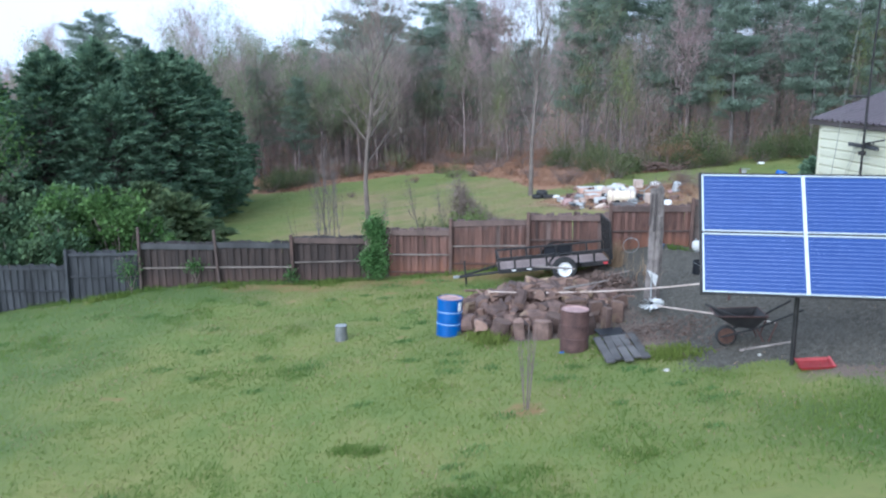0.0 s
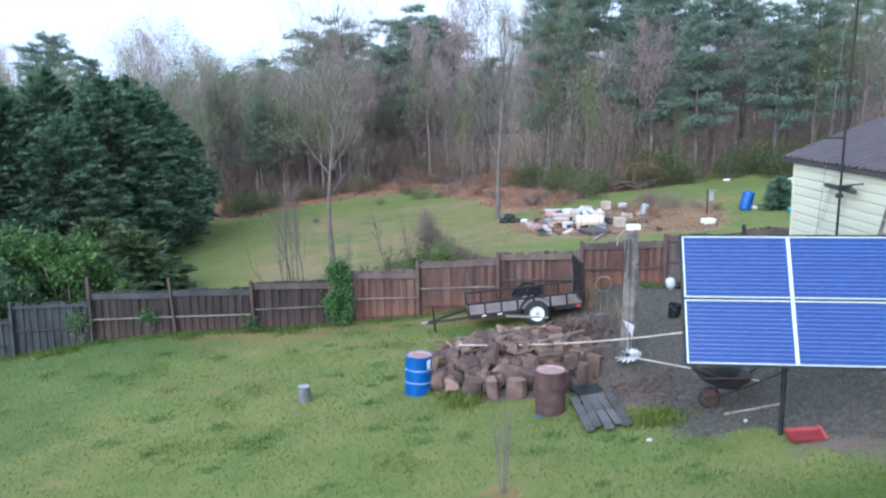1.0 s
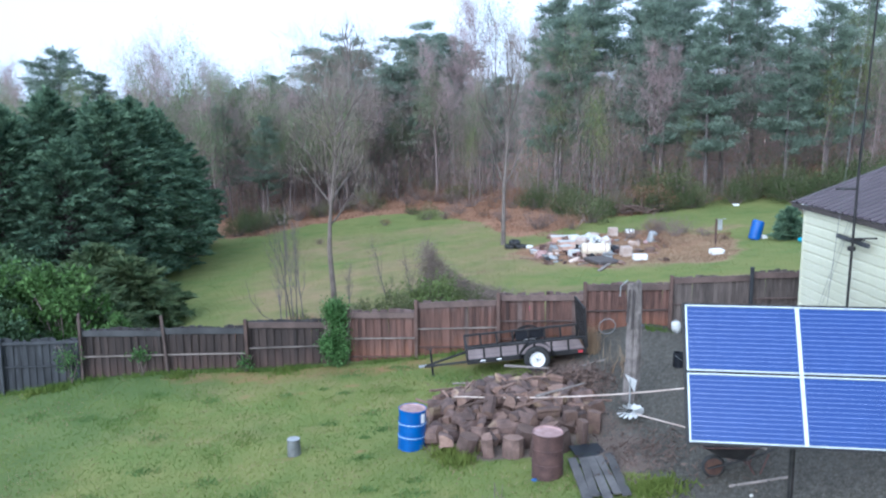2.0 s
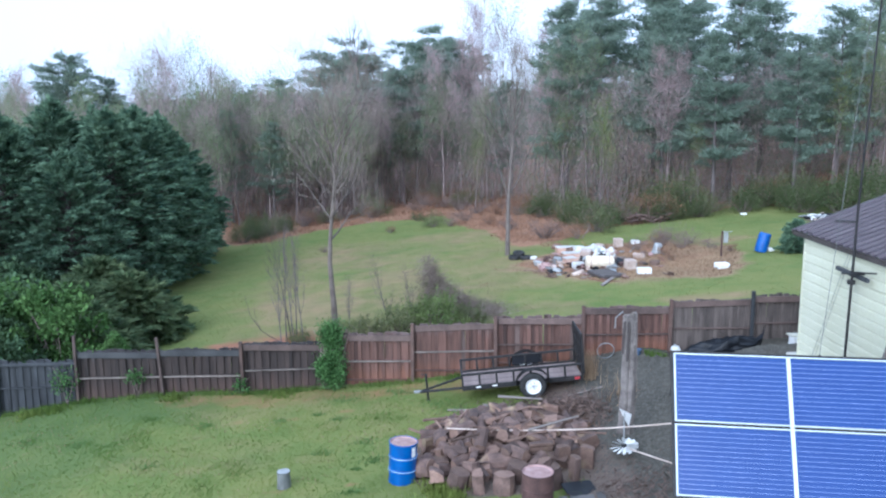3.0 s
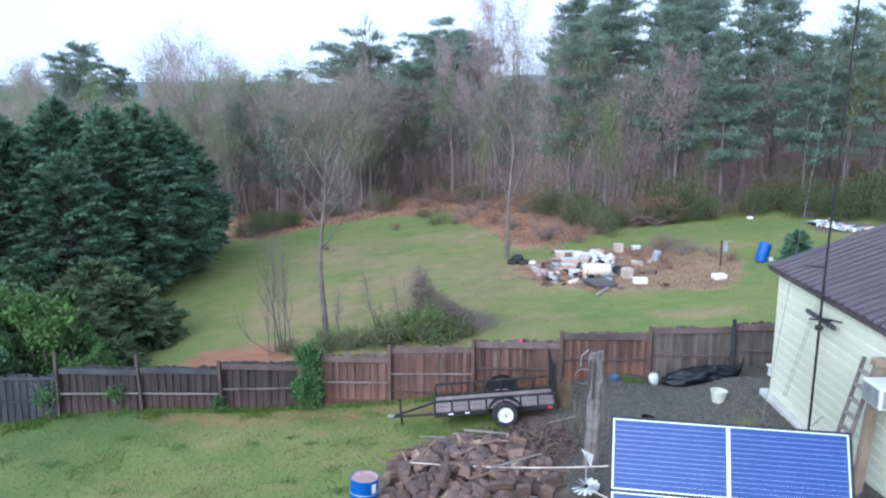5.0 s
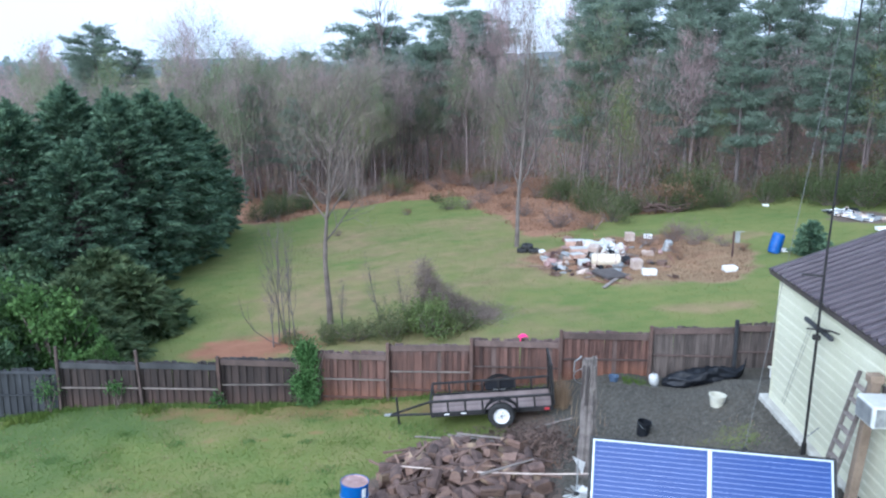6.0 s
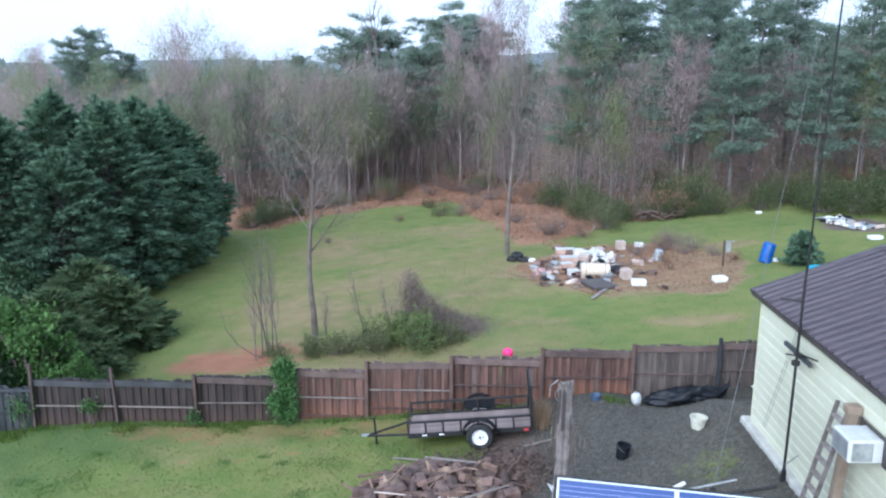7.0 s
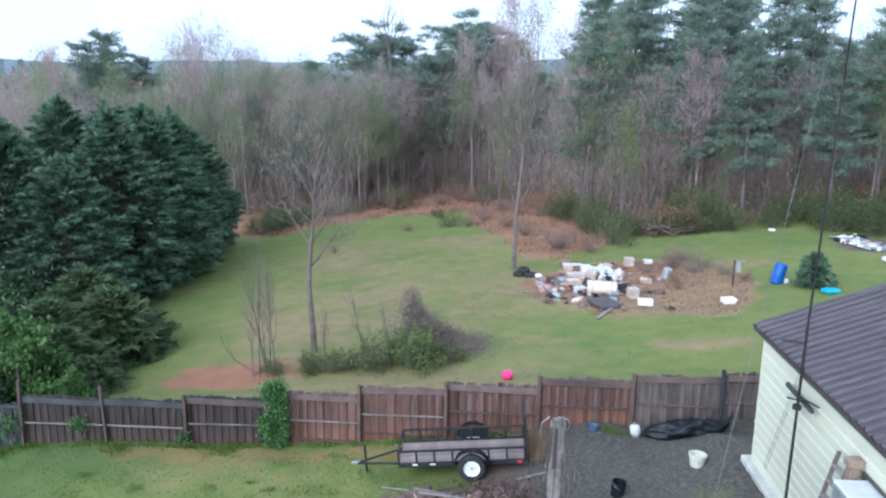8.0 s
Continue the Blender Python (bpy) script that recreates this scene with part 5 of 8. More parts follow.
    for x, y, s, kd in ((6.4, 82, 1.25, 2), (8.2, 85, 1.3, 3), (5.0, 88, 1.2, 0)):
        tree_thing("woodland_tree", x, y, "tall leafless woodland tree with a haze of " + ("russet buds" if bare[kd][2] == "r" else "pale green young leaves"), "tree", "leafless trees in the wood", bare[kd][0], bare[kd][1], s, 40 * x)
    # hazy russet trees behind the evergreens
    wide, tips = bare_tree_mesh(171, 11.5, 0.16, 0.4, 6, BARK, spread=0.85, limbs=14, levels=3, up=0.22, limb_len=0.36, vase=True, fine=2)
    wide_crown = twig_haze(tips, 3, 0.2, 0.8, 0.024, 172, BUD_RED)
    for x, y, s, a in ((-27, 88, 1.15, 0), (-22.5, 91, 1.0, 120), (-30.5, 95, 1.06, 240), (-11.6, 79.0, 0.8, 30), (-8.2, 79.5, 0.78, 160), (-4.6, 82.0, 0.78, 250), (-0.6, 86.0, 0.76, 80), (-14.5, 77.5, 0.82, 310)):
        tree_thing("woodland_tree", x, y, "wide leafless woodland tree with an airy russet crown", "tree", "leafless trees in the wood", wide, wide_crown, s, a)
    for i, (x, y, s, kd) in enumerate(((-19, 84, 1.0, 0), (-15, 80, 0.95, 1), (-38, 78, 0.95, 2), (-41, 72, 0.9, 0), (-34, 70, 0.8, 3), (-17, 76, 0.9, 3), (-46, 75, 1.0, 2), (-25, 80, 1.0, 4))):
        tree_thing("woodland_tree", x, y, "leafless woodland tree with a haze of russet buds", "tree", "leafless trees in the wood", bare[kd][0], bare[kd][1], s, i * 50)
    # green trees filling the back of the wood beside the evergreens
    tr, tips = bare_tree_mesh(161, 10.0, 0.13, 0.2, 5, BARK, spread=0.5, limbs=13, levels=3, up=0.3, limb_len=0.34, fine=1)
    full = tip_leaves(tips, 12, 0.5, 0.11, 162, OLIVE_LEAF)
    for x, y, s in ((-11.6, 75.5, 0.78), (-9.3, 76.5, 0.7), (-14.0, 75.5, 0.88), (-17.5, 70, 0.8), (-21, 70, 0.8), (-26, 72, 0.85), (-31, 68, 0.8), (-14.5, 79, 1.0), (-17.5, 83, 1.1), (-11.5, 77, 0.8), (-21.0, 76, 0.9), (-9.2, 79, 0.75), (-40, 84, 1.1), (-44, 90, 1.2), (-30, 76, 0.9), (36, 66, 0.9), (40, 64, 0.9), (-25.5, 86, 1.0), (-13.0, 85, 1.1), (-33, 82, 1.1), (-36.5, 75, 0.9), (-22.5, 82, 1.1), (-27.5, 77, 0.9), (-6.5, 78, 0.9), (2.0, 82, 1.0), (-48, 82, 1.1)):
        tree_thing("woodland_tree", x, y, "woodland tree in muted olive-green leaf", "tree", "leafy trees in the wood", tr, full, s, x * 31)
    pale_full = tip_leaves(tips, 8, 0.4, 0.09, 163, FRESH_LEAF)
    for x, y, s in ((-8.0, 76, 0.8), (-5.6, 78, 0.68), (10.5, 63, 0.7)):
        tree_thing("woodland_tree", x, y, "woodland tree in pale yellow-green young leaf", "tree", "leafy trees in the wood", tr, pale_full, s, x * 31)
    # two leafless trees standing in the field
    tr, tips = bare_tree_mesh(61, 8.2, 0.125, 0.42, 6, FIELD_BARK, spread=1.0, limbs=15, levels=3, up=0.35, limb_len=0.4, vase=True)
    tree_thing("field_tree", -3.28, 34.3, "leafless grey-brown young tree with a forking crown in the field", "tree", "", tr, twig_haze(tips, 5, 0.18, 0.6, 0.009, 62, PALE_TWIG))
    tr, tips = bare_tree_mesh(63, 10.4, 0.125, 0.24, 5, FIELD_BARK, spread=0.42, limbs=13, levels=3, up=0.45, limb_len=0.32)
    tree_thing("field_tree", 5.1, 47.8, "slender leafless grey-brown tree at the edge of the rubbish patch", "tree", "", tr, twig_haze(tips, 5, 0.18, 0.6, 0.009, 64, PALE_TWIG))
    # dead tree rising over the pines
    tr, tips = bare_tree_mesh(65, 17.0, 0.3, 0.7, 4, PINE_BARK, spread=0.55, limbs=9, levels=2, up=0.5, limb_len=0.24)
    tree_thing("dead_tree", -6.3, 90, "dead tree with bare forked limbs above the pines", "tree", "", tr, None)
    # thicket of saplings and brush along the wood's edge
    brush = []
    for i, (lm, n, sz) in enumerate(((BROWN_LEAF, 1500, 0.065), (BRUSH_PALE, 2600, 0.07), (BRUSH_LEAF, 3600, 0.075), (BRUSH_RED, 1800, 0.06))):
        brush.append(shrub_mesh(71 + i, 3.0, 2.4, 1.7, n, sz, lm, lobes=18))
    names = ("dry russet brush", "pale green budding brush", "low olive green brush", "reddish leafless brush")
    for i in range(96):
        x = r.uniform(-13, 40)
        edge = float(np.interp(x, (-40, -13, 1, 6, 12, 18, 44), (64, 72.5, 79, 71, 57.5, 58.5, 60)))
        kd = int(r.choice((0, 0, 1, 3, 3))) if x < 9 else int(r.choice((0, 1, 2, 3, 1)))
        s = r.uniform(0.5, 1.35) * (1.1 if x > 8 else 0.9)
        shrub("brush", x, edge + r.uniform(-2.5, 7), brush[kd], names[kd] + " at the foot of the wood", "brush along the wood", (s, s, s * r.uniform(0.8, 1.3)), r.uniform(0, 360))
    for x, y, kd, s in ((10.0, 52.0, 0, 0.8), (8.0, 53.5, 3, 1.0), (11.5, 54.0, 1, 1.2), (-2.4, 62.5, 0, 0.42), (0.8, 63.5, 1, 0.75), (2.2, 63.0, 3, 0.6), (16, 56.8, 2, 0.8), (13.6, 47.5, 0, 0.5), (14.5, 48.5, 3, 0.6), (-6.5, 55.5, 3, 0.3), (-13.9, 64.0, 2, 0.9), (-13.0, 65.6, 2, 0.8), (-12.4, 67.4, 1, 0.8), (-13.6, 67.5, 2, 1.0), (-11.6, 69.4, 2, 0.8), (-12.0, 70.0, 1, 0.9), (-10.5, 72.5, 3, 0.9), (-14.2, 70.5, 2, 1.0), (-12.6, 73.0, 3, 1.0), (-8.5, 73.5, 1, 0.8), (3.4, 66.0, 3, 0.7), (5.0, 62.0, 0, 0.6), (6.2, 58.5, 3, 0.7), (-0.4, 68.0, 2, 0.45)):
        shrub("brush", x, y, brush[kd], names[kd] + " standing in the field", "brush in the field", (s, s, s), x * 40)
    # shrubs beyond the fence
    green = leafy_bush_mesh(81, 2.7, 2.3, 2.6, 60, 90, 0.13, SHRUB_LEAF, 0.36)
    dark = leafy_bush_mesh(82, 3.4, 3.0, 2.5, 74, 80, 0.15, DARK_LEAF, 0.38)
    for i, (x, y, s, f) in enumerate(((-11.4, 27.6, 1.05, green), (-13.6, 28.4, 1.15, green), (-12.9, 26.6, 0.85, dark), (-14.4, 26.2, 0.8, dark), (-16.3, 26.6, 0.95, green), (-14.6, 30.0, 1.2, dark), (-17.5, 31.0, 1.3, dark), (-17.0, 36.0, 1.1, dark), (-19.5, 28.0, 1.2, dark), (-9.4, 27.0, 0.45, green))):
        shrub("shrub", x, y, f, "bright green leafy shrub behind the fence" if f is green else "dark green leafy shrub by the evergreens", "shrubs behind the fence", (s * 1.15, s * 1.15, s * 1.25), i * 70)
    spreading = cypress_mesh(25, 2.5, 2.2, 230, 0, JUNIPER_LEAF)
    for i, (x, y, k) in enumerate(((-11.7, 30.4, 0.85), (-13.0, 32.4, 1.05), (-11.8, 34.8, 1.0), (-13.8, 36.8, 1.15), (-10.9, 28.9, 0.6), (-12.8, 29.2, 0.8))):
        tree_thing("evergreen_bush", x, y, "low spreading olive-green evergreen bush by the field", "bush", "evergreen bushes by the field", *spreading, k, i * 80)
    tr, tips = bare_tree_mesh(66, 6.8, 0.10, 0.25, 5, BARK, spread=0.5, limbs=10, levels=3, up=0.3, limb_len=0.34)
    lit = tip_leaves(tips, 6, 0.3, 0.13, 67, SHRUB_LEAF)
    tree_thing("young_tree", -18.2, 31.5, "young tree with light olive-green leaves behind the fence", "tree", "", tr, lit)
    tree_thing("young_tree", -20.6, 34.5, "young tree with light olive-green leaves behind the fence", "tree", "", tr, lit, 1.15, 140)
    # bushes, vine-covered stump and saplings in the field
    low = shrub_mesh(83, 2.4, 1.7, 1.1, 3600, 0.065, BUSH_LEAF, lobes=30, lobe=(0.1, 0.24))
    pale = shrub_mesh(84, 2.2, 1.6, 1.0, 2400, 0.07, BRUSH_PALE, lobes=20)
    for x, y, s, f in ((1.1, 32.0, 1.0, low), (2.0, 32.4, 0.7, pale), (-0.6, 31.9, 0.8, pale), (-1.9, 31.8, 0.7, pale), (-3.0, 32.0, 0.6, pale), (0.1, 32.7, 0.8, low), (-4.3, 31.9, 0.45, pale)):
        shrub("bush", x, y, f, "low green bush in the rough field edge", "bushes in the field", (s * 1.2, s * 1.2, s * 1.3), x * 90)
    rr = rng(86)
    st = Sticks()
    for k in range(14):
        a = rr.uniform(0, 6.28)
        st.add([(0.5 * math.cos(a), 0.4 * math.sin(a), 0), (0.22 * math.cos(a), 0.2 * math.sin(a), 1.1), (0.08 * rr.normal(), 0.08 * rr.normal(), 1.7 + 0.7 * rr.random())], (0.03, 0.025, 0.01), seg=4)
    v = thing("vine_stump", (0.75, 34.2, gz(0.75, 34.2)), "broken stump under a mound of dead grey-brown vines", "stump")
    mesh_part("stump", st.mesh("stump", BARK), v)
    # matted dead stems: steep round the stump, trailing off to one side
    n = 15000
    along = 5.0 * rr.random(n) ** 1.35
    top = 2.0 * np.exp(-along / 1.0) + 0.55 * np.clip(1 - along / 5.0, 0, 1)
    q = rr.random(n) ** 0.8
    c = np.stack((along - 0.3 + rr.normal(0, 0.15, n) * (1 + 2.2 * (1 - q)), rr.normal(0, 1, n) * (0.2 + 0.16 * along), top * q), 1)
    d = np.stack((0.5 + 0 * along, 0 * along, 0.5 - 0.3 * along), 1)
    mesh_part("vine_tangle", fast_mesh("vine_tangle", blades(c, 0.45, 0.013, d, rr, spread=0.7), tri_faces(n), DEAD_VINE), v)
    c = np.concatenate((rr.normal(0, 1, (260, 3)) * np.array((0.26, 0.28, 0.6)) + np.array((0.05, 0, 1.1)), rr.normal(0, 1, (350, 3)) * np.array((0.7, 0.35, 0.28)) + np.array((1.0, 0, 0.35))))
    c = c[c[:, 2] > 0.05]
    mesh_part("foliage", fast_mesh("foliage", leaves(c, 0.09, rr), quad_faces(len(c)), BUSH_LEAF), v)
    for i, (x, y, h, lean) in enumerate(((-4.9, 32.2, 4.6, -0.05), (-4.75, 32.4, 4.2, -0.14), (-4.5, 32.2, 4.0, 0.16), (-4.6, 32.0, 3.9, 0.03), (-4.2, 31.9, 3.6, 0.08), (-5.0, 31.6, 2.6, -0.2), (-0.9, 32.6, 2.6, -0.2), (0.0, 33.0, 2.2, -0.15), (-2.5, 32.5, 2.0, 0.1))):
        tr, tips = bare_tree_mesh(90 + i, h, 0.027, 0.2, 5, PINE_BARK, spread=0.32, limbs=10, levels=2, up=0.6, limb_len=0.34)
        t = tree_thing("sapling", x, y, "thin leafless sapling in the rough field edge", "sapling", "saplings in the field", tr, twig_haze(tips, 1, 0.08, 0.4, 0.007, 190 + i, DEAD_VINE))
        t.rotation_euler = (0, lean, i)
    st = Sticks()
    st.add([(0, 0, -0.05), (-0.5, 0, 0.12), (-1.1, 0.05, 0.5), (-1.5, 0.05, 1.1), (-1.65, 0, 1.9)], (0.022, 0.02, 0.016, 0.011, 0.005), seg=5)
    st.add([(-1.1, 0.05, 0.5), (-1.35, 0.2, 1.0), (-1.4, 0.3, 1.5)], (0.01, 0.008, 0.004), seg=4)
    t = thing("sapling", (-4.7, 31.9, gz(-4.7, 31.9)), "thin leafless stem bowed over sideways in the rough field edge", "sapling", "saplings in the field")
    mesh_part("stem", st.mesh("stem", PINE_BARK), t)
    st = Sticks()
    rr = rng(99)
    for k in range(6):
        a, q = k * 2.4, rr.uniform(0.06, 0.2)
        h = rr.uniform(1.0, 1.7)
        st.add([(0.03 * math.cos(a), 0.03 * math.sin(a), -0.05), (0.6 * q * math.cos(a), 0.6 * q * math.sin(a), h * 0.5), (q * math.cos(a), q * math.sin(a), h)], (0.009, 0.007, 0.004), seg=4)
        for j in range(4):
            z = h * (0.4 + 0.14 * j)
            f = z / h
            st.add([(q * f * math.cos(a), q * f * math.sin(a), z), (q * f * math.cos(a) + rr.normal(0, 0.08), q * f * math.sin(a) + rr.normal(0, 0.08), z + 0.2)], (0.006, 0.003), seg=3)
    t = thing("sapling", (1.3, 12.3, gz(1.3, 12.3)), "small leafless many-stemmed sapling planted in the lawn", "sapling")
    mesh_part("stem", st.mesh("stem", BARK), t)
    # fresh green young trees and dark brush at the wood's edge
    tr, tips = bare_tree_mesh(68, 7.5, 0.07, 0.2, 5, BARK, spread=0.3, limbs=11, levels=3, up=0.5, limb_len=0.26)
    fresh = tip_leaves(tips, 5, 0.38, 0.09, 69, FRESH_LEAF)
    for x, y, s in ((12.6, 58.2, 1.0), (13.6, 60.0, 0.8), (20.5, 61.0, 0.7), (-7.5, 75.5, 0.85), (30.0, 60.5, 1.1), (33.5, 63.0, 1.2), (4.5, 70.5, 0.75)):
        tree_thing("young_tree", x, y, "young tree with fresh yellow-green leaves at the wood's edge", "tree", "young trees at the wood's edge", tr, fresh, s, x * 60)
    for x, y, s, kd in ((25.8, 55.4, 1.2, 2), (27.6, 54.2, 1.5, 2), (30.0, 53.2, 1.7, 2), (29.0, 50.8, 1.1, 2), (32.0, 50.0, 1.6, 2), (33.0, 54.5, 1.8, 1), (22.5, 57.5, 1.0, 2), (26.0, 57.8, 1.2, 2), (29.5, 56.5, 1.3, 2), (27.5, 60.0, 1.5, 1), (32.5, 58.0, 1.4, 2), (24.5, 60.0, 1.2, 2), (19.0, 57.4, 0.9, 2), (17.2, 57.0, 1.0, 2), (14.6, 57.2, 0.9, 1), (12.0, 45.8, 0.5, 3), (13.6, 46.6, 0.65, 3), (14.4, 45.4, 0.5, 3), (15.2, 46.6, 0.6, 3), (13.0, 43.6, 0.35, 0), (15.8, 44.6, 0.42, 3), (12.9, 42.2, 0.3, 0), (6.8, 43.4, 0.3, 0), (16.4, 43.6, 0.35, 0)):
        shrub("brush", x, y, brush[kd], names[kd] + " at the field's far side", "brush in the field", (s, s, s), x * 33)
    # ivy on the fence
    st = Sticks()
    rr = rng(87)
    for k in range(16):
        x = rr.normal(0, 0.2)
        st.add([(x, 0.05, 0), (x + rr.normal(0, 0.1), 0.0, 0.9), (x + rr.normal(0, 0.2), 0.05, 1.75)], (0.015, 0.012, 0.005), seg=3)
    iv = thing("ivy", (-2.15, FENCE_Y - 0.12, gz(-2.15, FENCE_Y)), "bushy green ivy climbing over the fence", "ivy")
    tagged(mesh_part("stem", st.mesh("stem", TWIG), iv), kind="stuff")
    c = []
    for k in range(46):
        u = rr.uniform(0.12, 1.0)
        wide = 0.3 * math.sin(math.pi * min(1, u * 0.9 + 0.05)) ** 0.6
        cc = np.array((wide * rr.uniform(-1, 1), rr.normal(-0.05, 0.1), 1.85 * u))
        c.append(cc + rr.normal(0, 1, (190, 3)) * np.array((0.12, 0.11, 0.12)))
    c = np.concatenate(c)
    c = c[c[:, 2] > 0.02]
    mesh_part("foliage", fast_mesh("foliage", leaves(c, 0.065, rr), quad_faces(len(c)), IVY_LEAF), iv)
    # small vines sprouting against the low end of the fence
    for k, (x, z, h, w) in enumerate(((-9.75, 0.05, 0.75, 0.26), (-7.72, 0.32, 0.34, 0.2), (-4.75, 0.0, 0.42, 0.16))):
        rr = rng(180 + k)
        base = gz(x, FENCE_Y - 0.14)
        st = Sticks()
        for j in range(6):
            st.add([(0.05 * rr.normal(), 0.04, -0.03), (0.5 * w * rr.normal(), 0.02, 0.6 * (z + h - base)), (w * rr.normal(), 0.0, z + h - base)], (0.008, 0.006, 0.003), seg=3)
        v = thing("vine", (x, FENCE_Y - 0.14, base), "small green vine sprouting against the fence", "vine", "vines on the fence")
        tagged(mesh_part("stem", st.mesh("stem", TWIG), v), kind="stuff")
        c = rr.normal(0, 1, (int(900 * w), 3)) * np.array((0.75 * w, 0.06, 0.3 * h)) + np.array((0, -0.03, z + 0.45 * h - base))
        c = c[c[:, 2] > 0.03]
        mesh_part("foliage", fast_mesh("foliage", leaves(c, 0.085, rr), quad_faces(len(c)), IVY_LEAF), v)
    # small dark evergreen by the rubbish patch
    sm = cypress_mesh(24, 2.6, 1.7, 170, 0)
    tree_thing("small_evergreen", 19.1, 41.8, "small round dark evergreen in the field", "tree", "", *sm, 0.62, 0).scale = (0.5, 0.5, 0.56)


planting()


# ---- far ridge ----
def ridge():
    xs = np.linspace(-2400, 2400, 500)
    v = []
    for dy, fz in ((0, -6.0), (60, 0.55), (140, 0.85), (260, 1.0), (420, 0.6)):
        crest = 17 + 5 * np.sin(xs / 210 + 0.5) + 3 * np.sin(xs / 71) + 0.9 * np.sin(xs / 13) + 0.6 * np.sin(xs / 5.3 + 1)
        z = np.where(fz < 0, fz, crest * fz) * np.ones_like(xs)
        v.append(np.stack((xs, 820 + dy + 40 * np.sin(xs / 300) * np.ones_like(xs), z), 1))
    v = np.concatenate(v)
    i = (np.arange(4)[:, None] * 500 + np.arange(499)[None]).ravel()
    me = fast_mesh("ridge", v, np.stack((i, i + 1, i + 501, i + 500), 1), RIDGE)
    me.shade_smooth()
    tagged(new("backdrop_ridge", me), "distant wooded ridge with blue haze put into its colour", "hill", kind="structure")


# blue of the distant air is mixed into the ridge's base colour
RIDGE = mat("haze_blue_ridge", (0.10, 0.135, 0.155), (0.16, 0.2, 0.22), scale=0.02, fine=0.3, rough=1.0, rand=0.0, bump=0.0)
ridge()


# ---- woodpile ----
def log_mesh(seed, ln, rad, split):
    """A firewood log along z; a split one keeps a wedge with two flat faces."""
    r = rng(seed)
    n = 12
    ring = []
    for i in range(n):
        a = 2 * math.pi * i / n
        q = rad * (1 + r.normal(0, 0.06))
        x, y = q * math.cos(a), q * math.sin(a)
        if split and y < -0.15 * rad:
            y = -0.15 * rad + 0.05 * rad * r.normal()
        if split > 1 and x < -0.3 * rad:
            x = -0.3 * rad + 0.04 * rad * r.normal()
        ring.append((x, y))
    b = nb()
    lo = [b.verts.new((x, y, -ln / 2 + r.normal(0, 0.008))) for x, y in ring]
    mid = [b.verts.new((x * 1.04 + r.normal(0, 0.006), y * 1.04 + r.normal(0, 0.006), r.normal(0, 0.02))) for x, y in ring]
    hi = [b.verts.new((x * 0.96, y * 0.96, ln / 2 + r.normal(0, 0.008))) for x, y in ring]
    for p, q in ((lo, mid), (mid, hi)):
        for i in range(n):
            j = (i + 1) % n
            b.faces.new((p[i], p[j], q[j], q[i])).material_index = 0
    for f in (b.faces.new(lo[::-1]), b.faces.new(hi)):
        f.material_index = 1
    bmesh.ops.recalc_face_normals(b, faces=b.faces)
    if split:
        for f in b.faces:
            if f.normal.y < -0.8 or (split > 1 and f.normal.x < -0.8):
                f.material_index = 1
    me = bpy.data.meshes.new("firewood_log")
    b.to_mesh(me)
    b.free()
    me.materials.append(LOGBARK)
    me.materials.append(SPLIT)
    return me


def pile_top(x, y):
    """Height of the heap over the ground."""
    q = np.hypot((x - 2.25) / 2.0, (y - 19.05) / 1.95)
    return 0.56 * max(0.0, 1 - q ** 2.2) ** 0.8


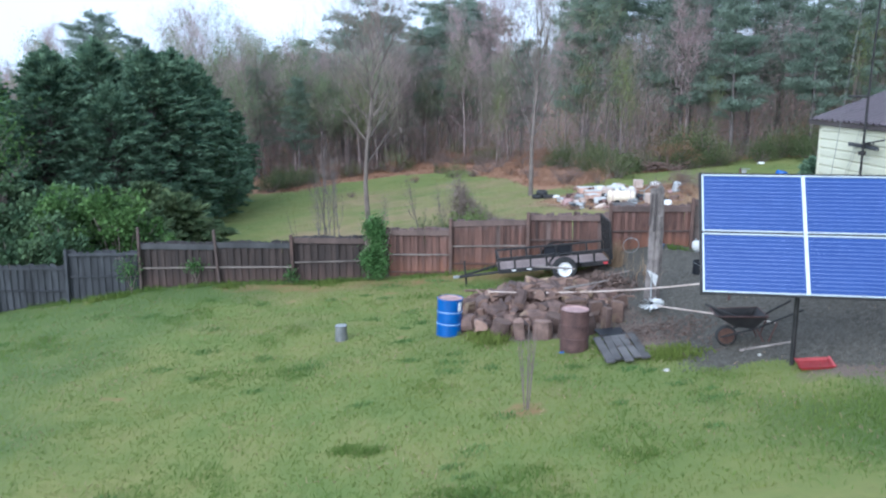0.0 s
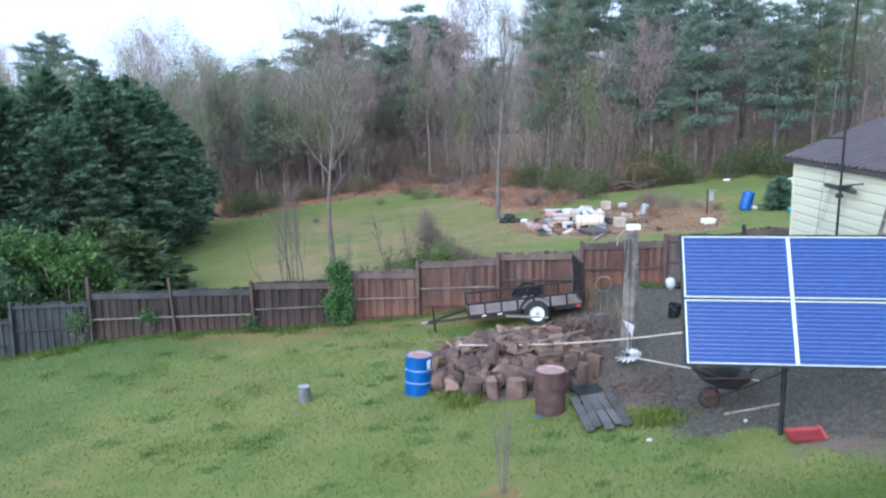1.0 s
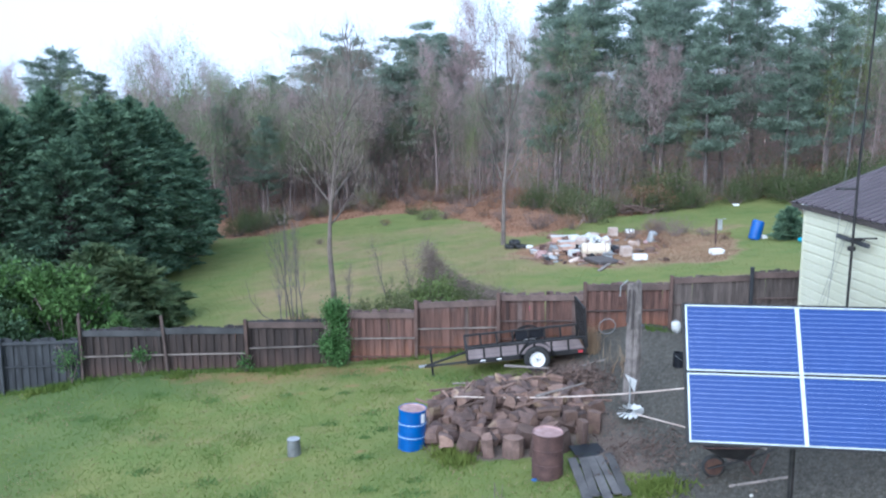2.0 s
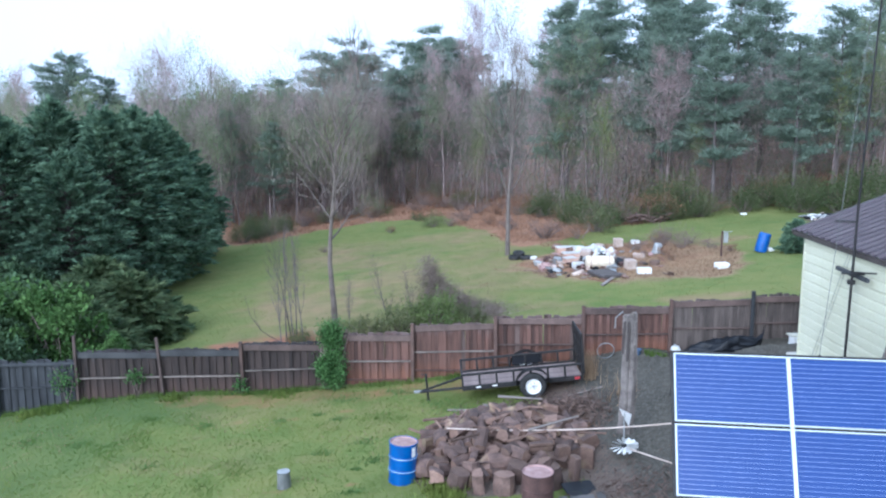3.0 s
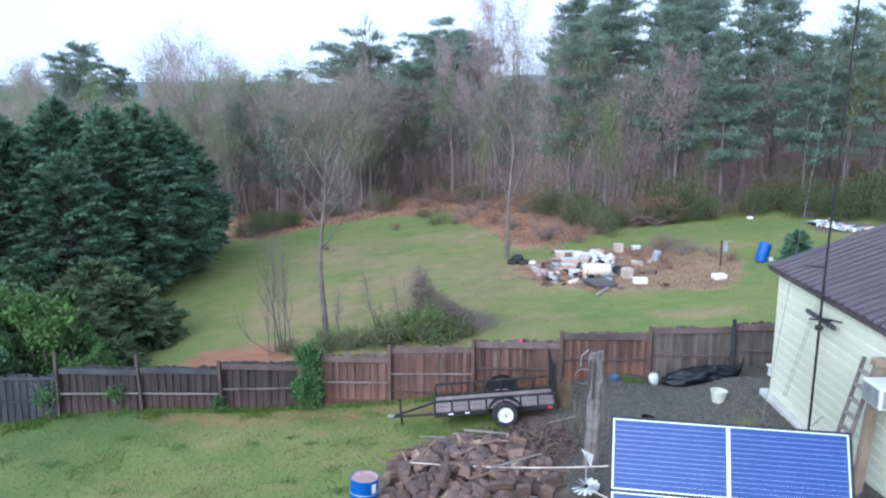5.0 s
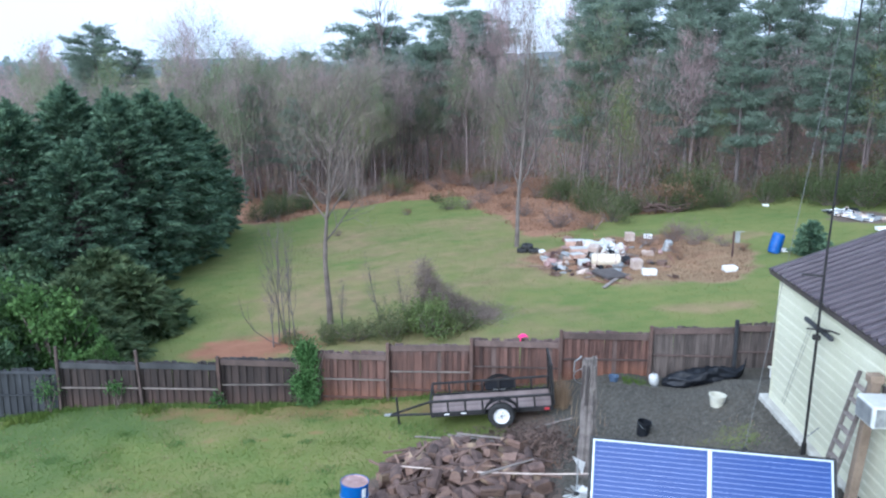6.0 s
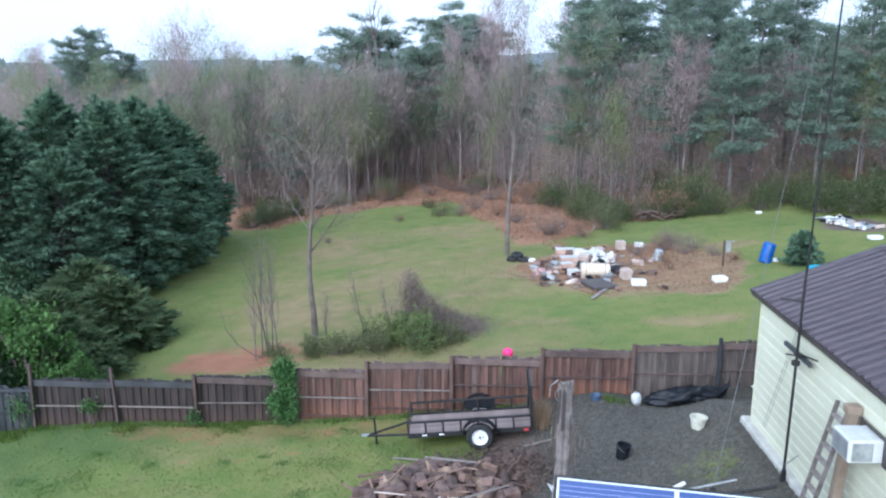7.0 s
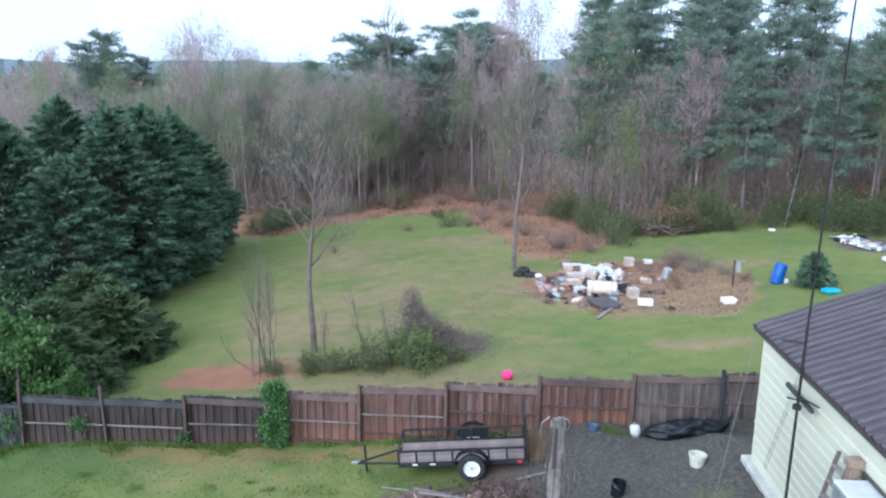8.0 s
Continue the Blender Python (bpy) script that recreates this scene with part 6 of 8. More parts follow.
def woodpile():
    r = rng(5)
    forms = [log_mesh(100 + k, ln, rad, sp) for k, (ln, rad, sp) in enumerate(((0.46, 0.1, 0), (0.52, 0.16, 1), (0.48, 0.17, 2), (0.62, 0.085, 1), (0.52, 0.18, 1), (0.46, 0.2, 2), (0.78, 0.09, 1), (0.5, 0.16, 2)))]
    label = "weathered grey-brown split firewood log in a heap"
    for layer in range(5):
        z0 = 0.08 + 0.145 * layer
        xs = np.arange(0.3, 4.3, 0.33)
        for x in xs:
            for y in np.arange(17.1, 21.0, 0.37):
                x1, y1 = x + r.normal(0, 0.08) + 0.18 * (layer % 2), y + r.normal(0, 0.09) + 0.2 * (layer % 2)
                h = pile_top(x1, y1)
                if h < z0 - 0.04 or h > z0 + 0.42:
                    continue
                me = forms[int(r.integers(0, len(forms)))]
                tilt = r.normal(0, 17) if layer < 4 else r.normal(0, 22)
                o = new("firewood_log", me)
                o.matrix_basis = pose(x1, y1, gz(x1, y1) + z0, 90 + tilt, r.uniform(0, 360), r.normal(20, 55))
                tagged(o, label, "log", "logs in the woodpile")
    # big rounds standing along the front of the heap
    rounds = [log_mesh(130 + k, ln, rad, sp) for k, (ln, rad, sp) in enumerate(((0.40, 0.21, 0), (0.44, 0.19, 1), (0.36, 0.23, 2), (0.5, 0.17, 1)))]
    for i, (x, y, lean, k) in enumerate(((0.72, 17.35, 78, 2), (1.22, 17.2, 12, 0), (1.68, 17.0, -6, 1), (2.12, 16.85, 5, 0), (2.6, 16.75, -9, 3), (3.05, 16.85, 8, 1), (3.5, 17.1, -5, 3), (3.85, 17.5, 7, 3), (3.4, 17.65, 4, 3), (0.5, 18.0, 80, 0), (4.05, 18.1, 75, 2), (1.5, 17.5, 15, 1), (2.4, 17.3, -12, 0), (2.95, 17.4, 20, 2))):
        o = new("stump_round", rounds[k])
        ln, rad = (0.40, 0.44, 0.36, 0.5)[k], (0.21, 0.19, 0.23, 0.17)[k]
        z = ln / 2 * abs(math.cos(radians(lean))) + rad * abs(math.sin(radians(lean)))
        o.matrix_basis = pose(x, y, gz(x, y) + z - 0.04, lean, 0.6 * lean if abs(lean) < 50 else 0, i * 47)
        tagged(o, "thick sawn log round standing at the foot of the woodpile", "log", "rounds before the woodpile")
    # loose poles and slabs thrown on the heap
    for i, (x, y, ln, yaw, dz) in enumerate(((1.6, 20.75, 1.7, 5, 0.16), (2.9, 20.9, 1.9, -8, 0.14), (3.4, 20.3, 1.3, 24, 0.2), (2.7, 19.4, 1.0, -4, 0.98), (1.0, 20.2, 1.2, 32, 0.4), (3.3, 18.3, 1.3, 28, 0.72), (1.6, 18.2, 1.4, 40, 0.72), (2.4, 20.5, 1.0, 62, 0.35))):
        o = bm_obj("branch", rod(nb(), (-ln / 2, 0, 0.02), (ln / 2, 0, 0), 0.032, 0.018, 7), PALE_BARK if i % 2 else SPLIT)
        o.matrix_basis = pose(x, y, gz(x, y) + dz, 0, [-4, 3, -8, 2, 6, -3, 4, 10][i], yaw)
        tagged(o, "pale bare branch thrown on the woodpile", "branch", "branches on the woodpile")
    # thin split sticks and bark strips lying loose over the heap
    sticks = [bmesh_stick(150 + k, ln, w) for k, (ln, w) in enumerate(((0.7, 0.05), (0.95, 0.04), (0.55, 0.06), (1.2, 0.035)))]
    for i in range(26):
        x, y = r.normal(2.3, 0.85), r.normal(19.1, 0.85)
        h = pile_top(x, y)
        if h < 0.12:
            continue
        o = new("split_stick", sticks[i % 4])
        o.matrix_basis = pose(x, y, gz(x, y) + h + 0.1, r.normal(0, 6), r.normal(0, 5), r.normal(15, 45))
        tagged(o, "thin weathered split stick lying on the woodpile", "stick", "loose sticks on the woodpile")


def bmesh_stick(seed, ln, w):
    """A rough split stick, square and tapering."""
    r = rng(seed)
    b = nb()
    box(b, 0, 0, 0, ln, w, w * 0.7)
    bmesh.ops.subdivide_edges(b, edges=[e for e in b.edges if abs(e.verts[0].co.x - e.verts[1].co.x) > 0.1], cuts=3)
    for v in b.verts:
        v.co += Vector((0, r.normal(0, 0.12) * w, r.normal(0, 0.12) * w + 0.03 * math.sin(4 * v.co.x)))
    me = bpy.data.meshes.new("split_stick")
    b.to_mesh(me)
    b.free()
    me.materials.append(SPLIT if seed % 2 else LOGBARK)
    return me


woodpile()


def long_pole():
    p = thing("pipe", (1.0, 18.75, gz(1.0, 18.75)), "long pale pipe sagging across the woodpile", "pipe")
    a, c = Vector((0.02, 0, 0.72)), Vector((5.5, -0.85, 0.76))
    pts = []
    for k in range(9):
        f = k / 8
        pts.append(a.lerp(c, f) + Vector((0, 0, -0.0 + 0.42 * f * f - 0.02 * math.sin(math.pi * f))))
    st = Sticks()
    st.add(pts, [0.017] * len(pts), seg=8)
    mesh_part("tube", st.mesh("tube", WHITE_DIRTY), p)
    b = nb()
    rod(b, (5.5, -0.85, -0.0), (5.5, -0.85, 1.14), 0.03, 0.03, 8)
    part("prop_stake", b, RUST, p)


long_pole()


def windmill():
    x, y = 4.72, 17.95
    w = thing("garden_windmill", pose(x, y, gz(x, y)), "white garden windmill with petal blades and a grey tail vane", "windmill")
    b = nb()
    rod(b, (0, 0, 0), (0, 0.02, 0.9), 0.018, 0.014, 8)
    part("stake", b, GREY_METAL, w)
    hub = Vector((-0.02, -0.12, 0.24))
    face = Matrix.Translation(hub) @ Euler((radians(9), radians(-10), 0)).to_matrix().to_4x4()
    blade = None
    for k in range(14):
        m = face @ Matrix.Rotation(k * 2 * math.pi / 14, 4, "Z")
        if blade is None:
            b = nb()
            prof = [(0.05, 0.012), (0.15, 0.034), (0.26, 0.042), (0.295, 0.024)]
            up = [b.verts.new((px, py, 0.012)) for px, py in prof]
            dn = [b.verts.new((px, -py, -0.012)) for px, py in prof]
            for i in range(3):
                b.faces.new((up[i], up[i + 1], dn[i + 1], dn[i]))
            bmesh.ops.solidify(b, geom=b.faces[:], thickness=0.004)
            blade = part("blade", b, WHITE_PAINT, w)
            blade.matrix_basis = m
        else:
            share("blade", blade, w, m)
    b = nb()
    rod(b, face @ Vector((0, 0, -0.02)), face @ Vector((0, 0, 0.02)), 0.06, 0.06, 12)
    part("hub", b, BLACK_STEEL, w)
    b = nb()
    vs = [b.verts.new(v) for v in ((-0.12, 0.02, 1.02), (0.16, 0.06, 0.86), (0.1, 0.02, 0.6))]
    b.faces.new(vs)
    bmesh.ops.solidify(b, geom=b.faces[:], thickness=0.006)
    part("tail_vane", b, WHITE_PAINT, w, "pale grey triangular tail vane")
    b = nb()
    rod(b, (0.0, -0.1, 0.2), (1.6, -3.08, gz(6.32, 14.87) - gz(x, y) + 0.2), 0.016, 0.016, 8)
    part("boom", b, WHITE_DIRTY, w, "white boom pole")


windmill()


def old_post():
    x, y = 5.02, 19.0
    p = thing("old_post", pose(x, y, gz(x, y) - 0.1), "grey splintered old timber post in the gravel", "post")
    b = nb()
    r = rng(17)
    n, rings = 18, []
    for k in range(16):
        z = 2.8 * k / 15
        ring = []
        for i in range(n):
            a = 2 * math.pi * i / n
            q = 0.145 * (1 + 0.16 * math.sin(i * 2.3) + 0.1 * math.sin(i * 5.1 + 0.12 * k) + r.normal(0, 0.05)) * (1.1 - 0.12 * k / 15)
            top = max(0, 0.08 * math.cos(a + 0.9) + 0.05 * math.sin(4 * a)) if k == 15 else 0
            ring.append(b.verts.new((q * math.cos(a) + 0.03 * math.sin(z), 0.8 * q * math.sin(a) + 0.006 * z, z + top)))
        rings.append(ring)
    for u, v in zip(rings, rings[1:]):
        for i in range(n):
            j = (i + 1) % n
            b.faces.new((u[i], u[j], v[j], v[i]))
    lid = b.verts.new((0.03, 0, 2.62))
    for i in range(n):
        b.faces.new((rings[-1][i], rings[-1][(i + 1) % n], lid))
    b.faces.new(rings[0][::-1])
    part("trunk", b, POST_WOOD, p)
    for k, (dx, dy, ln, lean) in enumerate(((-0.13, -0.08, 0.75, 0.05), (0.12, -0.1, 0.55, -0.04), (-0.05, -0.14, 0.9, 0.02))):
        b = nb()
        box(b, 0, 0, 0, 0.05, 0.03, ln, 0.006, Matrix.Translation((dx, dy, 2.66 - ln * 0.45)) @ Matrix.Rotation(lean, 4, "Y"))
        part("splinter", b, (TRIM, POST_WOOD, TRIM)[k], p, ("dark rotten splinter", "", "dark rotten splinter")[k])
    b = nb()
    rod(b, (-0.16, -0.05, 2.9), (-0.32, -0.1, 2.78), 0.012)
    rod(b, (-0.32, -0.1, 2.78), (-0.33, -0.1, 2.55), 0.012)
    part("hook", b, GREY_METAL, p)


old_post()


def board_sheet():
    p = thing("plank_lid", pose(3.46, 15.2, gz(3.46, 15.2) + 0.02, -4.5, -8, -3), "dark grey weathered plank lid lying on the ground", "board")
    for k in range(5):
        b = nb()
        box(b, -0.34 + 0.17 * k, 0.05 * math.sin(k * 2.3), 0.06, (0.158, 0.15, 0.162, 0.14, 0.155)[k], 1.9 + 0.1 * math.cos(k * 3), 0.03, 0.004, Matrix.Rotation(radians((0.8, -1.0, 0.4, 1.4, -0.6)[k]), 4, "Z"))
        part("plank", b, LID_WOOD, p)
    for y in (-0.7, 0.7):
        b = nb()
        box(b, 0, y, 0.022, 0.82, 0.09, 0.04, 0.004)
        part("batten", b, FENCE_GREY, p)
    q = bm_obj("scrap_sheet", box(nb(), 0, 0, 0.03, 0.62, 0.5, 0.02, 0.004), BLACK_PLASTIC)
    q.matrix_basis = pose(3.55, 16.55, gz(3.55, 16.55) + 0.01, 6, 0, 12)
    tagged(q, "small dark sheet lying beyond the plank lid", "board")


board_sheet()


def wheelbarrow():
    w = thing("wheelbarrow", pose(5.31, 14.62, gz(5.31, 14.62), 0, -4, -4), "rusty black wheelbarrow standing on the gravel", "wheelbarrow")
    b = nb()
    lathe(b, [(0.09, -0.03), (0.17, -0.045), (0.2, -0.02), (0.2, 0.02), (0.17, 0.045), (0.09, 0.03)], 24, Matrix.Translation((0, 0, 0.2)) @ Matrix.Rotation(math.pi / 2, 4, "X"))
    wheel = part("wheel", b, RUBBER, w)
    b = nb()
    lathe(b, [(0, -0.055), (0.06, -0.05), (0.15, -0.047), (0.155, 0.0), (0.15, 0.047), (0.06, 0.05), (0, 0.055)], 20, Matrix.Translation((0, 0, 0.2)) @ Matrix.Rotation(math.pi / 2, 4, "X"))
    part("rim", b, ORANGE_RUST, wheel, "orange rusty wheel disc")
    # tray: wide at the top, deep towards the wheel
    b = nb()
    bot = [(0.1, -0.18, 0.43), (0.46, -0.22, 0.37), (0.46, 0.22, 0.37), (0.1, 0.18, 0.43)]
    top = [(-0.22, -0.28, 0.66), (0.68, -0.33, 0.62), (0.68, 0.33, 0.62), (-0.22, 0.28, 0.66)]
    lo, hi = [b.verts.new(v) for v in bot], [b.verts.new(v) for v in top]
    b.faces.new(lo)
    for i in range(4):
        j = (i + 1) % 4
        b.faces.new((lo[i], lo[j], hi[j], hi[i]))
    bmesh.ops.subdivide_edges(b, edges=b.edges[:], cuts=2, use_grid_fill=True)
    bmesh.ops.solidify(b, geom=b.faces[:], thickness=0.012)
    part("tray", b, BLACK_STEEL, w)
    b = nb()
    for u, v in zip(top, top[1:] + top[:1]):
        rod(b, u, v, 0.014)
    part("tray_rim", b, RUST, w)
    for s in (-1, 1):
        b = nb()
        rod(b, (-0.12, s * 0.1, 0.2), (0.5, s * 0.2, 0.37), 0.02)
        rod(b, (0.5, s * 0.2, 0.37), (1.3, s * 0.33, 0.72), 0.02)
        part("handle", b, BLACK_STEEL, w)
        b = nb()
        rod(b, (0.5, s * 0.2, 0.38), (0.66, s * 0.24, 0.01), 0.016)
        rod(b, (0.86, s * 0.26, 0.48), (0.66, s * 0.24, 0.01), 0.016)
        part("leg", b, RUST, w)
    b = nb()
    rod(b, (-0.3, 0.32, 0.74), (0.25, -0.1, 0.55), 0.02)
    part("brace", b, BLACK_STEEL, w)


wheelbarrow()


def lying_rod(name, a, c, rad, material, label, category, lift=0.0):
    za, zc = gz(*a) + rad + lift, gz(*c) + rad + lift
    mid = ((a[0] + c[0]) / 2, (a[1] + c[1]) / 2)
    dz = max(0.0, gz(*mid) + rad - (za + zc) / 2)
    o = bm_obj(name, rod(nb(), (a[0] - mid[0], a[1] - mid[1], za + dz), (c[0] - mid[0], c[1] - mid[1], zc + dz), rad, rad, 8), material)
    o.location = (mid[0], mid[1], 0)
    return tagged(o, label, category)


lying_rod("pole", (5.38, 14.1), (6.3, 13.95), 0.022, OLD_WOOD, "bleached wooden pole lying on the gravel", "pole")
lying_rod("pipe", (7.38, 18.86), (7.62, 18.95), 0.045, WHITE_PAINT, "short white plastic pipe on the gravel", "pipe")
lying_rod("pipe", (7.5, 18.75), (8.55, 18.5), 0.025, GREY_METAL, "grey metal pipe lying on the gravel", "pipe")
lying_rod("pipe", (8.0, 18.2), (9.1, 17.85), 0.03, BLACK_STEEL, "dark metal pipe lying towards the mast", "pipe")
lying_rod("pole", (1.1, 21.75), (2.15, 21.4), 0.025, OLD_WOOD, "bleached pole lying behind the woodpile", "pole")
lying_rod("pole", (3.8, 21.4), (5.1, 21.85), 0.025, OLD_WOOD, "long bleached pole lying beside the trailer wheel", "pole")


def red_tray():
    s = thing("sled", pose(5.97, 12.42, gz(5.97, 12.42), 4, -7, -12), "faded red plastic sled lying on the ground", "sled")
    b = nb()
    lo = [b.verts.new(v) for v in ((-0.22, -0.17, 0.03), (0.22, -0.17, 0.03), (0.22, 0.17, 0.03), (-0.22, 0.17, 0.03))]
    hi = [b.verts.new(v) for v in ((-0.27, -0.2, 0.08), (0.27, -0.2, 0.08), (0.27, 0.2, 0.08), (-0.27, 0.2, 0.08))]
    b.faces.new(lo)
    for i in range(4):
        j = (i + 1) % 4
        b.faces.new((lo[i], lo[j], hi[j], hi[i]))
    bmesh.ops.solidify(b, geom=b.faces[:], thickness=0.012)
    part("shell", b, RED, s)
    b = nb()
    box(b, 0.265, 0, 0.08, 0.04, 0.4, 0.02, 0.006)
    part("end_lip", b, RED, s)


red_tray()


def red_ladder():
    l = thing("step_ladder", pose(8.86, 14.1, gz(8.86, 14.1) - 0.02), "red step ladder leaning on the shed wall", "ladder")
    H, lean = 1.5, 0.42
    for y in (-0.22, 0.22):
        b = nb()
        box(b, 0, 0, 0, 0.08, 0.035, math.hypot(H, lean), 0.006, Matrix.Translation((lean / 2, y, H / 2 + 0.02)) @ Matrix.Rotation(math.atan2(lean, H), 4, "Y"))
        part("side_rail", b, RED, l)
    for k in range(5):
        z = 0.2 + k * 0.28
        b = nb()
        box(b, lean * z / H, 0, z + 0.02, 0.1, 0.4, 0.03, 0.004)
        part("step", b, GREY_METAL, l)


red_ladder()


def tank():
    x, y = 7.58, 23.75
    t = thing("gas_tank", pose(x, y, gz(x, y) + 0.0, 6, -10, 0), "small white gas tank by the fence", "tank")
    b = nb()
    lathe(b, [(0, 0.06), (0.1, 0.07), (0.15, 0.12), (0.155, 0.2), (0.155, 0.3), (0.13, 0.38), (0.05, 0.42), (0, 0.42)], 24)
    part("body", b, AGED_WHITE, t, smooth=True)
    b = nb()
    lathe(b, [(0.11, 0.0), (0.12, 0.0), (0.12, 0.09), (0.11, 0.09)], 20)
    part("foot_ring", b, GREY_METAL, t)
    b = nb()
    rod(b, (0, 0, 0.41), (0, 0, 0.48), 0.03)
    part("valve", b, GREY_METAL, t)
    t.scale = (0.88, 0.88, 0.88)


tank()


def tarp_heap():
    """A long bundled black sheet, thick and folded, one end curled up against the fence."""
    r = rng(23)
    x0, y0 = 8.8, 23.55
    path = [(-1.0, 0.3, 0.05, 0.07), (-0.82, 0.24, 0.09, 0.13), (-0.5, 0.16, 0.14, 0.15), (-0.2, 0.08, 0.15, 0.16), (0.1, 0.0, 0.16, 0.17), (0.35, -0.06, 0.14, 0.15), (0.6, -0.1, 0.1, 0.115), (0.9, -0.05, 0.1, 0.09), (1.12, 0.08, 0.2, 0.075), (1.22, 0.2, 0.4, 0.05)]
    q = np.array(path)
    u = np.linspace(0, len(path) - 1, 64)
    cx, cy, cz, rad = [np.interp(u, np.arange(len(path)), q[:, k]) for k in range(4)]
    m = 28
    a = np.linspace(0, 2 * np.pi, m, endpoint=False)
    v = []
    for k in range(64):
        fold = 1 + 0.2 * np.sin(3 * a + 0.22 * k) + 0.12 * np.sin(7 * a - 0.35 * k) + 0.09 * np.sin(11 * a + 0.6 * k) + r.normal(0, 0.025, m)
        yy, zz = rad[k] * 1.5 * fold * np.cos(a), rad[k] * 1.55 * fold * np.sin(a)
        X, Y = x0 + cx[k] + 0.35 * yy, y0 + cy[k] + yy
        g = land(X, Y)
        v.append(np.stack((X - x0, Y - y0, np.maximum(g + 0.004, g + 1.3 * cz[k] + zz)), 1))
    v = np.concatenate(v)
    base = gz(x0, y0)
    v[:, 2] -= base
    i, j = np.meshgrid(np.arange(63), np.arange(m), indexing="ij")
    f = np.stack((i * m + j, (i + 1) * m + j, (i + 1) * m + (j + 1) % m, i * m + (j + 1) % m), -1).reshape(-1, 4)
    t = thing("tarp", (x0, y0, base), "long crumpled black plastic tarp bundled by the fence", "tarp")
    mesh_part("sheet", fast_mesh("sheet", v, f, BLACK_PLASTIC), t)
    # a loose flap pulled over the bundle
    nx, ny = 26, 10
    v, f = [], []
    for p in range(nx):
        for k in range(ny):
            s, w = p / (nx - 1), k / (ny - 1) - 0.5
            x = -0.85 + 1.5 * s
            h = 0.22 + 0.14 * math.sin(math.pi * s) - 0.9 * w * w + 0.03 * math.sin(9 * s + 14 * w) + r.normal(0, 0.008)
            y = 0.28 - 0.34 * s + 0.36 * w + 0.04 * math.sin(11 * s)
            v.append((x, y, max(gz(x0 + x, y0 + y) + 0.012, gz(x0 + x, y0 + y) + h) - base))
    for p in range(nx - 1):
        for k in range(ny - 1):
            c = p * ny + k
            f.append((c, c + ny, c + ny + 1, c + 1))
    mesh_part("flap", fast_mesh("flap", v, f, BLACK_PLASTIC), t)


tarp_heap()


def hoop():
    x, y = 5.62, 23.98
    h = thing("hoop", pose(x, y, gz(x, y), 12, 0, 0), "grey wire hoop leaning on the fence", "hoop")
    b = nb()
    pts = [Vector((0.24 * math.cos(a), 0, 0.25 + 0.24 * math.sin(a))) for a in np.linspace(0, 2 * math.pi, 19)]
    for p, q in zip(pts, pts[1:]):
        rod(b, p, q, 0.014, 0.014, 6)
    part("ring", b, GREY_METAL, h)
    p = pail("pot", 6.47, 23.85, 0.1, 0.14, 0.17, SLATE_BLUE, "small faded blue plastic pot by the fence", handle=False)


hoop()


def beach_ball():
    x, y = 4.36, 29.9
    b = lathe(nb(), [(0, 0), (0.1, 0.02), (0.17, 0.08), (0.195, 0.17), (0.18, 0.25), (0.11, 0.315), (0, 0.335)], 28)
    s = thing("ball", pose(x, y, gz(x, y) - 0.01), "hot pink plastic ball on the grass behind the fence", "ball")
    part("shell", b, PINK, s, smooth=True)
    part("plug", rod(nb(), (0, 0, 0.33), (0, 0, 0.343), 0.02, 0.016, 10), PINK, s)


beach_ball()


def white_bin():
    x, y = 10.6, 23.0
    c = thing("cooler", pose(x, y, gz(x, y) - 0.01, 0, 0, 8), "white cooler box with a loose lid by the shed corner", "cooler")
    b = nb()
    box(b, 0, 0, 0.17, 0.42, 0.34, 0.34, 0.02)
    part("body", b, WHITE_PAINT, c)
    b = nb()
    box(b, -0.06, 0.02, 0.365, 0.5, 0.38, 0.05, 0.012, Matrix.Rotation(0.06, 4, "Y"))
    part("lid", b, CREAM, c)
    c.scale = (0.78, 0.78, 0.78)


white_bin()


# ---- rubbish patch in the field ----
def appliance(x, y, w, d, h, turn, lean, material, label, door=True):
    w, d, h = 0.78 * w, 0.78 * d, 0.66 * h
    a = thing("appliance", pose(x, y, gz(x, y) - 0.02, lean, 0, turn), label, "appliance", "dumped appliances")
    b = nb()
    box(b, 0, 0, h / 2 + 0.02, w, d, h, 0.025)
    part("cabinet", b, material, a)
    if door:
        b = nb()
        box(b, 0, -d / 2 - 0.016, h / 2 + 0.02, w * 0.94, 0.03, h * 0.9, 0.008)
        dr = part("door", b, material, a)
        b = nb()
        box(b, w * 0.4, -d / 2 - 0.045, h * 0.6, 0.025, 0.03, h * 0.35)
        part("handle", b, GREY_METAL, dr, "grey bar handle")
    b = nb()
    box(b, 0, d / 2 + 0.006, h / 2 + 0.02, w * 0.8, 0.01, h * 0.8)
    part("back_panel", b, GREY_METAL, a, "dull metal back panel")
    return a


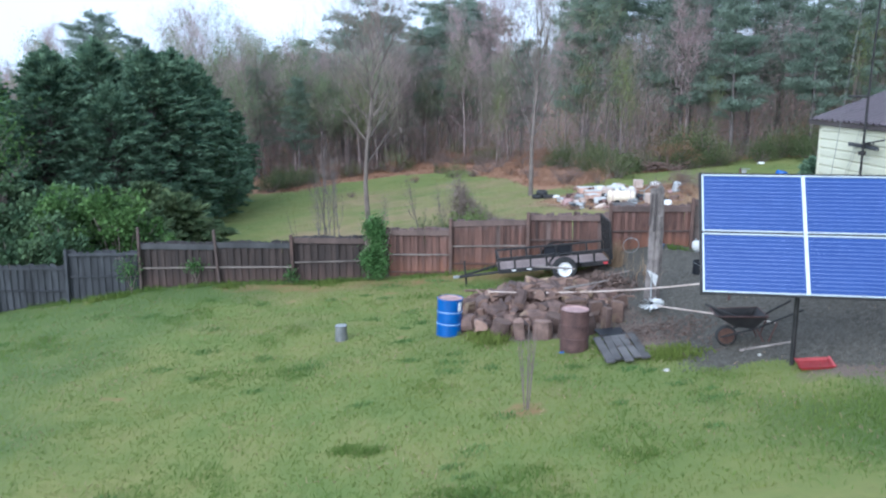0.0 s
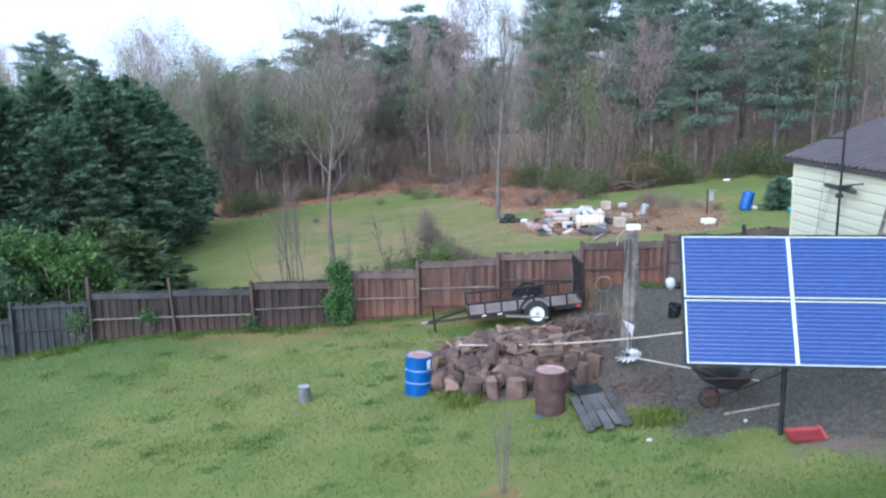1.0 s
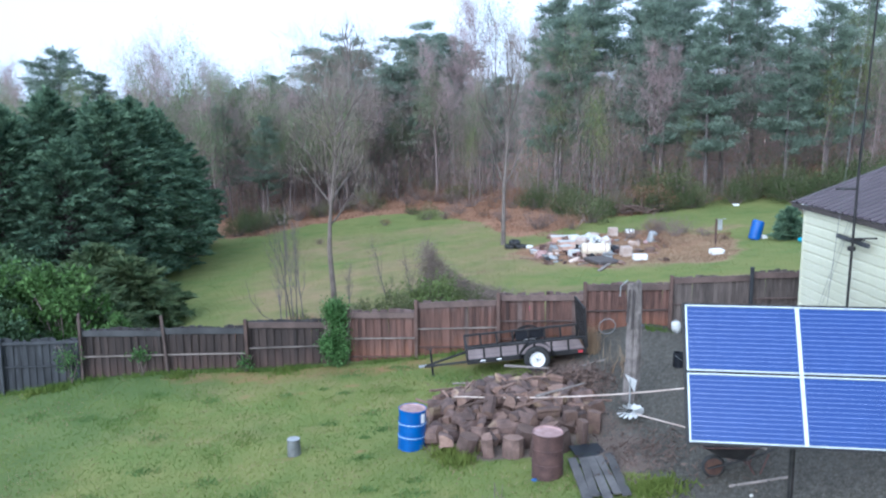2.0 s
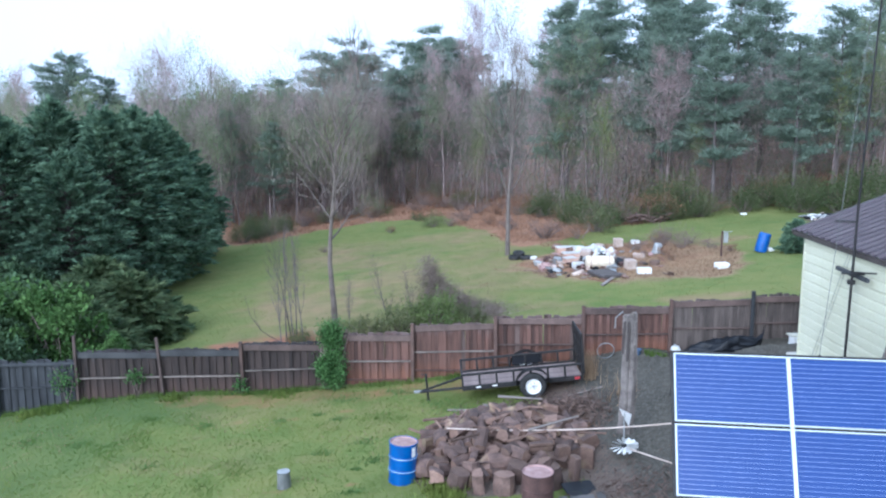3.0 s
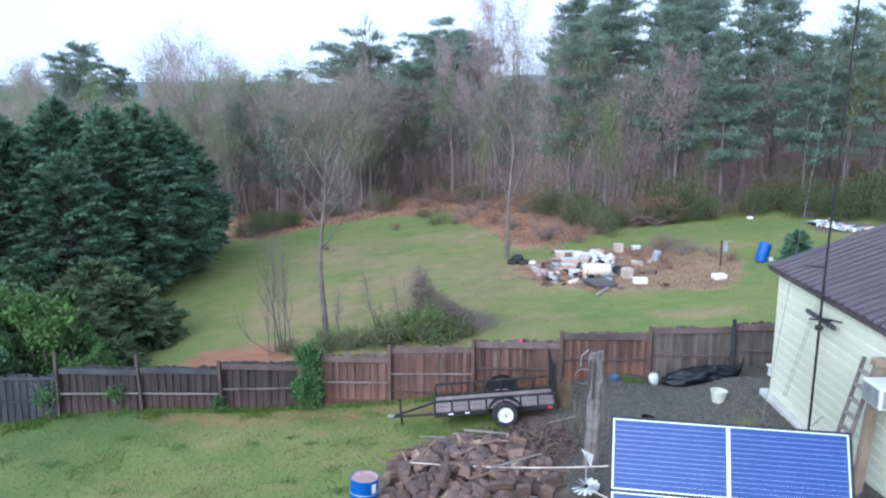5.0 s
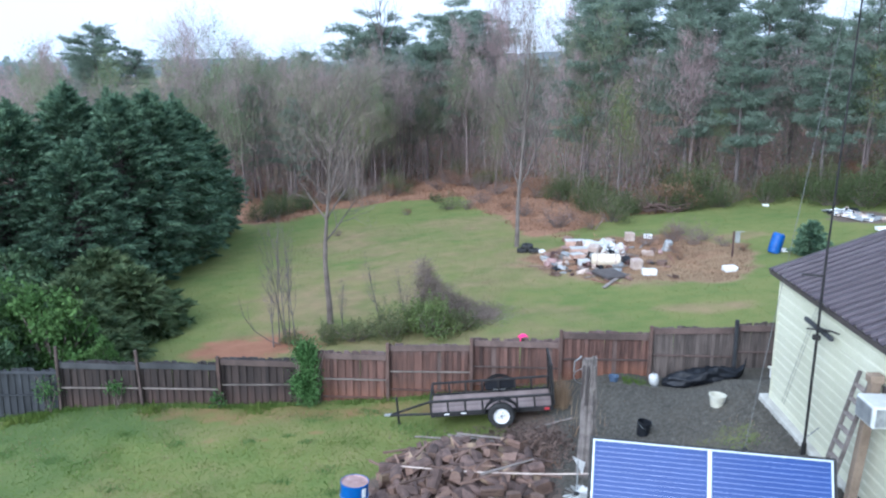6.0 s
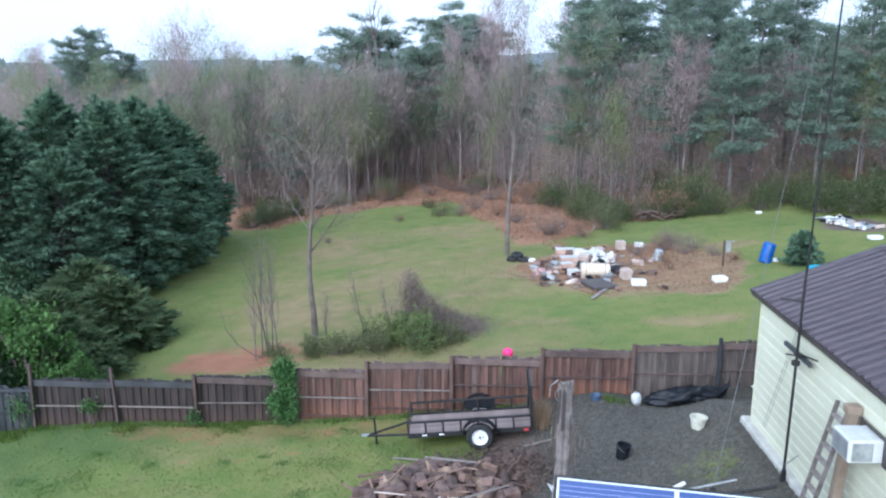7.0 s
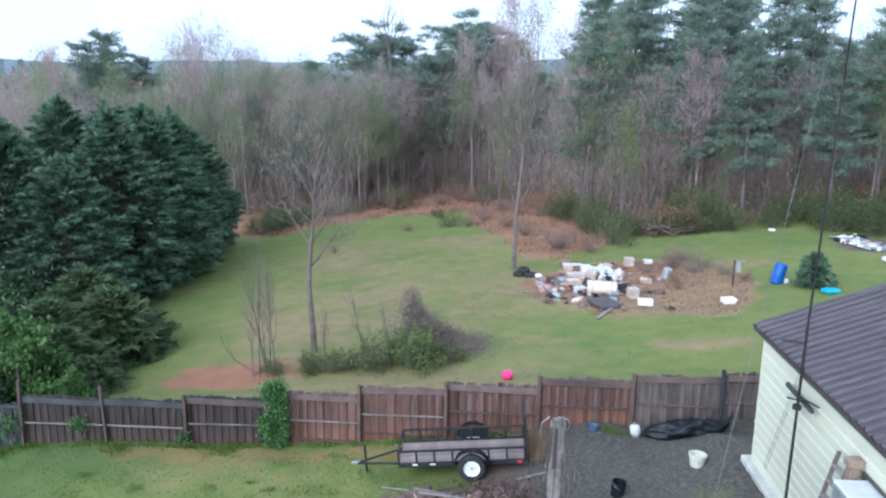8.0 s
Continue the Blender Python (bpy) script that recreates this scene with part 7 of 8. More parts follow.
def rubbish():
    white = "stained white appliance dumped in dry grass"
    for x, y, w, d, h, tn, ln, m in ((8.15, 42.1, 0.7, 0.5, 0.45, 20, 0, AGED_WHITE), (8.0, 43.4, 0.9, 0.6, 0.4, 20, 0, SALMON), (10.45, 40.7, 0.62, 0.6, 0.72, 12, 4, WHITE_DIRTY), (10.8, 39.4, 0.85, 0.5, 0.42, -4, 0, WHITE_PAINT), (14.45, 39.3, 0.8, 0.5, 0.36, 14, 5, WHITE_PAINT),
                                    (11.4, 47.4, 0.62, 0.6, 0.75, 5, 0, WHITE_DIRTY), (12.5, 47.8, 0.6, 0.5, 0.35, 0, 0, WHITE_PAINT), (9.5, 45.2, 0.8, 0.65, 0.7, 35, 0, AGED_WHITE), (9.0, 44.5, 0.7, 0.6, 0.7, -20, 12, WHITE_DIRTY), (8.35, 46.9, 1.5, 0.7, 0.45, 3, 0, SALMON),
                                    (9.95, 45.9, 0.6, 0.6, 0.75, 60, 8, WHITE_DIRTY), (8.35, 44.6, 1.5, 0.7, 0.45, 5, 0, SALMON), (10.2, 44.3, 0.5, 0.5, 0.5, 40, 16, WHITE_DIRTY), (6.35, 45.9, 0.5, 0.4, 0.22, 10, 0, WHITE_PAINT), (8.9, 46.3, 0.65, 0.6, 0.65, 15, -8, AGED_WHITE)):
        a = appliance(x, y, w, d, h, tn, ln, m, "rust-stained pinkish appliance lying in the rubbish" if m is SALMON else white)
        if m is SALMON:
            b = nb()
            box(b, -0.06, 0.03, 0.66 * h + 0.045, 0.72 * w, 0.7 * d, 0.05, 0.012)
            part("lid", b, DULL_WHITE, a, "white enamel lid set askew")
    # an old tank lying on its side in front of the heap
    x, y = 9.15, 41.6
    w = thing("water_heater", pose(x, y, gz(x, y) + 0.31, 0, 0, -6), "cream water heater lying on its side in the rubbish", "water heater")
    lying = Matrix.Rotation(math.pi / 2, 4, "Y")
    part("tank", lathe(nb(), [(0, -0.72), (0.2, -0.71), (0.3, -0.67), (0.33, -0.6), (0.33, 0.6), (0.3, 0.67), (0.2, 0.71), (0, 0.72)], 28, lying), STAINED_CREAM, w, smooth=True)
    for z in (-0.45, 0.45):
        part("band", lathe(nb(), [(0.331, z - 0.02), (0.336, z - 0.02), (0.336, z + 0.02), (0.331, z + 0.02)], 28, lying), RUST_LID, w, "rusty band")
    part("outlet", rod(nb(), (0.7, 0.05, 0.1), (0.82, 0.05, 0.1), 0.03, 0.03, 10), RUST, w)
    # crumpled white plastic sheeting thrown over the heap
    r = rng(28)
    for x, y, a, c, h in ((9.7, 45.4, 0.62, 0.5, 0.5), (10.25, 44.4, 0.45, 0.34, 0.34), (9.1, 45.9, 0.5, 0.4, 0.4), (9.6, 44.2, 0.36, 0.3, 0.3), (10.5, 45.3, 0.4, 0.25, 0.3)):
        b = nb()
        bmesh.ops.create_icosphere(b, subdivisions=4, radius=1.0)
        k = r.uniform(0, 6, 6)
        for v in b.verts:
            d = v.co.copy()
            q = 1 + 0.16 * math.sin(4 * d.x + k[0]) * math.cos(5 * d.y + k[1]) + 0.1 * math.sin(9 * d.x + 6 * d.z + k[2]) + 0.07 * math.sin(13 * d.y - 8 * d.z + k[3]) + 0.03 * r.normal()
            v.co = Vector((a * q * d.x, c * q * d.y, max(-0.03, h * q * d.z)))
        o = bm_obj("plastic_sheeting", b, DULL_WHITE)
        o.matrix_basis = pose(x, y, gz(x, y), 0, 0, 25 * x)
        tagged(o, "crumpled heap of white plastic sheeting in the rubbish", "sheeting", "sheeting in the rubbish patch")
    r = rng(29)
    for k in range(150):
        x, y = r.normal(8.9, 1.0), r.normal(43.2, 1.9)
        if k > 110:
            x, y = r.uniform(6.5, 12.5), r.uniform(40, 45.5)
        w, d, h = r.uniform(0.12, 0.55), r.uniform(0.1, 0.4), r.uniform(0.05, 0.32)
        m = (WHITE_DIRTY, WHITE_DIRTY, GREY_METAL, BLACK_PLASTIC, SPLIT, RUST_LID, RUST, SPLIT)[int(r.integers(0, 8))]
        b = nb()
        box(b, 0, 0, h / 2, w, d, h, 0.02)
        for v in b.verts:
            v.co.x += r.normal(0, 0.045)
            v.co.y += r.normal(0, 0.045)
            v.co.z *= r.uniform(0.7, 1.25)
        o = bm_obj("scrap_box", b, m)
        o.matrix_basis = pose(x, y, gz(x, y) - 0.03, r.normal(0, 8), r.normal(0, 8), r.uniform(0, 180))
        tagged(o, "small piece of mixed pale scrap in the rubbish heap", "scrap", "scrap in the rubbish patch")
    for k in range(30):
        x, y = r.normal(9.3, 1.5), r.normal(42.6, 2.2)
        ln = r.uniform(0.6, 2.0)
        o = bm_obj("scrap_plank", box(nb(), 0, 0, 0.02, ln, 0.11, 0.03, 0.004), (OLD_WOOD, FENCE_WOOD, SPLIT)[k % 3])
        o.matrix_basis = pose(x, y, gz(x, y) + 0.01, r.normal(0, 3), r.normal(0, 4), r.uniform(0, 180))
        tagged(o, "weathered board lying in the rubbish patch", "plank", "boards in the rubbish patch")
    b = nb()
    box(b, 0, 0, 0.05, 2.9, 0.16, 0.05, 0.004)
    o = bm_obj("scrap_plank", b, OLD_WOOD)
    o.matrix_basis = pose(9.05, 38.6, gz(9.05, 38.6), 0, 0, 62)
    tagged(o, "long pale board lying across the rubbish patch", "plank", "boards in the rubbish patch")
    b = nb()
    box(b, 0, 0, 0.12, 1.15, 1.5, 0.2, 0.05)
    o = bm_obj("mat_roll", b, TRIM)
    o.matrix_basis = pose(9.0, 39.6, gz(9.0, 39.6), 0, 0, 20)
    tagged(o, "dark grey folded mat in the rubbish patch", "mat")
    for k, (x, y, z, a) in enumerate(((5.35, 46.3, 0.0, 0), (5.95, 46.0, 0.0, 0), (5.6, 46.35, 0.2, 8))):
        t = thing("car_tyre", pose(x, y, gz(x, y) + z, a, 0, 0), "old black car tyre at the foot of a tree", "tyre", "dumped tyres")
        b = nb()
        lathe(b, [(0.2, 0.0), (0.3, 0.0), (0.33, 0.05), (0.33, 0.16), (0.3, 0.21), (0.2, 0.21), (0.17, 0.1), (0.2, 0.0)], 26)
        part("tread", b, RUBBER, t)
    # blue barrel leaning, its white box, post with a plate, grey tub on edge
    x, y = 17.66, 42.7
    d = thing("barrel", pose(x, y, gz(x, y), 0, 14, 10), "blue plastic barrel leaning in the field", "barrel")
    b = nb()
    lathe(b, [(0, 0), (0.26, 0.0), (0.3, 0.06), (0.31, 0.3), (0.29, 0.32), (0.31, 0.34), (0.31, 0.66), (0.29, 0.68), (0.31, 0.7), (0.3, 0.95), (0.25, 1.02), (0, 1.0)], 24)
    part("body", b, BLUE_PLASTIC, d)
    appliance(18.2, 42.75, 0.4, 0.35, 0.26, 10, 0, WHITE_PAINT, "small white box beside the blue barrel", False)
    x, y = 15.5, 42.3
    p = thing("signpost", pose(x, y, gz(x, y) - 0.05), "rusty post with a grey plate hanging from its arm", "post")
    b = nb()
    rod(b, (0, 0, 0), (0, 0, 1.35), 0.05, 0.05, 8)
    part("stake", b, RUST, p)
    b = nb()
    box(b, 0.2, 0, 1.02, 0.24, 0.02, 0.52, 0.004)
    rod(b, (-0.04, 0, 1.32), (0.5, 0, 1.32), 0.018, 0.018, 6)
    part("plate", b, GREY_METAL, p)
    x, y = 12.75, 44.3
    q = thing("tub", pose(x, y, gz(x, y), 8, 6, 12), "pale grey tub upside down in the dry grass", "tub")
    b = nb()
    lathe(b, [(0.27, 0.0), (0.3, 0.0), (0.3, 0.04), (0.26, 0.05), (0.22, 0.5), (0.17, 0.56), (0, 0.57)], 24)
    part("shell", b, GREY_METAL, q)
    # pale scrap by the wood
    for k in range(44):
        u = r.random()
        x, y = 24.3 + 1.5 * r.random() + 0.6 * u, 52.6 - 3.6 * u + r.normal(0, 0.3)
        b = nb()
        box(b, 0, 0, 0.14, r.uniform(0.25, 0.8), r.uniform(0.2, 0.5), r.uniform(0.06, 0.22), 0.02)
        o = bm_obj("scrap_sheet", b, (WHITE_PAINT, GREY_METAL, GREY_METAL, BLACK_PLASTIC, WHITE_DIRTY, GREY_METAL)[k % 6])
        o.matrix_basis = pose(x, y, gz(x, y) - 0.02, r.normal(0, 10), r.normal(0, 10), r.uniform(0, 180))
        tagged(o, "pale sheet of scrap dumped at the wood's edge", "scrap", "scrap at the wood's edge")
    appliance(24.8, 46.4, 0.9, 0.5, 0.3, 5, 0, WHITE_PAINT, "white box lying in the far grass", False)
    appliance(22.0, 56.2, 0.5, 0.3, 0.2, 5, 0, WHITE_PAINT, "white box lying in the far grass", False)
    b = nb()
    box(b, 0, 0, 0.12, 0.75, 0.5, 0.2, 0.06)
    o = bm_obj("tarp_bundle", b, TARP)
    o.matrix_basis = pose(19.3, 40.3, gz(19.3, 40.3), 0, 0, 12)
    tagged(o, "bright cyan tarp bundle in the grass", "tarp")
    b = nb()
    bmesh.ops.create_icosphere(b, subdivisions=1, radius=0.06)
    o = bm_obj("golf_ball", b, WHITE_PAINT)
    o.location = (2.6, 34.0, gz(2.6, 34.0) + 0.05)
    tagged(o, "small white ball in the grass", "ball")


rubbish()


def stray_bits():
    """Small pale and blue scraps lying in the grass before the woodpile."""
    for name, x, y, w, d, h, m, label in (("scrap_cloth", 2.4, 15.6, 0.22, 0.12, 0.03, BLUE_PLASTIC, "scrap of blue plastic by the rusty drum"), ("stone", 3.91, 13.55, 0.13, 0.09, 0.05, CONCRETE, "small pale stone in the lawn"), ("stone", 5.55, 13.6, 0.08, 0.07, 0.04, CONCRETE, "small pale stone in the gravel")):
        b = nb()
        bmesh.ops.create_icosphere(b, subdivisions=2, radius=0.5)
        for v in b.verts:
            v.co.x, v.co.y, v.co.z = v.co.x * w * (1 + 0.2 * math.sin(v.co.y * 9)), v.co.y * d, max(v.co.z, -0.3) * h * 1.3
        o = bm_obj(name, b, m)
        o.matrix_basis = pose(x, y, gz(x, y) + h * 0.35, 0, 0, 30)
        tagged(o, label, "scrap" if "scrap" in name else "stone")


stray_bits()


def brush_heap():
    """A dark heap of cut limbs at the foot of the wood."""
    r = rng(31)
    x, y = 15.6, 56.0
    h = thing("brush_heap", (x, y, gz(x, y)), "dark heap of cut limbs at the foot of the wood", "brush heap")
    for k in range(34):
        c = np.array((r.normal(0, 0.8), r.normal(0, 0.3), 0.12 + 0.5 * r.random()))
        d = r.normal(0, 1, 3) * np.array((1.0, 0.5, 0.25))
        d /= np.linalg.norm(d)
        st = Sticks()
        st.add((c - d * 0.6, c + r.normal(0, 0.05, 3), c + d * 0.6), (0.06, 0.045, 0.02), seg=5)
        mesh_part("limb", st.mesh("limb", LOGBARK), h)


brush_heap()


# ---- grass, gravel, undergrowth and far woods ----
def scatter(n, x0, x1, y0, y1, r):
    return np.stack((r.uniform(x0, x1, n), r.uniform(y0, y1, n)), 1)


def grass():
    r = rng(201)

    def lay(name, p, ln, wd, material, label, lean=0.5, lift=0.0):
        z = land(p[:, 0], p[:, 1]) - 0.005
        c = np.column_stack((p, z + lift))
        d = np.tile((0, 0, 1.0), (len(p), 1))
        me = fast_mesh(name, blades(c, ln, wd, d, r, spread=lean), tri_faces(len(p)), material)
        tagged(new(name, me), label, "grass", kind="stuff")

    def keep(p, thr=0.45):
        x, y = p[:, 0], p[:, 1]
        bare = np.maximum.reduce((gravel_at(x, y) * 1.1, clay_at(x, y), litter_at(x, y), dirt_at(x, y)))
        return p[bare + r.uniform(-0.25, 0.25, len(p)) < thr]

    # lawn: short, uneven
    p = keep(scatter(230000, -17, 9.3, 8.5, 24.2, r))
    p = p[straw_at(p[:, 0], p[:, 1]) + r.uniform(-0.2, 0.2, len(p)) < 0.56]
    p = p[0.8 * lush_at(p[:, 0], p[:, 1]) < r.random(len(p))]
    f = 0.5 + 0.5 * lump(p[:, 0], p[:, 1], 1.7) * lump(p[:, 0] + 5, p[:, 1], 0.6)
    p = p[r.random(len(p)) < 0.35 + 0.65 * f]
    lay("lawn_grass", p, 0.07, 0.016, GRASS, "short uneven yard grass", 1.0)
    # darker clover and weed tufts
    q = scatter(190000, -14, 9, 8.5, 24, r)
    x, y = q[:, 0], q[:, 1]
    f = 0.6 * lump(x + 0.4 * y, y, 1.05) + 0.4 * lump(x - 3, y + 0.7 * x, 2.3) + 0.2 * lump(y + 5, x - 0.5 * y, 5.3) + 0.25 * lump(x + y, y - x, 0.55)
    q = keep(q[f > 0.36 + 0.4 * r.random(len(q))], 0.6)
    near = [np.array(c) + r.normal(0, t, (420, 2)) * np.array((1.3, 0.9)) for c, t in (((0.0, 9.5), 0.22), ((1.05, 9.75), 0.2), ((0.3, 9.3), 0.16), ((-1.6, 11.6), 0.12), ((2.6, 9.9), 0.18), ((-1.2, 11.4), 0.1))]
    near.append(keep(r.normal((6.3, 10.0), (1.2, 0.9), (9000, 2)), 0.5))
    q = np.concatenate([q] + near)
    w = scatter(60000, -16, 9, 8.5, 24.2, r)
    w = keep(w[lush_at(w[:, 0], w[:, 1]) > r.uniform(0.35, 1.0, len(w))], 0.6)
    q = np.concatenate((q, w))
    lay("lush_grass", q, 0.08, 0.015, LUSH, "softer deeper green patches of grass", 0.7)
    cs = scatter(75, -13, 8, 9, 24, r)
    cs = cs[gravel_at(cs[:, 0], cs[:, 1]) < 0.2]
    q = []
    for c in cs:
        s = r.uniform(0.05, 0.16) * (1.7 if r.random() < 0.2 else 1)
        q.append(c + r.normal(0, s, (int(1500 * s), 2)) * np.array((1.3, 0.9)))
    q = keep(np.concatenate(q), 0.7)
    lay("weed_tufts", q, 0.07, 0.02, GRASS_DARK, "darker green weed tufts in the lawn", 0.9)
    # pale dry blades
    p = keep(scatter(36000, -15, 9, 8.5, 24, r), 0.9)
    p = p[lump(p[:, 0], p[:, 1], 1.3) + 0.6 * lump(p[:, 0] + 4, p[:, 1], 3.1) > r.uniform(-0.4, 1.0, len(p))]
    lay("dry_blades", p, 0.07, 0.014, DRY_GRASS, "pale dry blades in the lawn", 1.2)
    # field
    p = keep(scatter(70000, -13, 30, 25, 66, r))
    p = p[straw_at(p[:, 0], p[:, 1]) < 0.6]
    lay("field_grass", p, 0.06, 0.03, FIELD_GRASS, "field grass beyond the fence", 0.8)
    p = scatter(36000, 3, 18, 35, 52, r)
    p = p[straw_at(p[:, 0], p[:, 1]) > r.uniform(0.55, 0.9, len(p))]
    lay("dead_grass", p, 0.15, 0.026, DEAD_GRASS, "matted dead grass in the rubbish patch", 1.0)
    # dry stalks in the leaf litter before the wood
    p = scatter(52000, -13, 22, 49, 80, r)
    p = p[(litter_at(p[:, 0], p[:, 1]) > 0.35) & (0.5 + 0.5 * lump(p[:, 0], p[:, 1], 0.8) > r.random(len(p)) * 0.9)]
    lay("dead_stalks", p, 0.3, 0.035, BROWN_LEAF, "dry brown stalks and leaves before the wood", 0.7)
    # tall dry grass by the trailer and along the fence
    p = np.concatenate([r.normal((4.9, 22.9), (0.1, 0.25), (520, 2)), r.normal((5.25, 21.2), (0.25, 0.4), (50, 2))])
    lay("tall_dry_grass", p, 0.62, 0.014, DRY_GRASS, "tall tan grass by the trailer", 0.2)
    p = np.concatenate([np.stack((r.uniform(-13, 4.5, 7000), r.normal(24.15, 0.09, 7000)), 1), np.stack((r.uniform(6.7, 7.5, 500), r.normal(23.8, 0.12, 500)), 1)])
    p = p[(0.5 + 0.5 * lump(p[:, 0], p[:, 0], 1.9)) > r.random(len(p)) * 1.3]
    lay("fence_weeds", p, 0.17, 0.02, LUSH, "weeds along the foot of the fence", 0.45)
    p = np.concatenate([r.normal(c, (0.16, 0.12), (130, 2)) for c in ((0.95, 17.0), (1.05, 16.75), (0.8, 17.25), (4.3, 14.45))])
    lay("tall_weeds", p, 0.22, 0.035, GRASS, "tall green weeds in front of the woodpile", 0.35)
    p = np.concatenate([r.normal(c, 0.2, (210, 2)) for c in ((-6.6, 23.9), (-9.9, 23.8), (-3.6, 23.95), (1.0, 16.9), (0.9, 17.3), (4.25, 14.5), (4.45, 14.4), (4.1, 14.45), (0.75, 17.7), (-10.6, 23.8))])
    lay("leafy_weeds", p, 0.15, 0.04, GRASS, "leafy green weeds", 0.7)


grass()


def gravel():
    r = rng(211)
    p = scatter(48000, 3.4, 9.6, 11.0, 24.3, r)
    p = p[gravel_at(p[:, 0], p[:, 1]) > r.uniform(0.2, 0.8, len(p))]
    n = len(p)
    s = r.uniform(0.014, 0.038, (n, 1, 1)) * (1 + (r.random((n, 1, 1)) < 0.05) * 0.8)
    octa = np.array(((1, 0, -0.3), (0, 1, -0.3), (-1, 0, -0.3), (0, -1, -0.3), (0, 0, 0.7)), float)
    v = octa[None] * s * r.uniform(0.6, 1.3, (n, 5, 1))
    a = r.uniform(0, 6.28, n)
    ca, sa = np.cos(a)[:, None], np.sin(a)[:, None]
    v = np.stack((v[..., 0] * ca - v[..., 1] * sa, v[..., 0] * sa + v[..., 1] * ca, v[..., 2]), -1)
    v += np.column_stack((p, land(p[:, 0], p[:, 1]) + 0.006))[:, None]
    tri = np.array(((0, 1, 4), (1, 2, 4), (2, 3, 4), (3, 0, 4)))
    f = (np.arange(n)[:, None, None] * 5 + tri[None]).reshape(-1, 3)
    tagged(new("gravel", fast_mesh("gravel", v.reshape(-1, 3), f, STONE)), "dark grey crushed stone", "gravel", kind="stuff")


gravel()


def undergrowth():
    """Twigs, thin stems and brown leaves that fill the wood behind its edge."""
    r = rng(221)
    n = 800
    x = r.uniform(-42, 52, n)
    edge = np.interp(x, (-60, -40, -13, 1, 6, 12, 18, 44, 60), (62, 66, 75, 83, 76, 60, 61, 62, 62))
    y = edge + 26 * r.random(n) ** 1.25
    h = 1.0 + 10.0 * r.random(n) ** 1.6
    st = Sticks()
    for i in range(n):
        b = np.array((x[i], y[i], land(x[i], y[i]) - 0.05))
        t = b + np.array((r.normal(0, 0.12) * h[i], r.normal(0, 0.12) * h[i], h[i]))
        st.add((b, (b + t) / 2 + r.normal(0, 0.1, 3), t), (0.03, 0.02, 0.008), seg=3)
    tagged(new("undergrowth_stems", st.mesh("undergrowth_stems", BARK)), "dense thin grey stems inside the wood", "undergrowth", kind="stuff")
    for name, m, k, zmax, sz, label in (("undergrowth_twigs", BUD_RED, 250000, 10.0, 0.0, "haze of grey-russet twigs inside the wood"), ("green_undergrowth", BUD_GREEN, 190000, 9.0, 0.09, "pale green young leaves inside the wood"), ("brown_undergrowth", BROWN_LEAF, 60000, 3.0, 0.1, "dry brown leaves low in the wood"), ("evergreen_undergrowth", PINE_LEAF, 80000, 9.0, 0.14, "dark evergreen leaves inside the wood")):
        cc = np.column_stack((r.uniform(-42, 52, k // 30), np.zeros(k // 30), np.zeros(k // 30)))
        e = np.interp(cc[:, 0], (-60, -40, -13, 1, 6, 12, 18, 44, 60), (62, 66, 75, 83, 76, 60, 61, 62, 62))
        cc[:, 1] = e + 1 + 26 * r.random(len(cc)) ** 1.2
        cc[:, 2] = land(cc[:, 0], cc[:, 1]) + zmax * r.random(len(cc))
        c = np.repeat(cc, 30, 0) + r.normal(0, 1, (len(cc) * 30, 3)) * np.array((0.8, 0.8, 0.6))
        c = c[c[:, 2] > land(c[:, 0], c[:, 1])]
        if sz:
            me = fast_mesh(name, leaves(c, sz, r), quad_faces(len(c)), m)
        else:
            me = fast_mesh(name, blades(c, 0.8, 0.022, np.tile((0, 0, 1.0), (len(c), 1)), r, spread=0.7), tri_faces(len(c)), m)
        tagged(new(name, me), label, "undergrowth", kind="stuff")


undergrowth()


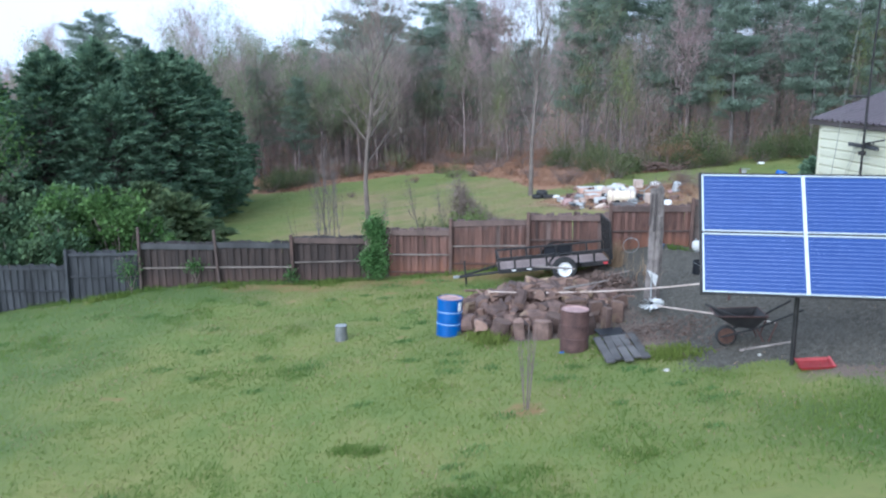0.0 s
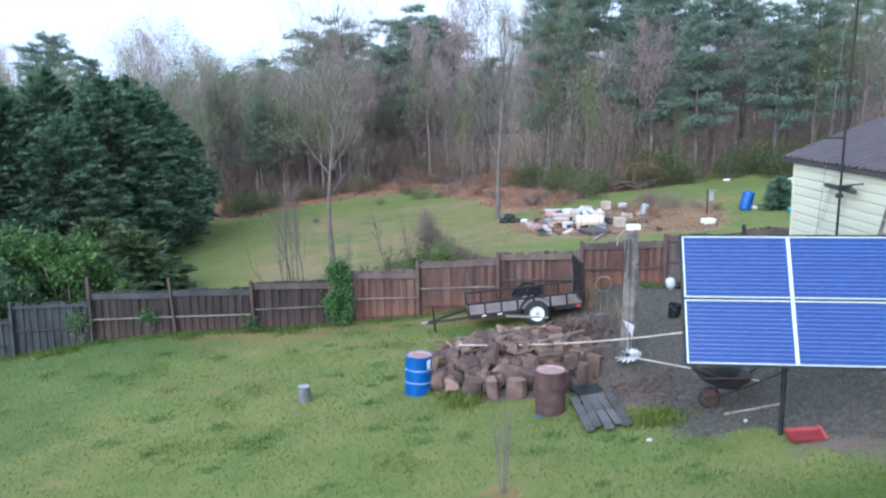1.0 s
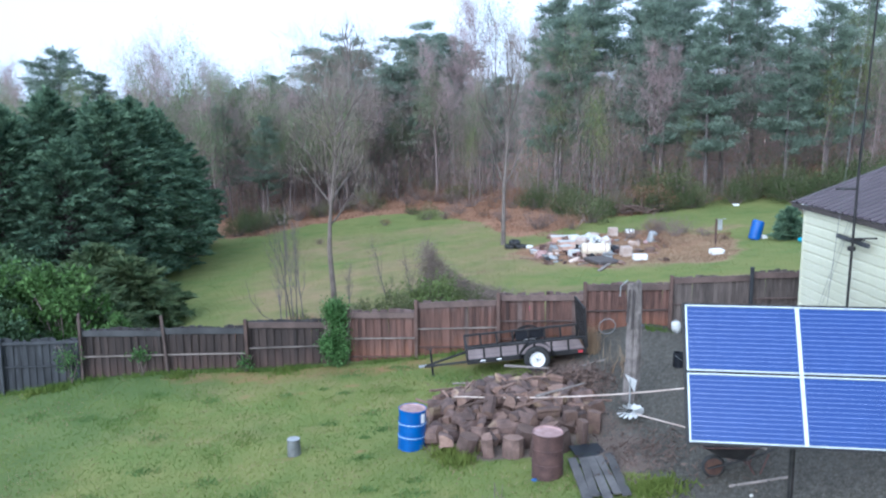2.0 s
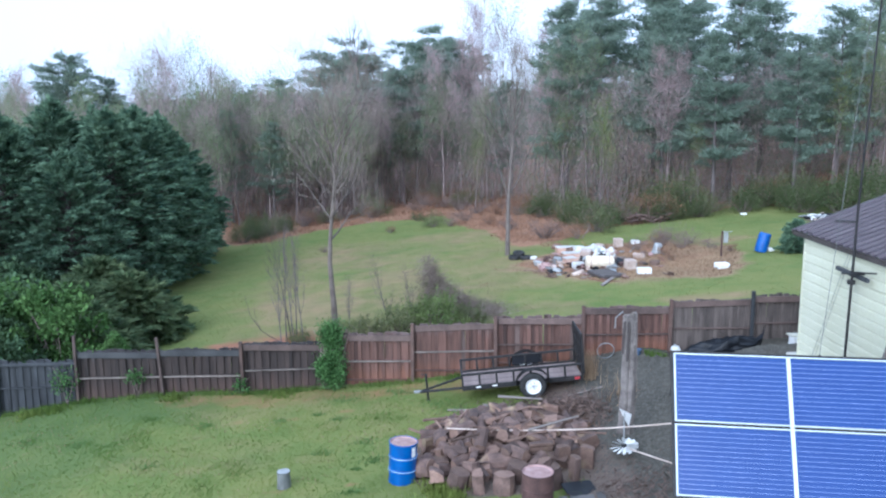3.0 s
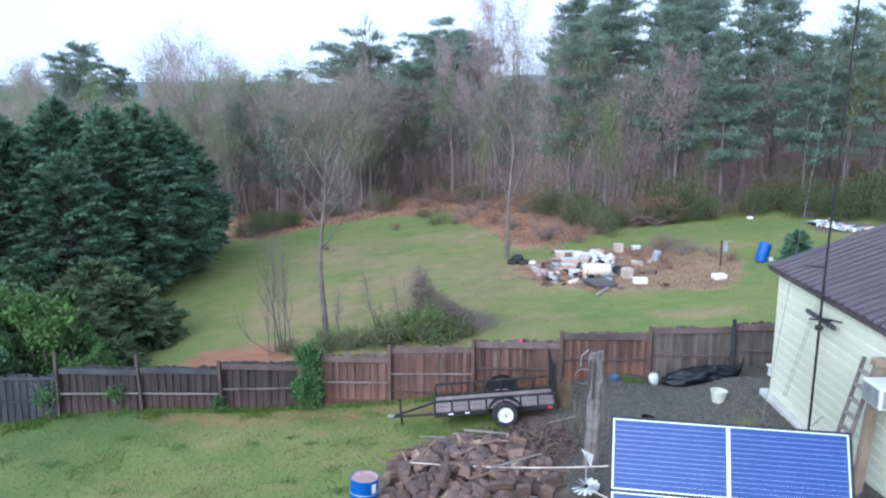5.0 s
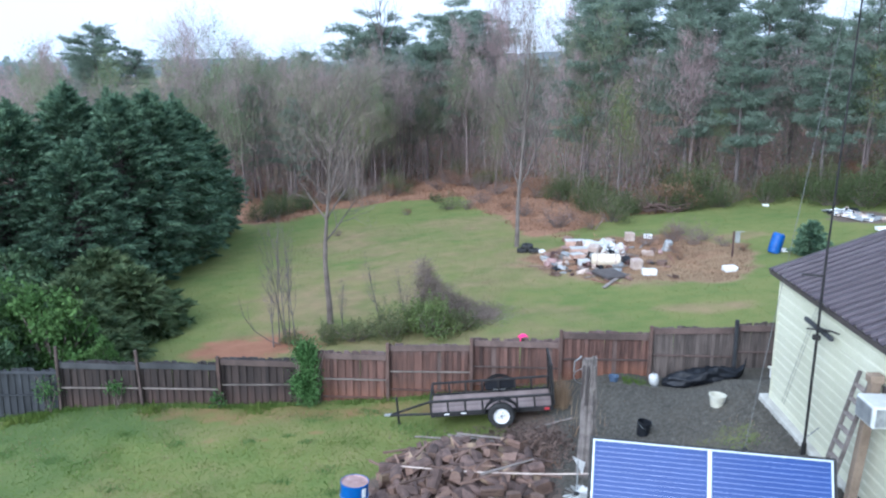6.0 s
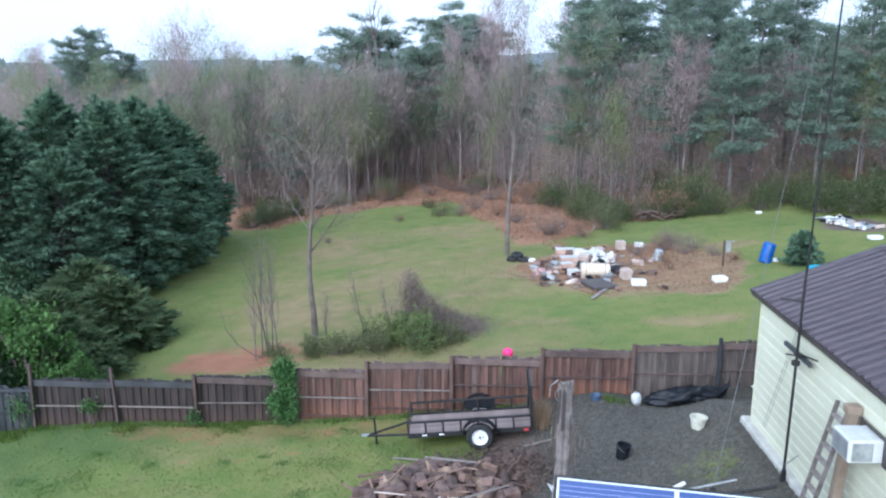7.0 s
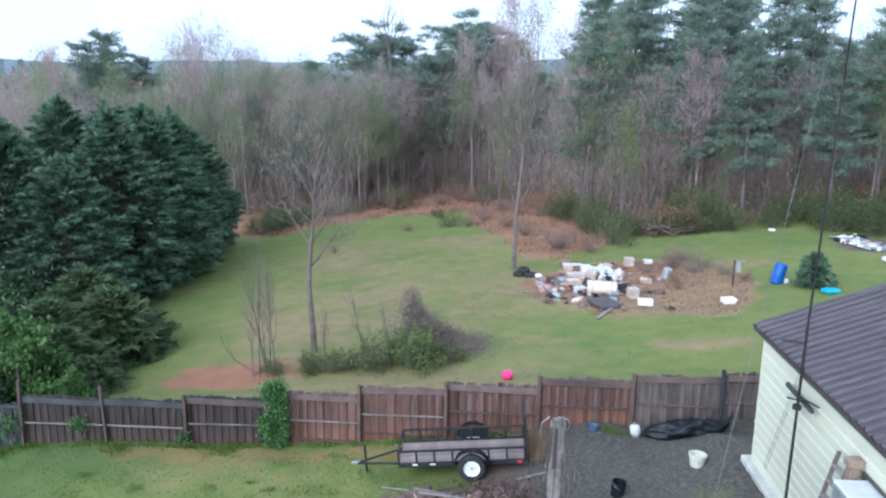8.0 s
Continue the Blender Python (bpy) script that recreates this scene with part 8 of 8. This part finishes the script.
def twig_litter():
    """Broken twigs and bark strewn beside the woodpile."""
    r = rng(241)
    p = np.concatenate((r.normal((4.1, 20.4), (0.45, 0.55), (1800, 2)), r.normal((3.2, 21.2), (0.9, 0.3), (700, 2)), r.normal((4.6, 16.0), (0.5, 0.7), (600, 2))))
    heap = 0.12 + 0.42 * np.exp(-((p[:, 0] - 4.0) / 0.5) ** 2 - ((p[:, 1] - 20.3) / 0.55) ** 2)
    c = np.column_stack((p, land(p[:, 0], p[:, 1]) + 0.03 + heap * r.random(len(p)) ** 1.3))
    d = np.zeros((len(p), 3))
    d[:, 0] = 1.0
    me = fast_mesh("twig_litter", blades(c, 0.15, 0.026, d, r, spread=1.0) , tri_faces(len(p)), BARK_CHIP)
    tagged(new("twig_litter", me), "brown broken twigs and bark strewn by the woodpile", "twigs", kind="stuff")


twig_litter()


def far_woods():
    """Crowns of the wood that goes on behind, to the foot of the ridge."""
    r = rng(231)
    mats = ((PINE_LEAF, "far_pines", "far dark green woods"), (BUD_RED, "far_bare_trees", "far russet leafless woods"), (BUD_GREEN, "far_budding_trees", "far pale green woods"))
    for k, (m, name, label) in enumerate(mats):
        n = (190, 230, 150)[k]
        y = 100 + 420 * r.random(n) ** 2.2
        x = r.uniform(-0.75, 0.75, n) * (y + 25)
        near = 60
        y[:near] = r.uniform(100, 165, near)
        x[:near] = r.uniform(-0.62, -0.02, near) * (y[:near] + 20)
        c = []
        for i in range(n):
            h = r.uniform(9, 14)
            mm = 520
            z = r.random((mm, 1)) ** 0.8
            w = (1.1 - z) * (2.6 if k == 0 else 3.0)
            g = np.concatenate((r.normal(0, 0.6, (mm, 2)) * w, z * h), 1)
            c.append(g + np.array((x[i], y[i], float(land(x[i], y[i])))))
        c = np.concatenate(c)
        tagged(new(name, fast_mesh(name, blades(c, 0.8, 0.12 if k == 0 else 0.07, np.tile((0, 0, 0.5), (len(c), 1)), r, spread=0.7), tri_faces(len(c)), m)), label, "woods", kind="stuff")


far_woods()
